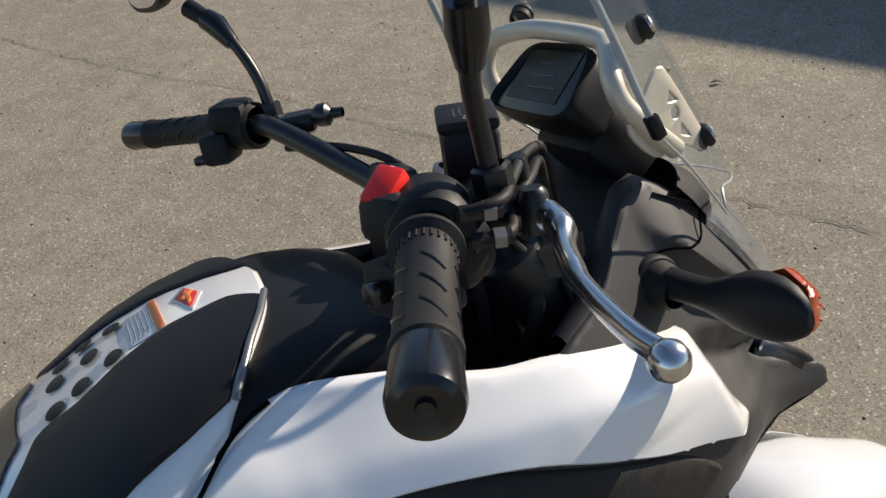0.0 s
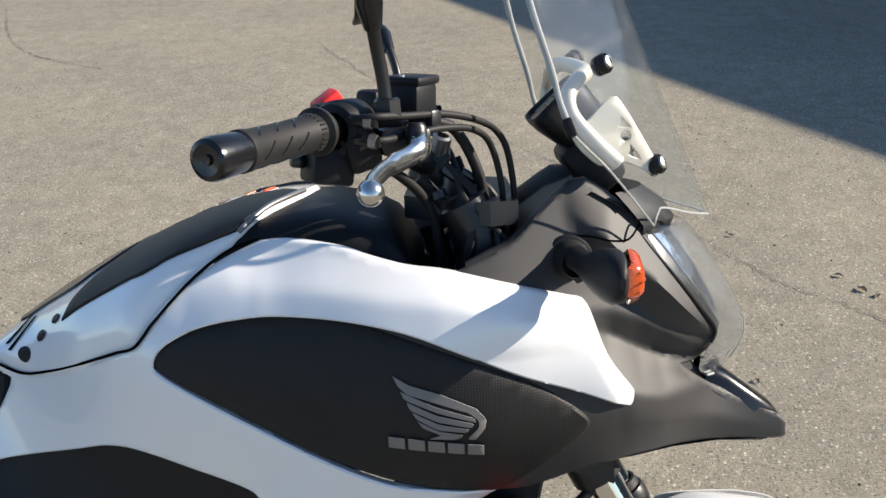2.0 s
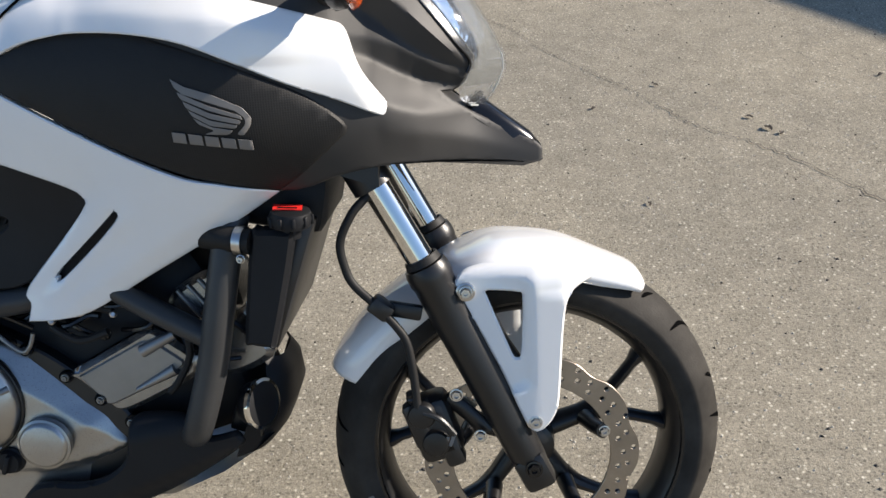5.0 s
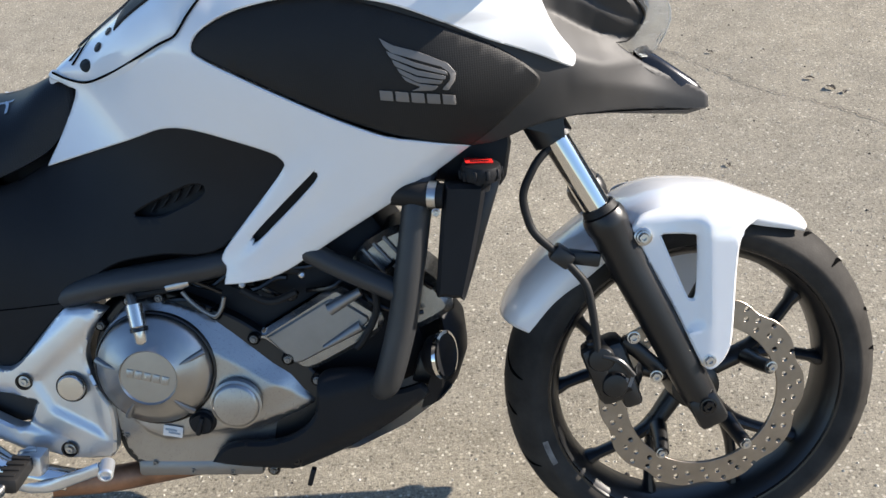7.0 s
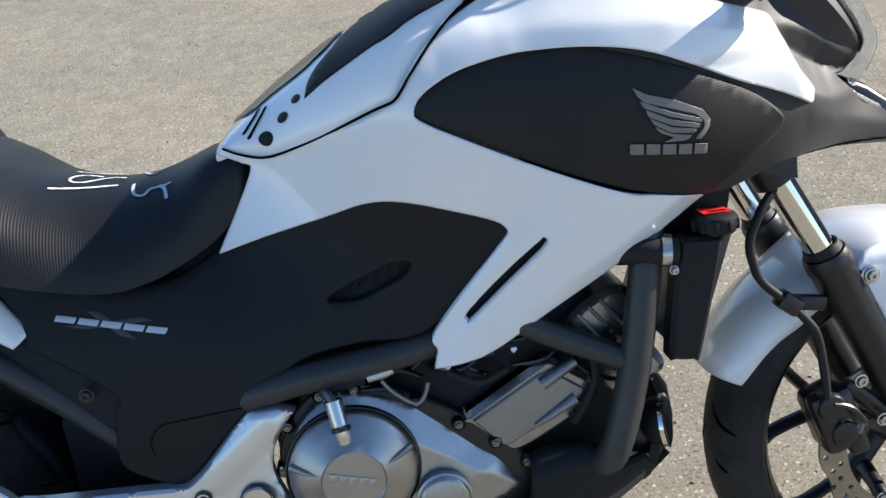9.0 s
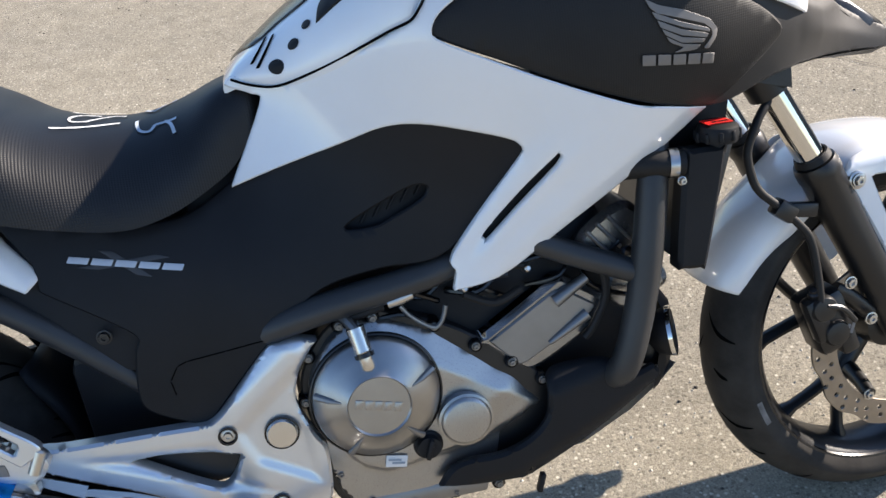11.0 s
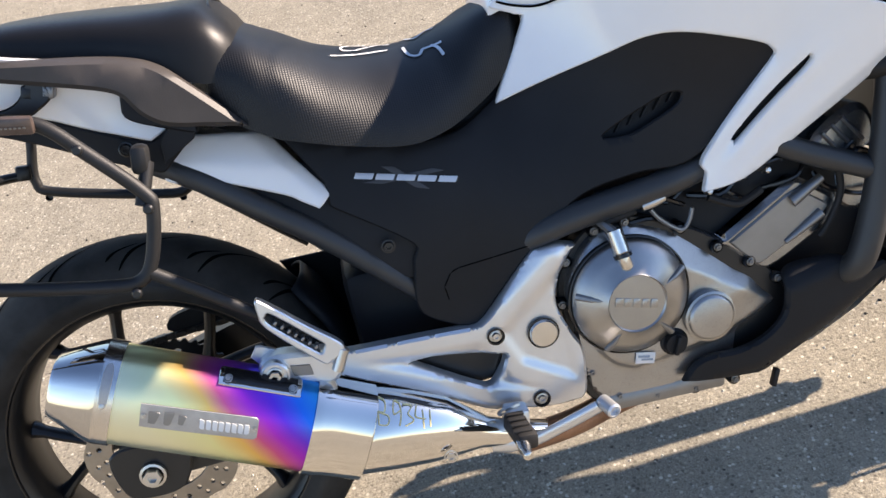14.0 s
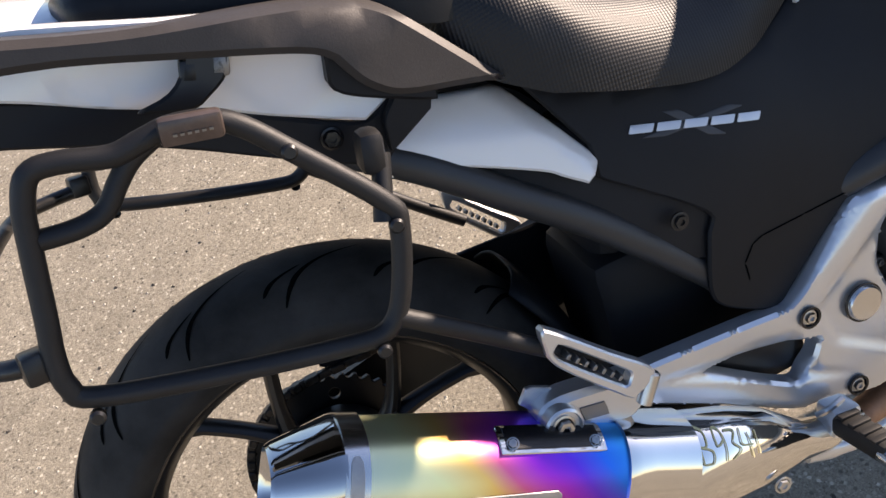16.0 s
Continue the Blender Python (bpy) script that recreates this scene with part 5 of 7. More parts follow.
# plain block added to keep bright ground from showing under the side cover
part("low_filler", block((.435, .03, .445), (.23, .15, .20), (0, 0, 0), .02), black_plastic, bike, "black filler block added behind the footrest plate")
# second added block, darkens the opening where lit ground would show through
part("high_filler", block((.425, .045, .55), (.17, .15, .24), (0, 10, 0), .02), black_plastic, bike, "black filler block added ahead of the rear wheel")
part("airbox", block((.72, .03, .70), (.40, .16, .14), (0, 0, 0), .03), black_plastic, bike, "black airbox behind the side covers")

# -- radiator, cap and horn
RAD = [(1.172, .674), (1.181, .682), (1.220, .679), (1.230, .668), (1.193, .524), (1.184, .516), (1.155, .521), (1.150, .531)]
rad = part("radiator_tank", sheet(spline(RAD, 3), side_plane(-.165), .030, edge=.006, grid=.02, closed_back=True), black_plastic, bike, "black radiator end tank")
core_bm = block((1.212, -.005, .60), (.022, .28, .19), (0, 20, 0), .004)
part("radiator_core", core_bm, black_metal, rad, "black radiator core")
for k in range(26):
    z = .515 + k * .0065
    part("radiator_fin", block((1.219 + (z - .6) * .36, .0, z), (.006, .25, .0016), (0, 20, 0), 0), dull_alloy if k % 9 == 4 else black_metal, rad)
cap = part("radiator_cap", turned([(-.025, .014), (-.010, .014), (-.008, .027), (.004, .029), (.012, .026), (.015, .020), (.0155, 0)], (1.226, -.150, .694), (.1, -.12, 1), 24), black_plastic, rad, "ribbed black radiator cap")
for k in range(10):
    a = 2 * math.pi * k / 10
    part("cap_rib", block((1.226 + math.cos(a) * .028, -.150 + math.sin(a) * .028, .693), (.006, .006, .014), (0, 0, math.degrees(a)), .002), black_plastic, cap)
part("cap_label", block((1.224, -.153, .7105), (.038, .020, .001), (7, 5, 8), 0), red_plastic, cap, "red warning label")
for k in range(2):
    part("label_bar", block((1.225, -.163 + k * .005, .7118), (.026, .0016, .0006), (7, 5, 8), 0), black_gloss, cap)
part("radiator_cowl", block((1.185, -.01, .715), (.17, .20, .09), (0, 12, 0), .02), black_plastic, rad)
part("radiator_hose", pipe([(1.06, -.10, .668), (1.12, -.145, .672), (1.172, -.156, .666)], .018, 5, 14), rubber, rad, "black radiator hose")
part("hose_clamp", turned([(-.006, .0192), (-.006, .0200), (.006, .0200), (.006, .0192)], (1.158, -.154, .668), (1, -.2, -.10), 24), steel, rad)
part("clamp_screw", bolt((1.160, -.172, .648), .006, .009), steel, rad)
horn = part("horn", turned([(-.030, .016), (-.02, .030), (-.008, .034), (.0, .036), (.004, .036), (.006, .030), (.004, .010), (.006, 0)], (1.148, -.112, .410), (.90, -.42, .12), 32), black_plastic, bike, "black disc horn with a chrome ring")
part("horn_ring", turned([(.0, .0375), (.006, .0375), (.007, .033), (.001, .033)], (1.148, -.112, .410), (.90, -.42, .12), 32, closed=True), chrome, horn)
part("horn_bracket", block((1.128, -.10, .383), (.05, .014, .05), (0, 20, 0), .004), black_metal, horn)

# -- belly pan
BELLY = [(.776, .268), (.795, .290), (.822, .299), (.869, .297), (.914, .309), (.945, .336), (.953, .374), (.956, .391), (.974, .401), (1.026, .402), (1.052, .396), (1.057, .379), (1.076, .367), (1.112, .374), (1.121, .362), (1.118, .349), (1.055, .305), (.990, .268), (.930, .245), (.899, .240), (.838, .251)]


def belly_skin(sign):
    def surf(u, v, d):
        """A flat side with a shelf folded in along its upper edge and a keel folded in along its lower one."""
        top = v - (.372 + .18 * max(0.0, u - .96))
        low = (.262 + .42 * max(0.0, u - .90)) - v
        y = .139 - d - .5 * max(0, u - 1.0) ** 2 - .70 * max(0.0, top) - .75 * max(0.0, low) - .04 * max(0.0, .90 - u)
        return Vector((u, -y if sign < 0 else 2 * mid(u) + y, v))
    return surf


for sign in (-1, 1):
    pan = part("belly_pan", sheet(spline(BELLY, 4, sharp=(0, 10, 13)), belly_skin(sign), .012, edge=.005, grid=.009, step=.006), black_plastic, bike, "matt black belly pan")
    if sign < 0:
        part("pan_bolt", bolt((.908, -.132, .262), .009, .004), black_gloss, pan)
part("belly_floor", loft([[Vector((x, y, z + abs(y - mid(x)) * .25)) for y in np.linspace(-.104, 2 * mid(x) + .104, 9)] for x, z in ((.95, .228), (1.0, .232), (1.08, .268), (1.13, .302), (1.157, .326))], ring=False), silver_paint, bike, "pale underside of the belly pan")
nose = []
for x, z, w, b in ((1.148, .322, .128, .040), (1.168, .345, .126, .052), (1.184, .385, .112, .05), (1.182, .425, .080, .03), (1.168, .450, .06, .02)):
    nose.append([Vector((x - b * t ** 4, mid(x) + (w + mid(x)) * t, z + .010 * t * t)) for t in np.linspace(-1, 1, 17)])
part("belly_nose", loft(nose, ring=False), black_plastic, bike, "matt black nose of the belly pan")
part("drain_nib", block((.925, -.12, .225), (.008, .012, .03), (0, 20, 0), .002), black_plastic, bike)
part("sump_gasket", block((.75, .0, .25), (.20, .23, .03), (0, 4, 0), .008), dull_alloy, bike, "ribbed alloy sump")

# -- footrest plate
PLATE = [(.655, .527), (.628, .535), (.604, .534), (.584, .528), (.518, .464), (.491, .447), (.416, .455), (.315, .465), (.276, .470), (.279, .440), (.388, .373), (.479, .312), (.512, .306), (.557, .290), (.614, .288), (.629, .300), (.636, .366), (.625, .396), (.612, .435), (.612, .463), (.624, .491), (.640, .513)]
PHOLE = [(.384, .420), (.42, .419), (.516, .396), (.520, .386), (.500, .354), (.474, .356)]


ARMS = [((.29, .460), (.50, .432)), ((.50, .432), (.615, .515)), ((.505, .43), (.53, .365)), ((.53, .365), (.625, .300)), ((.29, .445), (.49, .333)), ((.49, .333), (.61, .296)), ((.63, .46), (.635, .31))]


def plate_skin(u, v, d):
    """Raised arms run over the plate, the web between them lies deeper."""
    best = 1.0
    for (ax, az), (bx, bz) in ARMS:
        t = max(0.0, min(1.0, ((u - ax) * (bx - ax) + (v - az) * (bz - az)) / ((bx - ax) ** 2 + (bz - az) ** 2)))
        best = min(best, math.hypot(u - ax - t * (bx - ax), v - az - t * (bz - az)))
    k = max(0.0, min(1.0, (.026 - best) / .016))
    k = k * k * (3 - 2 * k)
    return Vector((u, -(.125 + .03 * max(0, .45 - u) + .005 * k - d), v))


plate = part("footrest_plate", sheet(spline(PLATE, 4, sharp=(0, 5, 14)), plate_skin, .022, edge=.004, step=.005, grid=.006, holes=[spline(PHOLE, 4, sharp=(0, 3))], closed_back=True), silver_paint, bike, "silver cast footrest plate with a triangular window")
for x, z, r, mt in ((.513, .427, .013, black_gloss), (.559, .309, .013, black_gloss)):
    part("bolt_well", turned([(.0, r), (.002, r), (.002, r * .8), (-.003, r * .7), (-.003, 0)], (x, -.132, z), (0, -1, 0), 24), mt, plate)
    part("plate_bolt", bolt((x, -.130, z), .0085, .006), steel, plate)
part("pivot_cap", turned([(.0, .0215), (.003, .0215), (.006, .019), (.0065, 0)], (.582, -.129, .411), (0, -1, 0), 32), polished, plate, "round alloy pivot cap")
part("pivot_ring", turned([(.0, .0235), (.002, .0235), (.002, .0215)], (.582, -.129, .411), (0, -1, 0), 32), black_gloss, plate)
# rider footrest and brake pedal
peg = part("footrest", block((.508, -.205, .312), (.030, .072, .024), (0, 10, 6), .006), rubber, bike, "rubber-topped rider footrest")
for k in range(4):
    part("footrest_ridge", block((.508 + .0, -.180 - k * .016, .3255), (.026, .008, .004), (0, 10, 6), .001), rubber, peg)
part("footrest_tip", turned([(-.01, .009), (.006, .009), (.012, .006), (.022, .0065), (.026, 0)], (.503, -.243, .310), (0, -1, -.1), 16), polished, peg)
part("footrest_hinge", block((.512, -.155, .305), (.036, .034, .036), (0, 10, 0), .006), silver_paint, peg)
part("footrest_spring", pipe([(.49, -.15, .315), (.50, -.16, .325), (.52, -.155, .325)], .004, 4, 8), steel, peg)
pedal = part("brake_pedal", sweep(spline([(.47, -.150, .268), (.52, -.160, .262), (.58, -.176, .284), (.628, -.185, .302)], 5, closed=False), [.013] * 4 + [.0105] * 12, 12, squash=(1, .55)), silver_paint, bike, "silver brake pedal")
part("pedal_toe", turned([(-.016, .011), (.014, .011), (.016, .008), (.010, .007), (.010, 0)], (.640, -.196, .304), (.25, -1, -.1), 20), silver_paint, pedal)
# pillion footrest and silencer mount
MOUNT = [(.184, .474), (.187, .496), (.204, .506), (.24, .502), (.285, .490), (.300, .466), (.280, .445), (.25, .450), (.205, .458), (.185, .462)]
mount = part("pillion_bracket", sheet(spline(MOUNT, 4), side_plane(-.172), .028, edge=.006, grid=.02, closed_back=True), silver_paint, bike, "silver pillion footrest bracket")
part("bracket_pocket", sheet(spline([(.228, .488), (.255, .482), (.255, .466), (.228, .472)], 3, sharp=(0, 1, 2, 3)), side_plane(-.1735), .002, edge=.0008), dull_alloy, mount)
part("mount_boss", turned([(-.02, .020), (.006, .020), (.008, .0175), (.004, .016), (.004, .012)], (.206, -.176, .483), (0, -1, 0), 28), silver_paint, mount)
part("mount_bolt", bolt((.206, -.178, .483), .012, .010), steel, mount)
PPEG = [(.211, .594), (.220, .592), (.270, .540), (.302, .508), (.303, .494), (.278, .482), (.268, .491), (.216, .553), (.210, .578)]
ppeg = part("pillion_footrest", sheet(spline(PPEG, 4, sharp=(0, 5)), side_plane(-.190), .014, edge=.002, step=.005, grid=.02, holes=[spline([(.220, .573), (.228, .571), (.283, .511), (.275, .498), (.220, .560)], 3, sharp=(0, 2, 3))], closed_back=True), silver_paint, bike, "folded silver pillion footrest")
for k in range(7):
    part("grip_tooth", block((.2285 + k * .0070, -.184, .5585 - k * .0079), (.004, .012, .006), (0, 48, 0), .001), dull_alloy, ppeg)
part("hinge_pin", turned([(-.02, .008), (.012, .008), (.014, .005)], (.298, -.184, .486), (.5, 0, .85), 16), steel, ppeg)

far_peg = part("pillion_footrest", sheet(spline([(x + .042, z - .022) for x, z in PPEG], 4, sharp=(0, 5)), side_plane(.262), .014, edge=.002, step=.006, grid=.02, holes=[spline([(x + .042, z - .022) for x, z in ((.220, .573), (.228, .571), (.283, .511), (.275, .498), (.220, .560))], 3, sharp=(0, 2, 3))], closed_back=True), silver_paint, bike, "silver pillion footrest on the far side")
for k in range(7):
    part("grip_tooth", block((.2705 + k * .0070, .268, .5365 - k * .0079), (.004, .012, .006), (0, 48, 0), .001), dull_alloy, far_peg)

# -- exhaust
def oval(c, up, wide, axis, h, w, n=36, power=0.8):
    out = []
    for k in range(n):
        a = 2 * math.pi * k / n
        cc, ss = math.cos(a), math.sin(a)
        out.append(c + wide * (w * math.copysign(abs(cc) ** power, cc)) + up * (h * math.copysign(abs(ss) ** power, ss)))
    return out


AX = Vector((.246, 0, -.131)).normalized()
UP = Vector((-AX.z, 0, AX.x))
WIDE = Vector((0, 1, 0))


def can_at(s):
    """Centre of the silencer, s metres ahead of its rear rim."""
    return Vector((-.011, -.165, .5215)) + AX * s


can = part("silencer", loft([oval(can_at(s), UP, WIDE, AX, .066, .055) for s in (0, .004, .06, .14, .22, .274, .279)]), titanium, bike, "heat-blued titanium silencer can")
part("rear_strap", loft([oval(can_at(s), UP, WIDE, AX, h, w) for s, h, w in ((-.006, .064, .053), (-.006, .0685, .0575), (.016, .0685, .0575), (.016, .064, .053))], caps=False), polished, can, "polished end strap")
for a in (.1, .9, -.5):
    part("rivet", turned([(0, .0045), (.002, .004), (.003, 0)], can_at(.004) + UP * (.068 * math.sin(a)) + WIDE * (-.0565 * math.cos(a)), (0, -math.cos(a), math.sin(a)), 10), steel, can)
part("end_cone", loft([oval(can_at(s), UP, WIDE, AX, h, w, power=0.55) for s, h, w in ((-.004, .064, .053), (-.011, .063, .052), (-.062, .040, .038), (-.066, .037, .035), (-.060, .033, .031), (-.02, .030, .028))], caps=False), dim_reflection_chrome, can, "chromed end cone")
part("cone_bore", loft([oval(can_at(s), UP, WIDE, AX, .031, .029) for s in (-.03, .0)]), black_gloss, can)
part("front_collar", loft([oval(can_at(s), UP, WIDE, AX, h, w) for s, h, w in ((.268, .062, .052), (.270, .069, .058), (.284, .069, .058), (.300, .0675, .056), (.352, .0665, .054), (.354, .063, .051))]), chrome, can, "chromed front collar")
link = [(Vector((.296, -.164, .358)), .0645, .052), (Vector((.3075, -.164, .355)), .064, .052), (Vector((.352, -.160, .3395)), .058, .048), (Vector((.3985, -.156, .3225)), .049, .042), (Vector((.432, -.152, .307)), .036, .034), (Vector((.462, -.148, .293)), .0235, .0235), (Vector((.51, -.140, .272)), .020, .020), (Vector((.55, -.13, .255)), .019, .019)]
pipe_part = part("link_pipe", loft([oval(c, UP, WIDE, AX, h, w, power=1) for c, h, w in link]), chrome, bike, "polished link pipe with wax-pencil marks")
part("shield_bolt", bolt((.405, -.199, .300), .010, .004), steel, pipe_part)
part("header_pipe", pipe([(.52, -.13, .25), (.60, -.10, .235), (.68, -.06, .225), (.80, -.02, .22)], .021, 5, 14), rust, bike, "browned header pipe")
def can_shell(u, v, d):
    """u metres ahead of the rear rim, v degrees up round the can."""
    a = radians(v * 1000)
    return can_at(u) + UP * ((.0685 - d) * math.copysign(abs(math.sin(a)) ** .8, math.sin(a))) + WIDE * (-(.0575 - d) * abs(math.cos(a)) ** .8)


plate_alloy = surface("plate_alloy", (0.40, 0.39, 0.38), 0.42, metal=0.75, spread=0.12, big=60, fine=900, bump=0.1)
PL = [(.042, .515), (.176, .449), (.163, .420), (.029, .485)]


def can_side(lift):
    def surf(u, v, d):
        c = Vector((u, 0, v)) - Vector((.001, 0, .515))
        h = max(-.97, min(.97, c.dot(UP) / .066))
        return Vector((u, -.165 - .055 * max(0, 1 - abs(h) ** 2.5) ** .4 - lift + d, v))
    return surf


badge = part("maker_plate", sheet(spline(PL, 3, sharp=(0, 1, 2, 3)), can_side(.0015), .001, edge=.0005, grid=.02), plate_alloy, can, "brushed maker's plate with blank bars")
for k in range(8):
    s = .50 + k * .055
    a, b = Vector((.042, .515)), Vector((.176, .449))
    c, d2 = Vector((.029, .485)), Vector((.163, .420))
    p, q = a.lerp(b, s), c.lerp(d2, s)
    w = (b - a) * .042
    u0, u1 = p.lerp(q, .35), p.lerp(q, .78)
    part("plate_bar", sheet([u0, u0 + w, u1 + w, u1], can_side(.0028), .0006, edge=.0002, step=.004, grid=.02), paper, badge)
for s0, w0, lo, hi in ((.07, .10, .28, .80), (.20, .09, .22, .80), (.32, .07, .30, .72)):
    a, b, c, d2 = Vector((.042, .515)), Vector((.176, .449)), Vector((.029, .485)), Vector((.163, .420))
    p, q = a.lerp(b, s0), c.lerp(d2, s0)
    u0, u1, w = p.lerp(q, lo), p.lerp(q, hi), (b - a) * w0
    part("plate_mark", sheet([u0, u0 + w, u1 + w * .6, u1], can_side(.0024), .0006, edge=.0002, step=.004, grid=.02), dull_alloy, badge)
for k in (0.03, 0.97):
    c0 = Vector((.0355, .500)).lerp(Vector((.1695, .4345)), k)
    part("plate_rivet", bolt(can_side(.003)(c0.x, c0.y, 0), .0035, .002), steel, badge)
part("strap_slot", sheet(spline([(-.001, .006), (.009, .006), (.009, .050), (-.001, .050)], 3), lambda u, v, d: can_shell(u, v, d - .0006), .001, edge=.0003, grid=.01, step=.003), plate_alloy, can)


part("silencer_bracket", sheet(spline([(.138, .050), (.247, .050), (.247, .084), (.138, .084)], 3, sharp=(0, 1, 2, 3)), can_shell, .003, edge=.001, grid=.01, step=.006, closed_back=True), chrome, can, "bright silencer bracket")
part("bracket_inlay", sheet(spline([(.144, .055), (.241, .055), (.241, .080), (.144, .080)], 3, sharp=(0, 1, 2, 3)), lambda u, v, d: can_shell(u, v, d - .001), .002, edge=.0005, grid=.01, step=.006), black_gloss, can)
part("bracket_tongue", sheet(spline([(.178, .505), (.190, .520), (.222, .500), (.228, .472), (.205, .464)], 3, sharp=(0, 1, 3, 4)), side_plane(-.150), .005, edge=.001, closed_back=True), silver_paint, can)
for s in (.150, .235):
    part("bracket_rivet", bolt(can_shell(s, .060, -.002), .006, .003, (0, -.6, .8)), steel, can)


def pipe_y(u, v):
    best = None
    for (c0, h0, w0), (c1, h1, w1) in zip(link, link[1:]):
        for k in range(12):
            c = c0.lerp(c1, k / 12)
            off = Vector((u - c.x, 0, v - c.z))
            miss = abs(off.dot(AX))
            if best is None or miss < best[0]:
                best = (miss, off.dot(UP), c.y, h0 + (h1 - h0) * k / 12, w0 + (w1 - w0) * k / 12)
    return best[2] - best[4] * max(0.0, 1 - (best[1] / best[3]) ** 2) ** .5


def mark(points, name="wax_stroke"):
    line = spline([(x, z, 0) for x, z in points], 5, closed=False)
    bm = bmesh.new()
    prev = None
    for i, p in enumerate(line):
        dd = line[min(i + 1, len(line) - 1)] - line[max(i - 1, 0)]
        dd = dd.normalized() if dd.length > 1e-9 else Vector((1, 0, 0))
        sv = Vector((-dd.y, dd.x, 0)) * .0008
        pair = [bm.verts.new((q.x, pipe_y(q.x, q.y) - .0015, q.y)) for q in (p + sv, p - sv)]
        if prev:
            bm.faces.new((prev[0], prev[1], pair[1], pair[0]))
        prev = pair
    return part(name, bm, wax_mark, pipe_part, "", 0)


def glyph(ox, oz, strokes):
    for st in strokes:
        mark([(ox + x * .9 + y * .15, oz + y - x * .45) for x, y in st])


glyph(.322, .385, [[(0, 0), (.002, .028)], [(.002, .028), (.012, .026), (.010, .016), (.002, .015)], [(.002, .015), (.015, .011), (.012, .001), (0, 0)]])
glyph(.341, .376, [[(.012, .018), (.002, .014), (.004, .026), (.012, .024), (.012, .012), (.008, 0)]])
glyph(.356, .369, [[(.0, .024), (.012, .023), (.006, .015), (.013, .008), (.0, .0)]])
glyph(.371, .362, [[(.003, .024), (.0, .012), (.014, .010)], [(.011, .02), (.010, -.002)]])
glyph(.388, .354, [[(.003, .020), (.001, .0)]])

chain_steel = surface("chain_steel", (0.07, 0.065, 0.06), 0.35, metal=0.8, spread=0.3, big=80, bump=0.1)
badge_brown = surface("badge_brown", (0.10, 0.075, 0.065), 0.3, metal=0.4, spread=0.25, big=60, fine=500, bump=0.1)
# -- swing arm, inner guard, sprocket and chain
part("swing_arm", loft([[Vector((x, y + mid(x) * .5, z + dz)) for y, dz in ((-.118, -h), (-.118, h), (-.085, h), (-.085, -h))] for x, z, h in ((.52, .385, .035), (.30, .375, .038), (.08, .362, .030), (-.06, .358, .028))]), black_metal, bike, "black swing arm")
part("swing_arm", left(loft([[Vector((x, y, z + dz)) for y, dz in ((-.118, -h), (-.118, h), (-.085, h), (-.085, -h))] for x, z, h in ((.52, .395, .055), (.30, .392, .056), (.10, .380, .050), (-.06, .358, .030))])), black_metal, bike, "black swing arm")
part("axle_plate", sheet(spline([(-.060, .40), (-.02, .41), (.05, .395), (.03, .33), (-.03, .325), (-.055, .34)], 3), side_plane(-.122), .006, closed_back=True), black_metal, bike)
part("rear_axle_nut", bolt((-.008, -.124, .362), .019, .014), steel, bike, "steel rear axle nut")


def inner_guard(r, first, last, half):
    """A curved guard hugging the rear wheel, its rims turned down."""
    secs = []
    for k in range(16):
        a = radians(first + (last - first) * k / 15)
        o = Vector((math.cos(a), 0, math.sin(a)))
        trim = 1 - .25 * max(0.0, (k - 12) / 3) ** 2
        secs.append([Vector((-.013, .072 + half * trim * t, .343)) + o * (r - .022 * t ** 4) for t in np.linspace(-1, 1, 13)])
    return loft(secs, ring=False)


hugger = part("rear_hugger", inner_guard(.334, 0, 36, .078), black_plastic, bike, "matt black rear hugger", 60)
hug_mod = hugger.modifiers.new("thickness", "SOLIDIFY")
hug_mod.thickness, hug_mod.offset = 0.003, 1
part("hugger_arm", sheet([Vector(p) for p in ((.222, .537), (.30, .533), (.44, .527), (.46, .42), (.30, .40), (.262, .45))], side_plane(.138, 1), .006, step=.02, grid=.04, closed_back=True), black_plastic, hugger)
for sign in (-1, 1):
    part("tail_lining", sheet([Vector(p) for p in ((.15, .775), (.28, .760), (.37, .69), (.44, .60), (.44, .53), (.40, .545), (.322, .621), (.25, .686), (.18, .746))], skin(-.016, sign), .004, step=.02, grid=.03), black_plastic, bike, "black lining inside the rear frame tube")
part("inner_mudguard", loft([[Vector((x, y + mid(x), z)) for y in (-.085, -.05, .05, .085)] for x, z in ((.50, .47), (.44, .56), (.40, .64), (.34, .70), (.26, .745), (.02, .85), (-.14, .90))], ring=False), black_plastic, bike, "black inner rear mudguard")
n_teeth = 40
sprocket_loop = []
for k in range(n_teeth * 4):
    r = .109 + (.0035 if k % 4 in (1, 2) else -.0025)
    a = 2 * math.pi * k / (n_teeth * 4)
    sprocket_loop.append(Vector((math.cos(a) * r - .013, math.sin(a) * r + .343)))
part("sprocket", sheet(sprocket_loop, lambda u, v, d: Vector((u, .148 + d, v)), .006, edge=.001, step=.004, grid=.03, holes=[[Vector(p) for p in circle(-.013 + math.cos(a) * .086, .343 + math.sin(a) * .086, .008, 12)] for a in (0, 1.2566, 2.513, 3.77, 5.0265)], closed_back=True), black_metal, rear_wheel, "drilled dark rear sprocket")
part("cush_carrier", rear_place(turned([(.02, .05), (.03, .074), (.068, .074), (.074, .06), (.076, 0)], (0, 0, 0), (0, 1, 0), 36)), black_metal, rear_wheel)
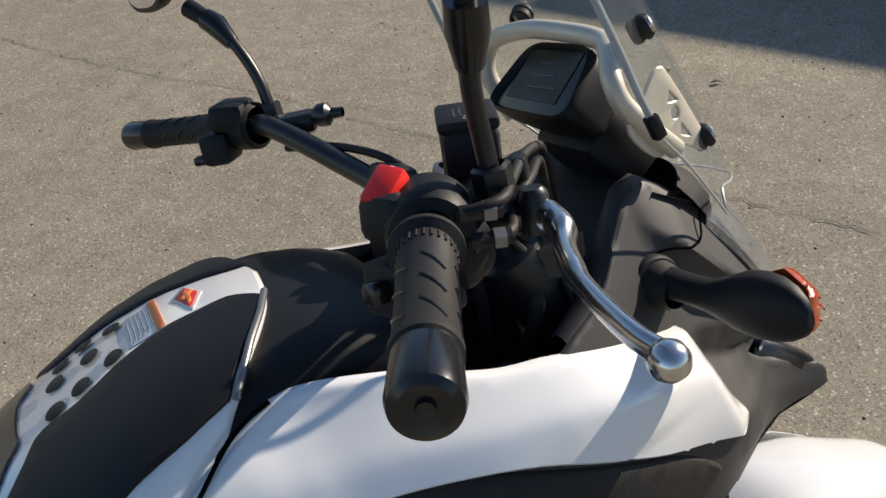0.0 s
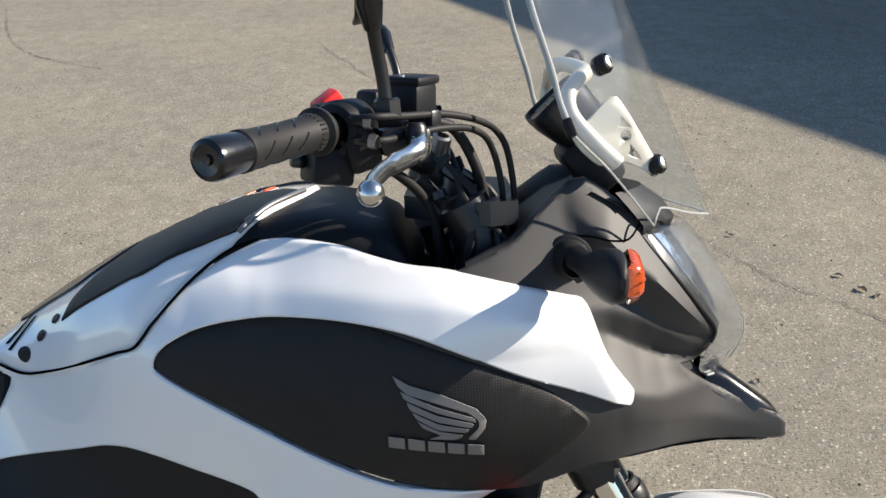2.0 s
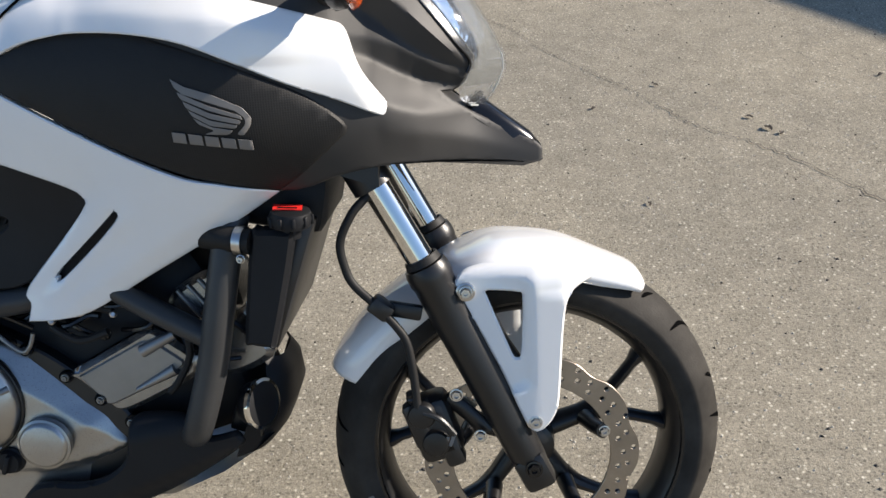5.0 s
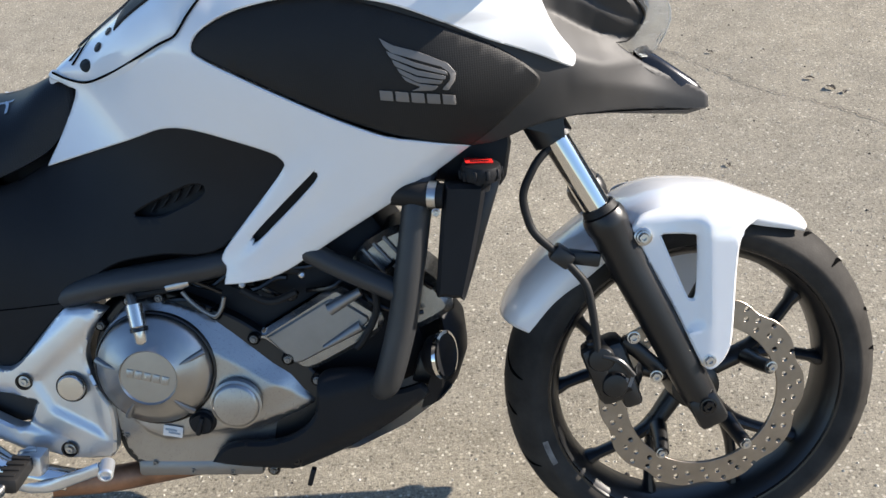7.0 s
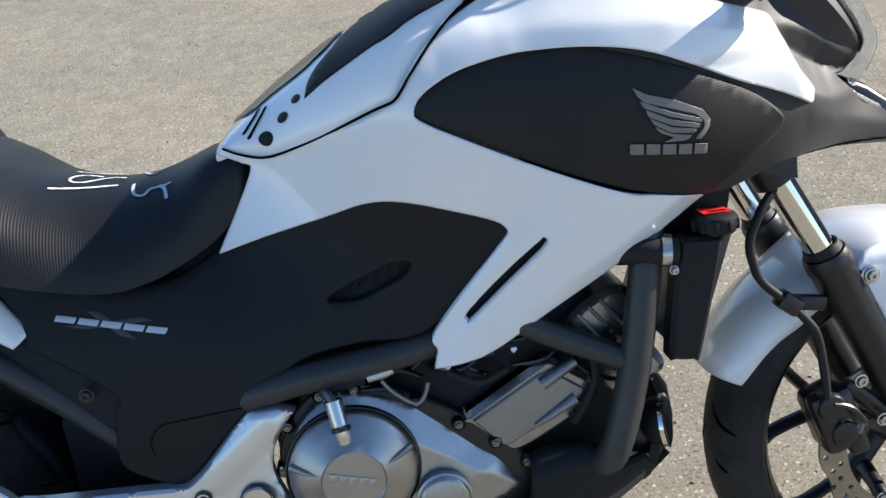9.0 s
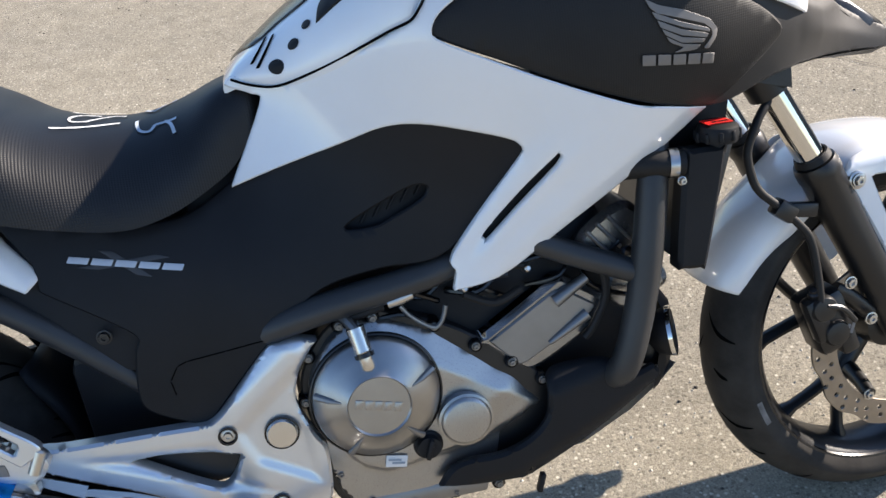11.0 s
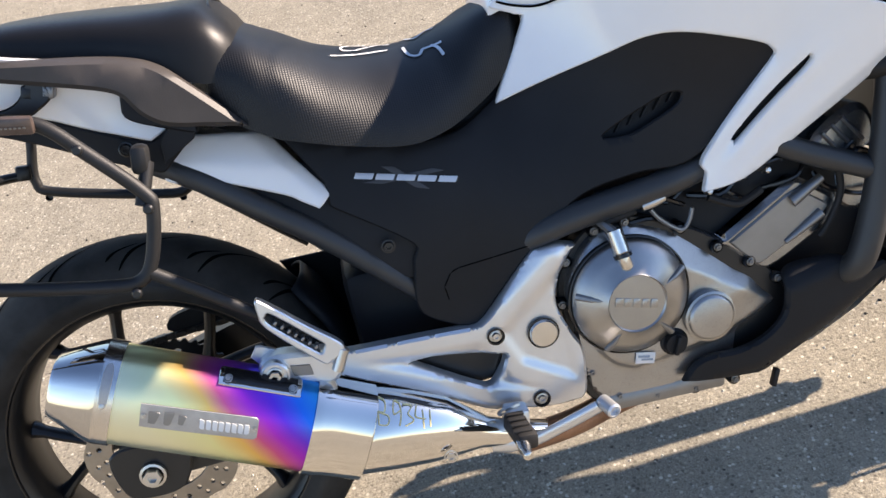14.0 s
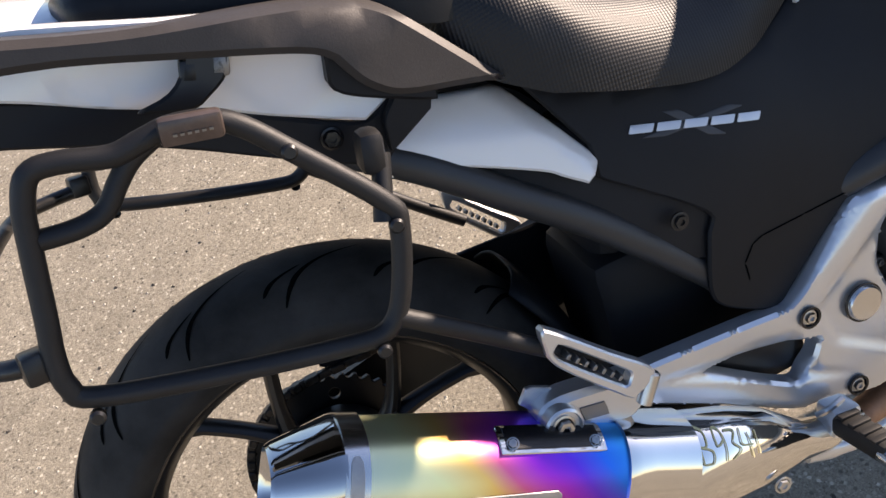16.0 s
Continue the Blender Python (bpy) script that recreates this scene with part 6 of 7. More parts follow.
part("chain_guard", sheet(spline([(.46, .545), (.30, .522), (.14, .502), (.04, .492), (.012, .478), (.022, .462), (.10, .456), (.30, .470), (.46, .510)], 4), lambda u, v, d: Vector((u, .170 - d, v)), .02, edge=.004, grid=.03, closed_back=True), black_plastic, bike, "black chain guard")
chain = []
for k in range(46):
    a = radians(90 + 180 * k / 45)
    chain.append((-.013 + math.cos(a) * .113, .151, .343 + math.sin(a) * .113))
cb = bmesh.new()
path = [(.55, .151, .47)] + [(.55 - .563 * t, .151, .47 - .014 * t) for t in (.25, .5, .75)] + chain + [(.14, .151, .245), (.3, .151, .27), (.55, .151, .30)]
dense_path = []
for p, q in zip(path, path[1:]):
    p, q = Vector(p), Vector(q)
    for i in range(max(1, int((q - p).length / .0159))):
        dense_path.append(p.lerp(q, i / max(1, int((q - p).length / .0159))))
for i, p in enumerate(dense_path[:-1]):
    d = dense_path[i + 1] - p
    block(p + d * .5, (max(.012, d.length * 1.15), .014 if i % 2 else .009, .011), (0, -math.degrees(math.atan2(d.z, d.x)), 0), .002, cb, 1)
tagged(part("drive_chain", cb, chain_steel, bike, "dark oily drive chain"), kind="")

# -- tail, grab rail
GRAB = [(-.150, 1.004), (-.084, .982), (.0, .957), (.09, .938), (.15, .922), (.180, .907), (.205, .882), (.268, .806), (.225, .818), (.175, .832), (.150, .850), (.138, .868), (.130, .882), (.105, .896), (.019, .926), (-.054, .950), (-.15, .975)]


def grab_skin(sign):
    def surf(u, v, d):
        y = .152 + .10 * max(0, .27 - u) * .35 - d - .9 * max(0, v - (.925 - (u - .1) * .35)) - .12 * max(0, u - .15)
        return Vector((u, -y if sign < 0 else 2 * mid(u) + y, v))
    return surf


for sign in (-1, 1):
    rail = part("grab_rail", sheet(spline(GRAB, 4, sharp=(7,)), grab_skin(sign), .028, edge=.006, grid=.016, closed_back=True), rail_plastic, bike, "satin grey-brown moulded grab rail")
    part("rail_foot", sheet(spline([(.128, .886), (.145, .884), (.206, .826), (.203, .814), (.140, .843), (.122, .858)], 3, sharp=(0, 2, 3, 5)), lambda u, v, d, sign=sign: Vector((u, -.142 + d if sign < 0 else 2 * mid(u) + .142 - d, v)), .02), black_plastic, rail)
    part("rail_strut", sheet(spline([(.170, .830), (.199, .817), (.197, .809), (.152, .786), (.155, .815)], 3, sharp=(0, 1, 2, 3, 4)), lambda u, v, d, sign=sign: Vector((u, -.136 + d if sign < 0 else 2 * mid(u) + .136 - d, v)), .012, edge=.001), black_plastic, rail)
TAIL1 = [(-.19, .985), (-.10, .990), (.02, .955), (.10, .93), (.15, .90), (.175, .83), (.142, .817), (.071, .851), (.03, .874), (-.035, .903), (-.105, .937), (-.19, .965)]
for sign in (-1, 1):
    part("tail_panel", sheet(spline(TAIL1, 4, sharp=(5, 6)), lambda u, v, d, sign=sign: (lambda y: Vector((u, -y if sign < 0 else 2 * mid(u) + y, v)))(.128 - d + .02 * math.sin((v - .9) * 30) * .3 - .12 * max(0, -.05 - u)), .008, grid=.02), white_paint, bike, "white tail side panel")
    part("tail_lower", sheet(spline([(-.20, .965), (-.105, .937), (-.011, .893), (.032, .872), (.137, .817), (.165, .83), (.20, .815), (.144, .772), (.076, .808), (-.02, .862), (-.124, .905), (-.20, .93)], 3, sharp=(6, 7)), lambda u, v, d, sign=sign: (lambda y: Vector((u, -y if sign < 0 else 2 * mid(u) + y, v)))(.122 - d), .01, grid=.02), black_plastic, bike, "black lower tail moulding")
part("tail_cap", loft([[Vector((x, mid(x) + w * math.cos(math.pi * k / 12), z + h * math.sin(math.pi * k / 12))) for k in range(13)] for x, z, w, h in ((-.02, .95, .115, .02), (-.06, .958, .112, .028), (-.12, .972, .10, .03), (-.20, .985, .08, .02), (-.21, .984, .06, .01))], ring=False), white_paint, bike, "white tail cap behind the pillion seat")
for x, z in ((.020, .908), (.043, .905)):
    part("rail_spacer", block((x + .008, -.142, z + .004), (.015, .02, .018), (0, 20, 0), .003), dull_alloy if x > .03 else black_metal, bike)
part("rack_arm", sheet(spline([(.030, .925), (.062, .915), (.053, .900), (.035, .890), (.017, .885), (-.022, .899), (.011, .904)], 3, sharp=(0, 1, 5)), side_plane(-.152), .005, closed_back=True), black_metal, bike, "black flat rack arm")

# -- pannier rack
LOOP = [(.045, .664), (.085, .660), (.108, .684), (.129, .743), (.125, .768), (.077, .831), (.040, .874), (.005, .887), (-.022, .886), (-.046, .884), (-.080, .894), (-.102, .894), (-.116, .874), (-.125, .848), (-.142, .793), (-.153, .758), (-.155, .734), (-.142, .716), (-.047, .687)]
for sign in (-1, 1):
    path = [Vector((x, -.184, z)) for x, z in LOOP]
    ring = spline(path, 5)
    bm = sweep(ring + ring[:2], .0088, 14, cap=False)
    rack = part("pannier_rack", bm if sign < 0 else left(bm), rack_black, bike, "black tubular pannier rack")
    extra = [pipe([(-.119, -.182, .847), (-.091, -.178, .843), (-.069, -.177, .847), (-.050, -.177, .864), (-.034, -.178, .876), (-.012, -.180, .885)], .0082, 5, 12),
             pipe([(.118, -.184, .752), (.128, -.175, .775), (.138, -.165, .80)], .0085, 4, 12),
             pipe([(.10, -.184, .668), (.16, -.178, .616), (.22, -.172, .562), (.27, -.165, .52)], .0085, 4, 12)]
    for e in extra:
        part("rack_strut", e if sign < 0 else left(e), rack_black, rack)
    pad_bm = block((.131, -.164, .805), (.021, .030, .036), (0, 12, 0), .007)
    part("rack_mount", pad_bm if sign < 0 else left(pad_bm), rack_black, rack)
    for x, z in ((.071, .838), (.126, .748), (.078, .648), (-.146, .703)):
        nb = turned([(-.004, .0065), (.001, .0065), (.003, .0045), (.003, 0)], (x, -.193, z), (0, -1, 0), 14)
        part("rack_bolt", nb if sign < 0 else left(nb), black_metal, rack)
    if sign < 0:
        tagp = part("rack_badge", block((.014, -.196, .884), (.046, .012, .022), (12, 12, 0), .004), badge_brown, rack, "grey badge with worn marks")
        for k in range(6):
            part("badge_bar", block((.002 + k * .005, -.2025, .884 - k * .001), (.003, .0008, .002), (12, 12, 0), 0), dull_alloy, tagp)
part("rack_bridge", pipe([(-.160, -.176, .757), (-.20, -.160, .758), (-.245, -.11, .76), (-.255, mid(-.25), .76), (-.245, 2 * mid(-.25) + .11, .76), (-.20, 2 * mid(-.2) + .160, .756), (-.165, 2 * mid(-.16) + .176, .752)], .0085, 5, 12), black_metal, bike, "black cross tube joining the racks")
for y in (-.178, 2 * mid(-.15) + .178):
    part("bridge_clamp", block((-.168, y, .757), (.024, .022, .026), (0, 10, 20), .004), black_metal, bike)
part("mount_bolt", bolt((.110, -.125, .815), .010, .005), black_gloss, bike)

# -- handlebar and controls
BAR = [(1.012, -.385, 1.121), (1.066, -.265, 1.132), (1.098, -.195, 1.126), (1.138, -.10, 1.088), (1.150, -.03, 1.076), (1.150, .03, 1.076), (1.136, .10, 1.092), (1.095, .205, 1.130), (1.072, .265, 1.134), (.975, .41, 1.131)]
bar = part("handlebar", pipe(BAR, .0111, 8, 16), black_metal, bike, "black tubular handlebar")
for y in (-.045, .045):
    part("bar_clamp", block((1.150, y, 1.078), (.040, .034, .046), (0, 20, 0), .007), black_metal, bar)
part("top_yoke", loft([[Vector((x, y, z)) for y, z in ((-w, 1.02), (w, 1.02), (w, 1.045), (-w, 1.045))] for x, w in ((1.12, .05), (1.165, .10), (1.215, .135), (1.245, .12))]), black_metal, bike, "black top yoke")
for s in (-1, 1):
    part("fork_cap", turned([(-.03, .028), (.008, .028), (.012, .022), (.016, .012), (.017, 0)], (1.190, s * .10, 1.035), (-.44, 0, .9), 20), black_metal, bike)
    part("fork_leg_upper", sweep([(1.19, s * .10, 1.03), (1.31, s * .102, .78)], .026, 18), black_metal, bike)


def grip_set(outer, inner, name, label):
    o, i = Vector(outer), Vector(inner)
    d = (o - i).normalized()
    L = (o - i).length
    g = part(name, turned([(-.002, .0185), (.004, .0215), (.008, .0215), (.011, .0165), (.020, .0168), (.022, .0162), (L * .4, .0155), (L - .046, .0160), (L - .042, .0172), (L - .036, .0172), (L - .034, .015)], i, d, 32), rubber, bike, label)
    part("bar_end", turned([(L - .036, .012), (L - .035, .0160), (L - .004, .0172), (L + .001, .0160), (L + .003, .012), (L + .001, .004), (L + .001, 0)], i, d, 32), black_gloss, g, "glossy black bar-end weight")
    part("end_screw", turned([(0, .0045), (.002, .004), (.002, .002), (.0005, 0)], i + d * (L + .001), d, 8), black_metal, g)
    side = d.cross(Vector((0, 0, 1))).normalized()
    up = side.cross(d)
    for r in range(5):
        for k in range(3):
            a0 = radians(r * 72 + 20)
            pts = []
            for t in range(6):
                a = a0 + radians(9 * t)
                s = .040 + k * .024 + .0028 * t
                pts.append(i + d * s + (side * math.cos(a) + up * math.sin(a)) * .0158)
            part("grip_groove", sweep(pts, .0009, 6), black_gloss, g)
    for k in range(26):
        a = 2 * math.pi * k / 26
        part("grip_rib", sweep([i + d * .013 + (side * math.cos(a) + up * math.sin(a)) * .0167, i + d * .021 + (side * math.cos(a) + up * math.sin(a)) * .0169], .0008, 5), rubber, g)
    return g


grip_set((1.000, -.409, 1.1195), (1.062, -.272, 1.1315), "throttle_grip", "black ribbed rubber throttle grip")
grip_set((.969, .421, 1.131), (1.063, .281, 1.134), "clutch_side_grip", "black ribbed rubber grip")

sw = turned([(-.024, .022), (-.020, .0265), (.010, .0270), (.016, .024), (.018, .017)], (1.078, -.240, 1.131), (-.41, -.91, -.06), 28)
block((1.090, -.236, 1.112), (.034, .045, .036), (10, -15, 24), .008, sw)
block((1.060, -.228, 1.140), (.026, .036, .030), (0, 10, 24), .008, sw)
switch = part("throttle_housing", sw, black_plastic, bike, "black throttle and switch housing")
kill = block((1.062, -.222, 1.156), (.027, .020, .012), (14, -34, 24), .003)
part("kill_switch", kill, red_plastic, switch, "red engine stop switch")
part("switch_mark", block((1.072, -.218, 1.1645), (.003, .008, .0006), (14, -5, 24), 0), paper, switch)
sb = block((1.062, -.236, 1.098), (.040, .050, .034), (0, 8, 24), .005)
part("starter_box", sb, black_plastic, switch)
part("starter_button", block((1.036, -.243, 1.104), (.014, .012, .014), (0, 8, 24), .003), black_gloss, switch)

lever = part("brake_lever", sweep(spline([(1.142, -.236, 1.117), (1.150, -.252, 1.115), (1.148, -.268, 1.112), (1.138, -.286, 1.107), (1.126, -.318, 1.103), (1.119, -.352, 1.099), (1.116, -.382, 1.095), (1.118, -.398, 1.092)], 5, closed=False), [.0115] * 6 + [.0105] * 6 + [.0085] * 8 + [.0070] * 30, 16, squash=(1.1, .8)), polished, bike, "polished alloy brake lever")
part("lever_ball", turned([(-.0105, 0), (-.009, .006), (-.005, .0092), (0, .0105), (.005, .0092), (.009, .006), (.0105, 0)], (1.117, -.404, 1.091), (0, -1, 0), 24), polished, lever)
part("lever_pivot", turned([(-.014, .010), (.010, .010), (.014, .007), (.014, 0)], (1.145, -.243, 1.121), (0, 0, 1), 18), black_metal, lever)
part("lever_perch", block((1.128, -.216, 1.118), (.050, .050, .026), (0, 0, 20), .007), black_metal, lever)
RES_TURN = (3, 4, -22)
res = block((1.138, -.180, 1.152), (.038, .050, .040), RES_TURN, .007)
reservoir = part("brake_reservoir", res, black_plastic, bike, "black brake fluid reservoir")
part("reservoir_lid", block((1.1395, -.180, 1.1735), (.040, .052, .009), RES_TURN, .0035), black_plastic, reservoir)
for k in range(4):
    part("lid_text_bar", block((1.130 + k * .0055, -.183 + k * .0022, 1.1786 - k * .0004), (.0012, .022, .0004), RES_TURN, 0), emblem_dim, reservoir)
for x, y in ((1.132, -.198), (1.149, -.162)):
    part("lid_screw", bolt((x, y, 1.1765), .0032, .002, (.1, 0, 1)), steel, reservoir)
part("master_cylinder", sweep([(1.120, -.225, 1.128), (1.142, -.15, 1.13)], .013, 14), black_metal, reservoir)

# throttle cables, hoses and looms
CABLES = [([(1.086, -.262, 1.140), (1.112, -.268, 1.142), (1.135, -.238, 1.141), (1.170, -.19, 1.140), (1.202, -.15, 1.132), (1.224, -.115, 1.118), (1.237, -.10, 1.09), (1.243, -.09, 1.03), (1.235, -.06, .96)], .0036),
          ([(1.090, -.262, 1.122), (1.115, -.266, 1.121), (1.138, -.230, 1.123), (1.168, -.199, 1.127), (1.200, -.152, 1.122), (1.219, -.12, 1.10), (1.230, -.10, 1.04), (1.222, -.07, .96)], .0036),
          ([(1.150, -.13, 1.132), (1.18, -.10, 1.12), (1.205, -.09, 1.07), (1.215, -.08, 1.0), (1.22, -.09, .93)], .006),
          ([(1.10, .20, 1.11), (1.14, .12, 1.11), (1.17, .05, 1.09), (1.19, .0, 1.03), (1.19, -.02, .96)], .0042),
          ([(1.09, -.20, 1.10), (1.12, -.15, 1.08), (1.15, -.11, 1.04), (1.16, -.09, .98), (1.15, -.08, .93)], .0055),
          ([(1.14, -.10, 1.07), (1.17, -.09, 1.03), (1.185, -.08, .97), (1.18, -.08, .92)], .0075),
          ([(1.20, -.02, 1.03), (1.215, -.05, 1.0), (1.21, -.07, .96), (1.20, -.08, .92)], .0065)]
for pts, r in CABLES:
    part("control_cable", pipe(pts, r, 6, 10), rubber, bike, "black control cable")
for a, b in (((1.088, -.262, 1.140), (1.112, -.268, 1.137)), ((1.092, -.262, 1.122), (1.115, -.268, 1.1195))):
    part("cable_ferrule", sweep([a, b], .0054, 6), black_metal, bike)
    part("ferrule_nut", sweep([Vector(a).lerp(Vector(b), .55), Vector(a).lerp(Vector(b), .85)], .0068, 6), dull_alloy, bike)
part("cable_clamp", block((1.160, -.203, 1.134), (.010, .016, .022), (0, 0, -35), .003), black_metal, bike)
for z in (1.10, 1.06):
    part("lock_fitting", turned([(-.012, .011), (.012, .011), (.014, .007)], (1.175 - (z - 1.06) * .3, -.055, z), (.3, -.4, 1), 12), dull_alloy, bike)
part("steering_lock", turned([(-.05, .026), (-.04, .032), (.03, .032), (.045, .024), (.05, .0)], (1.190, .0, .955), (-.42, 0, .9), 24), black_metal, bike, "black steering head cover")
part("blue_plug", block((1.222, -.075, .955), (.018, .014, .012), (0, 20, 30), .003), tape_blue, bike, "small blue wiring plug")
part("speckled_tag", sheet([Vector(p) for p in circle(0, 0, .013, 20)], lambda u, v, d: Vector((1.17 + u * 1.6, -.105 + v, .945 - u * .5 - d)), .001, edge=.0004, step=.004), dull_alloy, bike)

rnd = random.Random(77)
for k in range(9):
    x0, y0 = 1.150 + rnd.uniform(-.02, .05), -.115 + rnd.uniform(0, .09)
    path = [(x0, y0, 1.085 + rnd.uniform(-.02, .02)), (x0 + rnd.uniform(.01, .04), y0 - rnd.uniform(-.01, .02), 1.045), (x0 + rnd.uniform(.02, .06), y0 - rnd.uniform(-.02, .02), .995), (x0 + rnd.uniform(.01, .06), y0 + rnd.uniform(-.02, .02), .935)]
    part("wiring_loom", pipe(path, rnd.uniform(.003, .0065), 5, 8), rubber if k % 3 else black_gloss, bike, "black wiring loom at the steering head")
for k, (x, y, z) in enumerate(((1.160, -.108, 1.052), (1.185, -.100, 1.015), (1.205, -.096, .985))):
    part("loom_tie", turned([(-.004, .010), (.004, .010)], (x, y, z), (.35, -.1, -1), 14), black_metal, bike)

# left-hand controls
lc = turned([(-.02, .020), (-.016, .025), (.018, .025), (.022, .018)], (1.075, .258, 1.133), (-.55, .83, 0), 24)
block((1.065, .262, 1.148), (.040, .05, .030), (0, 5, -32), .008, lc)
block((1.045, .27, 1.118), (.034, .045, .036), (0, 0, -32), .008, lc)
left_sw = part("left_switch_box", lc, black_plastic, bike, "black left-hand switch cluster")
part("horn_button", block((1.032, .285, 1.125), (.012, .014, .012), (0, 0, -32), .003), black_metal, left_sw)
part("turn_button", block((1.022, .272, 1.108), (.016, .014, .010), (0, 0, -32), .003), black_gloss, left_sw)
part("clutch_lever", sweep(spline([(1.125, .215, 1.118), (1.14, .25, 1.114), (1.118, .32, 1.105), (1.08, .40, 1.10)], 6, closed=False), .0065, 12), polished, bike, "polished clutch lever")
part("clutch_perch", block((1.115, .212, 1.130), (.05, .03, .022), (0, 0, -25), .006), black_metal, bike)
part("cable_adjuster", turned([(-.012, .006), (-.004, .012), (.006, .012), (.010, .006), (.022, .005)], (1.142, .188, 1.135), (.8, -.6, 0), 16), black_metal, bike)


# mirrors
def mirror(stem, head, face, name):
    m = part(name, pipe(stem, .0062, 6, 14), black_metal, bike, "black round-stemmed rear-view mirror")
    s0 = Vector(stem[0])
    part("stem_nut", turned([(-.012, .0125), (.004, .0125), (.006, .010)], s0 + Vector((0, 0, .012)), Vector(stem[1]) - s0, 6), black_metal, m)
    part("stem_sleeve", sweep([Vector(stem[-2]), Vector(stem[-1])], [.0085, .0105], 14), black_plastic, m)
    part("stem_knuckle", sweep([Vector(stem[2]).lerp(Vector(stem[3]), .4), Vector(stem[3]), Vector(stem[3]).lerp(Vector(stem[4]), .35)], [.0082, .0125, .0118], 14), black_gloss, m)
    c = Vector(head)
    f = Vector(face).normalized()
    w = Vector((-f.y, f.x, 0)).normalized()
    u = f.cross(w)
    shell = []
    for dd, k in ((.030, .25), (.026, .62), (.012, .93), (.0, 1.0), (-.004, .98)):
        shell.append([c - f * dd + w * (.082 * k * math.copysign(abs(math.cos(a)) ** .7, math.cos(a))) + u * (.050 * k * math.copysign(abs(math.sin(a)) ** .7, math.sin(a))) for a in [2 * math.pi * j / 32 for j in range(32)]])
    part("mirror_shell", loft(shell), black_plastic, m)
    part("mirror_glass", loft([[c + f * dd + w * (.076 * math.copysign(abs(math.cos(a)) ** .7, math.cos(a))) + u * (.044 * math.copysign(abs(math.sin(a)) ** .7, math.sin(a))) for a in [2 * math.pi * j / 32 for j in range(32)]] for dd in (.001, .005)]), mirror_glass, m, "silvered mirror glass")


mirror_glass = surface("mirror_glass", (0.85, 0.86, 0.87), 0.03, metal=1.0, spread=0.01, bump=0.0, rough_spread=0.02)
mirror([(1.120, -.246, 1.140), (1.1175, -.248, 1.172), (1.113, -.256, 1.205), (1.110, -.272, 1.238), (1.106, -.292, 1.285), (1.100, -.312, 1.33)], (1.088, -.366, 1.385), (-1, .1, .05), "right_mirror")
mirror([(1.102, .246, 1.135), (1.101, .250, 1.170), (1.093, .262, 1.205), (1.078, .285, 1.240), (1.060, .318, 1.262)], (1.030, .392, 1.314), (-1, -.15, .05), "left_mirror")

# -- instrument, hoop, brackets and screen
POD_C, POD_N, POD_U = Vector((1.2945, -.008, 1.1455)), Vector((-.687, 0, .727)), Vector((.727, 0, .687))


def pod_ring(dd, k, power=.42, n=44, squeeze=1.0):
    """A squarish ring across the pod, narrower at its upper edge."""
    ring = []
    for j in range(n):
        a = 2 * math.pi * j / n
        c, sn = math.cos(a), math.sin(a)
        v = math.copysign(abs(sn) ** power, sn)
        ring.append(POD_C + POD_N * dd + Vector((0, 1, 0)) * ((.066 - .011 * v) * k * math.copysign(abs(c) ** power, c)) + POD_U * (.037 * k * squeeze * v))
    return ring


cluster = part("instrument_pod", loft([pod_ring(*r) for r in ((-.062, .42), (-.056, .62), (-.038, .86), (-.016, .98), (-.002, 1.0), (.004, .98), (.006, .95), (.003, .90), (-.001, .88))]), black_plastic, bike, "black instrument pod with a sloping display")
part("display", loft([pod_ring(-.004, .89), pod_ring(.0006, .885), pod_ring(.001, .86)]), black_gloss, cluster, "dark glossy display")
lcd = surface("lcd_grey", (0.020, 0.022, 0.017), 0.3, spread=0.25, big=30, bump=0.0, spec=0.2)
lcd_turn = math.degrees(math.atan2(POD_N.x, POD_N.z))
part("lcd_panel", block(POD_C + POD_N * .0014 + POD_U * .004 + Vector((0, .004, 0)), (.050, .088, .001), (0, lcd_turn, 0), 0), lcd, cluster, "grey display glass")
for k in range(3):
    part("lcd_bar", block(POD_C + POD_N * .0022 + POD_U * (.016 - .012 * k) + Vector((0, .012 - .008 * k, 0)), (.0022, .030 + .010 * k, .0006), (0, lcd_turn, 0), 0), black_gloss, cluster)
HOOP = [(1.352, -.106, 1.080), (1.330, -.112, 1.100), (1.304, -.112, 1.130), (1.300, -.106, 1.152), (1.312, -.088, 1.168), (1.324, -.060, 1.176), (1.318, -.02, 1.183), (1.308, .03, 1.187), (1.302, .080, 1.180), (1.302, .108, 1.166), (1.300, .114, 1.14), (1.315, .106, 1.095)]
hoop = part("screen_hoop", pipe(HOOP, .0088, 7, 16), cream_alloy, bike, "pale anodised tube hoop over the instruments")
BRK = [(1.345, 1.150), (1.360, 1.140), (1.402, 1.072), (1.398, 1.062), (1.362, 1.080), (1.332, 1.078), (1.302, 1.110), (1.322, 1.128)]
TRI1 = [(1.357, 1.128), (1.368, 1.117), (1.354, 1.118)]
TRI2 = [(1.368, 1.098), (1.380, 1.082), (1.366, 1.087)]
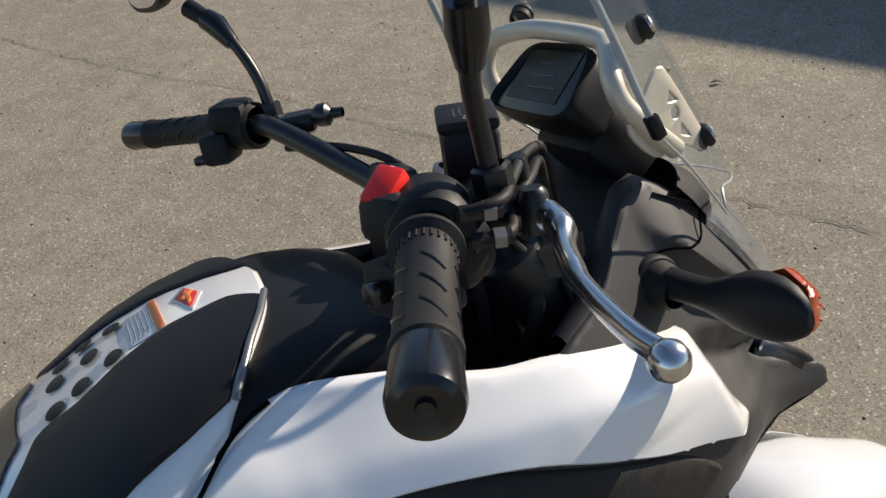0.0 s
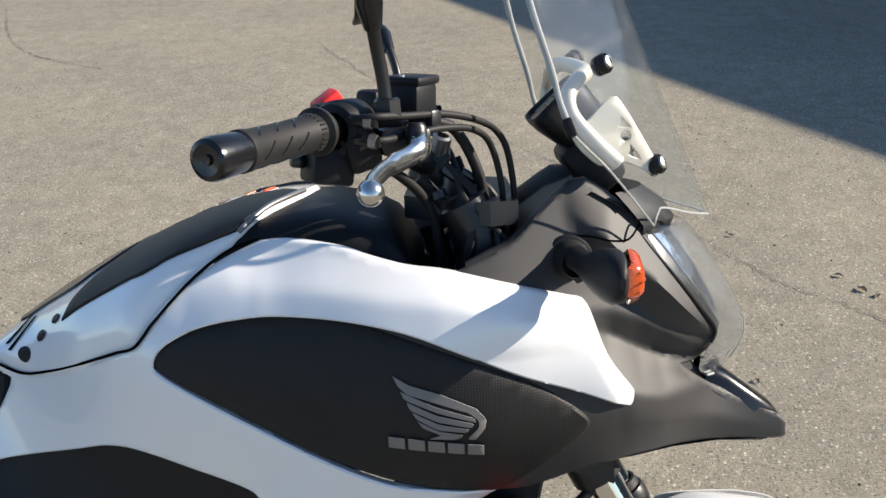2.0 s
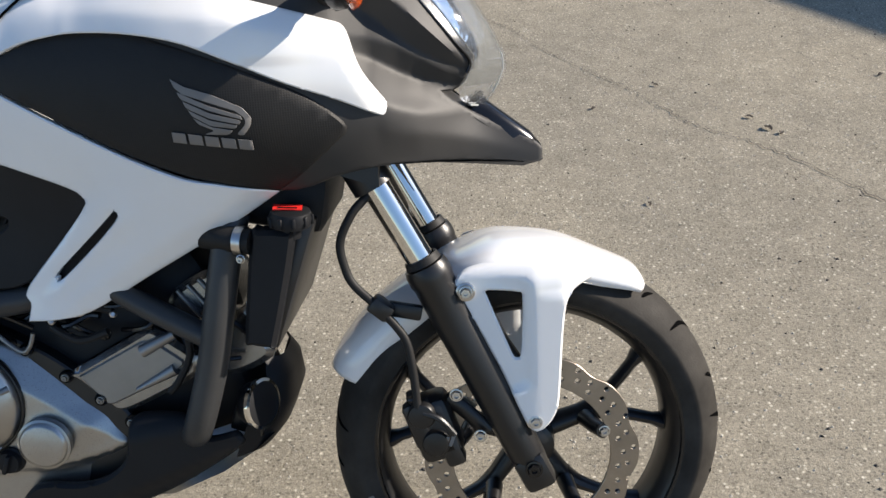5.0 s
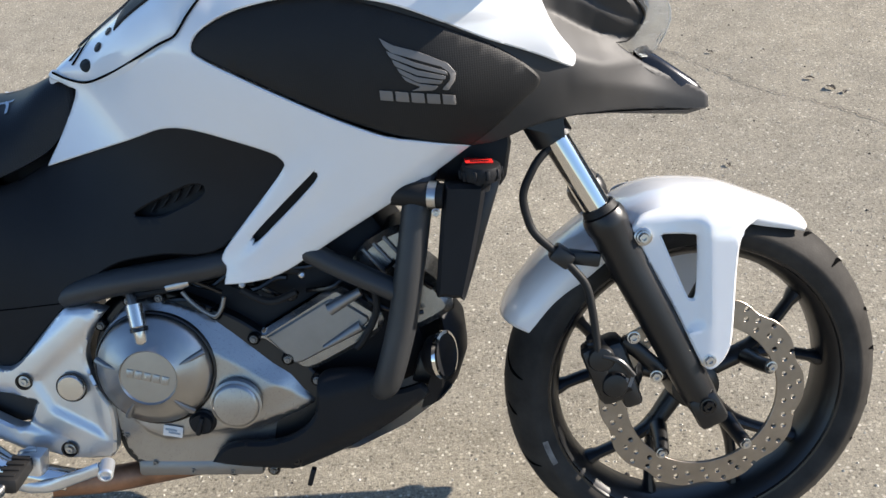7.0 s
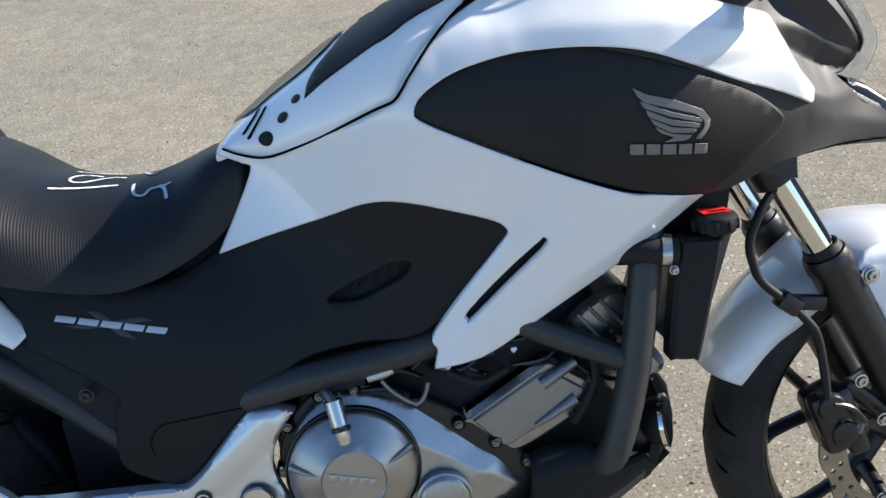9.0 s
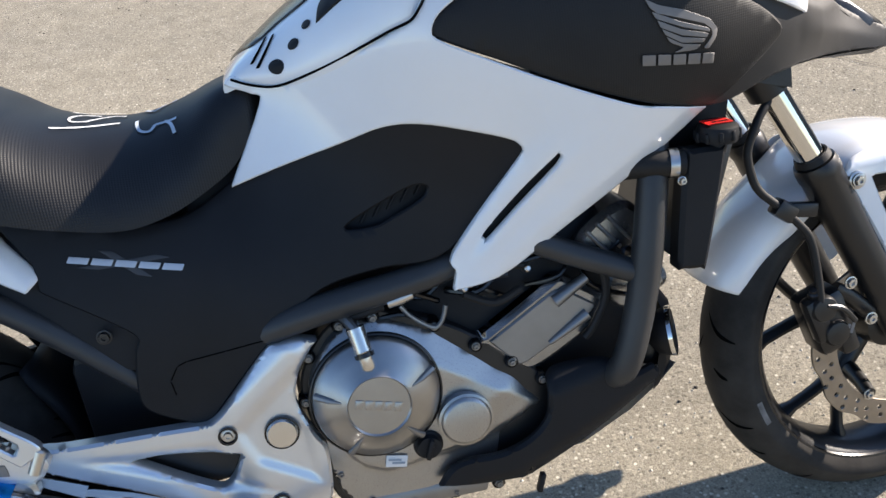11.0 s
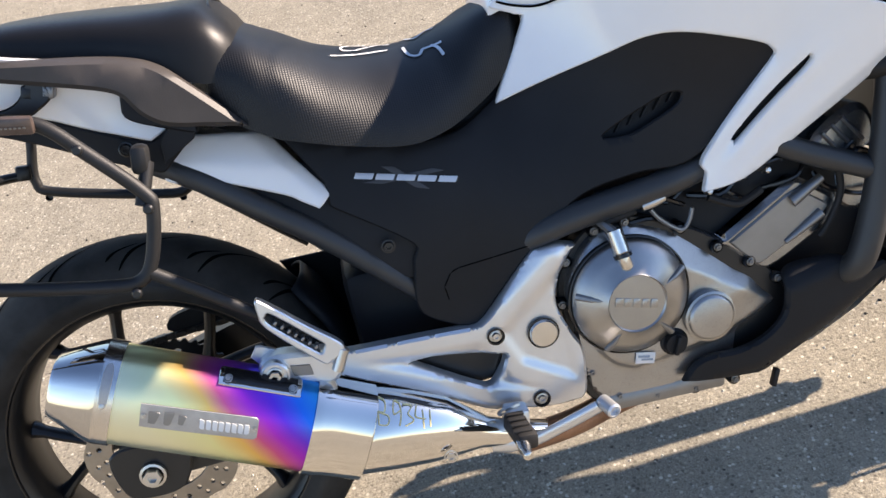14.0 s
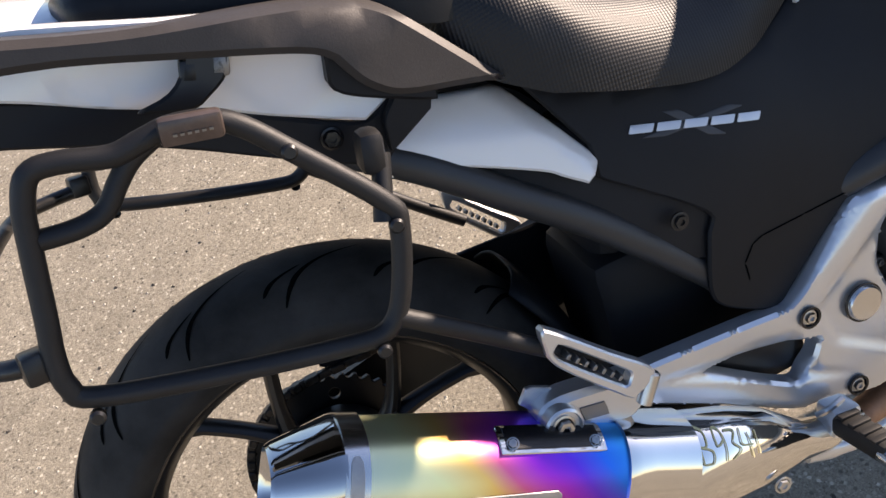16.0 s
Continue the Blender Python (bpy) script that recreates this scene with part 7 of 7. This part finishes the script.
for sign in (-1, 1):
    bk = sheet(spline(BRK, 4, sharp=(2,)), lambda u, v, d, sign=sign: Vector((u, sign * (.108 - d - .30 * (u - 1.33)) - (0 if sign < 0 else .03), v)), .004, edge=.001, grid=.02, holes=[[Vector(p) for p in TRI1], [Vector(p) for p in TRI2], [Vector(p) for p in circle(1.362, 1.108, .006, 14)]], closed_back=True)
    part("screen_bracket", bk, cream_alloy, bike, "pale alloy screen bracket with cut-outs")


def screen_point(y, z, d):
    bow = (y * y + .0005) ** .6 - .0005 ** .6
    return Vector((1.478 - (z - 1.008) * .416 - 1.4 * bow - d, y - .009, z))


SCR = [(0, 1.0075), (-.050, 1.017), (-.086, 1.029), (-.096, 1.026), (-.108, 1.013), (-.130, 1.073), (-.149, 1.108), (-.155, 1.13), (-.149, 1.18), (-.142, 1.25), (-.125, 1.34), (-.07, 1.385), (0, 1.395)]
full = SCR + [(-y, z) for y, z in reversed(SCR[1:-1])]
screen = part("windscreen", sheet(spline(full, 4, sharp=(0, 4, 20)), screen_point, .004, edge=.0008, grid=.02, step=.008, closed_back=True), clear_screen, bike, "clear touring windscreen")
screen.visible_shadow = False
rim = spline([(y, z, 0) for y, z in full], 4, sharp=(0, 4, 20))
part("screen_rim", sweep([screen_point(p.x, p.y, .002) for p in rim] + [screen_point(rim[0].x, rim[0].y, .002)], .0013, 6, cap=False), screen_edge, screen, "bright cut edge of the screen")
for side in (-1, 1):
    seal = [(-.155, 1.128), (-.154, 1.15), (-.149, 1.18), (-.142, 1.25), (-.125, 1.34)]
    part("edge_trim", sweep(spline([screen_point(-side * y, z, -.001) for y, z in seal], 5, closed=False), .0027, 8), screen_edge, screen, "pale edge trim")
    part("trim_end", block(screen_point(side * .155, 1.122, 0), (.010, .010, .020), (0, -20, 0), .002), black_plastic, screen)
for y, z in ((-.092, 1.1835), (-.0757, 1.075), (.0926, 1.194), (.0757, 1.085)):
    c = screen_point(y, z, 0)
    nrm = Vector((.80, 7.0 * y, .42)).normalized()
    sc = part("screen_bolt", turned([(-.010, .0085), (-.008, .0105), (-.003, .0108), (-.002, .0098), (.0, .0098), (.001, .0112), (.004, .0112), (.007, .0092)], c, nrm, 24), rubber, screen, "rubber-washered screen bolt")
    part("bolt_head", turned([(.005, .0080), (.009, .0068), (.010, .003), (.008, .0026), (.008, 0)], c, nrm, 18), steel, sc)

# -- headlight
LAMP = [(1.004, .087, 1.380, 1.447), (.985, .0875, 1.395, 1.463), (.95, .0855, 1.424, 1.487), (.915, .078, 1.451, 1.507), (.885, .064, 1.474, 1.521), (.868, .062, 1.470, 1.522), (.850, .064, 1.456, 1.515), (.832, .055, 1.457, 1.503), (.817, .032, 1.474, 1.490)]


def lamp_rows(back, squeeze=1.0):
    out = []
    for z, hw, xe, xc in LAMP:
        row = []
        for k in range(21):
            t = -1 + 2 * k / 20
            row.append(Vector((xe + (xc - xe) * (1 - t * t) - back, mid(1.43) + hw * squeeze * t, z)))
        out.append(row)
    return out


lens = part("headlight_lens", loft(lamp_rows(0.0), ring=False), clear_lens, bike, "clear headlight lens")
lens.visible_shadow = False
lm = lens.modifiers.new("thickness", "SOLIDIFY")
lm.thickness = 0.003
lamp_silver = surface("lamp_silver", (0.86, 0.88, 0.92), 0.09, metal=1.0, spread=0.02, fine=38, bump=0.35, fine_dist=0.006, rough_spread=0.03)
BOWL = ((1.0, .087, 1.382, 1.449, .030), (.985, .0875, 1.395, 1.463, .034), (.95, .0855, 1.424, 1.487, .036), (.915, .078, 1.451, 1.507, .040), (.890, .066, 1.470, 1.518, .048), (.872, .060, 1.470, 1.512, .052))


def bowl_row(z, hw, xe, xc, d, ts):
    """A row behind the lens; its flank turns upwards a little towards the middle."""
    return [Vector((xe + (xc - xe) * (1 - t * t) - .003 - .60 * d * (1 - abs(t)) * (1.6 - .6 * abs(t)), mid(1.43) + hw * .975 * t, z)) for t in ts]


part("headlight_bowl", loft([bowl_row(*r, np.linspace(-.86, .86, 25)) for r in BOWL], ring=False), lamp_silver, bike, "chromed reflector behind the lens")
for sd in (-1, 1):
    part("lamp_surround", loft([bowl_row(*r, [sd * t for t in (1.0, .97, .93, .86)]) for r in BOWL], ring=False), black_gloss, bike, "glossy black surround inside the lens")
    part("reflector_step", sweep([bowl_row(*r, [sd * .86])[0] + Vector((.001, 0, 0)) for r in BOWL], .0012, 8), chrome, bike)
part("surround_top", sweep([p + Vector((.001, 0, .002)) for p in bowl_row(*BOWL[0], np.linspace(-.97, .97, 21))], .0035, 8), black_gloss, bike)
for y, z, r in ((-.045, .945, .034), (.045, .945, .034), (0, .902, .022)):
    x0 = 1.428 if z > .91 else 1.440
    part("reflector", turned([(.0, r), (-.012, r * .8), (-.022, r * .45), (-.026, 0)], (x0, mid(1.43) + y, z), (1, 0, .25), 28), lamp_silver, bike)


def lens_at(z, t, back=0.0):
    """A point of the lens, by height and by its share of the half-width."""
    heights = [r[0] for r in reversed(LAMP)]
    hw, xe, xc = (float(np.interp(z, heights, [r[k] for r in reversed(LAMP)])) for k in (1, 2, 3))
    return Vector((xe + (xc - xe) * (1 - t * t) - back, mid(1.43) + hw * t, z))


part("lens_crease", sweep([lens_at(z, -.34) for z in np.linspace(.892, .836, 13)], .0010, 8), screen_edge, lens)
part("lens_edge", sweep([lens_at(.8175 + .004 * t * t, t) for t in np.linspace(-1, 1, 17)], .0013, 8), screen_edge, lens)
part("lamp_foot", loft([[lens_at(z, t, .004) for t in np.linspace(-.98, -.30, 7)] for z in (.850, .842, .834, .826, .820)], ring=False), lamp_silver, bike, "chromed foot of the reflector")
for sd in (-1, 1):
    part("lens_bezel", sweep(spline([Vector((xe - .004, mid(1.43) + sd * hw * .995, z)) for z, hw, xe, xc in LAMP[:6]], 5, closed=False), .0020, 8), black_gloss, lens, "black bezel along the lens")
brow = []
for z, w, xe, xc in ((1.048, .096, 1.350, 1.395), (1.030, .094, 1.366, 1.420), (1.010, .089, 1.382, 1.434), (1.000, .088, 1.382, 1.430)):
    brow.append([Vector((xe + (xc - xe) * (1 - t * t), mid(1.43) + w * t, z)) for t in np.linspace(-1, 1, 17)])
part("lamp_brow", loft(brow, ring=False), black_plastic, bike, "dark brow over the headlight")

# -- beak top, inner dash
secs = []
for x, z in ((1.40, .850), (1.428, .842), (1.467, .813), (1.504, .787), (1.541, .768), (1.560, .757)):
    w = max(.012, half_width(x, z) - .0075 + cowl_crease(x, z - .003) - .004 * max(0, (x - 1.50) / .06))
    secs.append([Vector((x, mid(x) + (w + mid(x)) * t, z - .003 + .010 * (1 - t * t) ** 2)) for t in np.linspace(-1, 1, 15)])
part("beak_top", loft(secs, ring=False), grey_plastic, bike, "dark grey top of the beak")
secs = []
for x, z, w in ((1.470, .832, .026), (1.495, .820, .028), (1.527, .796, .025), (1.552, .777, .020), (1.5625, .764, .015), (1.564, .752, .012)):
    secs.append([Vector((x, mid(x) + dy * w, z + dz)) for dy, dz in ((-1.15, -.026), (-1.05, -.010), (-.9, -.003), (-.6, 0), (0, .0015), (.6, 0), (.9, -.003), (1.05, -.010), (1.15, -.026))])
part("beak_tongue", loft(secs, ring=False), black_gloss, bike, "glossy black tongue on the beak")
secs = []
for x, z in ((1.36, .758), (1.42, .752), (1.48, .744), (1.54, .738), (1.565, .744)):
    w = max(.012, half_width(x, z) - .006)
    secs.append([Vector((x, mid(x) + (w + mid(x)) * t, z - .01 * (1 - t * t))) for t in np.linspace(-1, 1, 11)])
part("beak_floor", loft(secs, ring=False), black_plastic, bike, "underside of the beak")
secs = []
for x, z, w in ((1.21, .975, .150), (1.25, 1.0, .135), (1.29, 1.035, .115), (1.325, 1.050, .105), (1.36, 1.03, .100)):
    secs.append([Vector((x, mid(x) + w * t, z + .004 * (1 - t * t))) for t in np.linspace(-1, 1, 11)])
part("dash_panel", loft(secs, ring=False), black_plastic, bike, "black inner dash under the instruments")
part("pod_stalk", block((1.335, -.01, 1.075), (.05, .10, .07), (0, -40, 0), .012), black_plastic, bike)


# -- turn signals
def signal(sign):
    def at(x, y, z):
        return Vector((x, y if sign < 0 else 2 * mid(x) - y, z))

    def section(y, front, rear, h, z=.985, n=28):
        """A rounded section across the arm, blunt in front."""
        ring = []
        for j in range(n):
            a = 2 * math.pi * j / n
            c, sn = math.cos(a), math.sin(a)
            half = (front - rear) / 2
            ring.append(at((front + rear) / 2 + half * math.copysign(abs(c) ** (.55 if c > 0 else 1.0), c), y, z + h * math.copysign(abs(sn) ** .85, sn)))
        return ring

    rows = [section(*r) for r in ((-.145, 1.312, 1.286, .0125, .988), (-.168, 1.316, 1.292, .0115, .987), (-.186, 1.322, 1.297, .0125, .985), (-.200, 1.332, 1.299, .018),
                                  (-.213, 1.338, 1.301, .0240), (-.226, 1.340, 1.304, .0262), (-.241, 1.340, 1.309, .0255), (-.254, 1.338, 1.315, .0215), (-.264, 1.335, 1.320, .0150), (-.270, 1.331, 1.324, .007))]
    body = part("turn_signal", loft(rows), black_plastic, bike, "black turn signal with an amber lens")
    lens_rows = []
    for k, bulge in ((1.0, 0), (.99, .003), (.90, .008), (.72, .0118), (.45, .0138), (.18, .0147), (.03, .0149)):
        ring = []
        for j in range(36):
            a = 2 * math.pi * j / 36
            r = k * .93 / max(.88, math.cos((a + math.pi / 6) % (math.pi / 3) - math.pi / 6))
            ring.append(at(1.3385 + bulge - .05 * max(0, abs(r * math.cos(a)) - .6) ** 2, -.236 + .0305 * r * math.cos(a), .985 + .0255 * r * math.sin(a)))
        lens_rows.append(ring)
    part("signal_lens", loft(lens_rows), amber, body, "ribbed amber lens")
    for k in range(5):
        z = .967 + k * .009
        w = .030 * math.sqrt(max(0, 1 - ((z - .985) / .0265) ** 2))
        part("lens_rib", sweep([at(1.3385 + .0149 * max(0, 1 - (t * .9) ** 2 - ((z - .985) / .0265) ** 2) ** .6 + .0006, -.236 + w * t, z) for t in np.linspace(-.92, .92, 11)], .0008, 6), amber, body)
    part("stalk_boot", turned([(-.014, .028), (-.006, .028), (-.003, .026), (-.002, .022), (-.001, .017)], at(1.296, -.140, .981), (.12, sign, 0), 28), black_plastic, body)
    part("stalk_gaiter", turned([(-.004, .022), (.004, .020), (.010, .017), (.018, .015)], at(1.298, -.139, .983), (.18, sign, -.02), 24), rubber, body)


signal(-1)
signal(1)

# -- model emblem on the side cover, as plain slanted bars
for k in range(5):
    x0, z0 = .377 + k * .0275, .7035 - k * .0081
    decal("emblem_bar", [Vector(p) for p in ((x0 + .0045, z0), (x0 + .0285, z0 - .0071), (x0 + .0235, z0 - .0142), (x0 - .0005, z0 - .0071))], 0, emblem_silver, right_cover, skin(-.0065), step=.002)
decal("emblem_stroke", [Vector(p) for p in ((.387, .688), (.412, .680), (.500, .676), (.484, .683))], 0, emblem_dim, right_cover, skin(-.0074))
decal("emblem_stroke", [Vector(p) for p in ((.417, .703), (.434, .698), (.474, .657), (.455, .664))], 0, emblem_dim, right_cover, skin(-.0076))

line = [Vector(p) for p in ((.598, .542), (.537, .539), (.486, .538), (.473, .534), (.460, .516), (.462, .494))]
for a, b in zip(line, line[1:]):
    n = Vector((-(b - a).y, (b - a).x)).normalized() * .0008
    decal("cover_line", [a - n, b - n, b + n, a + n], 0, groove_black, right_cover, skin(-.0070))
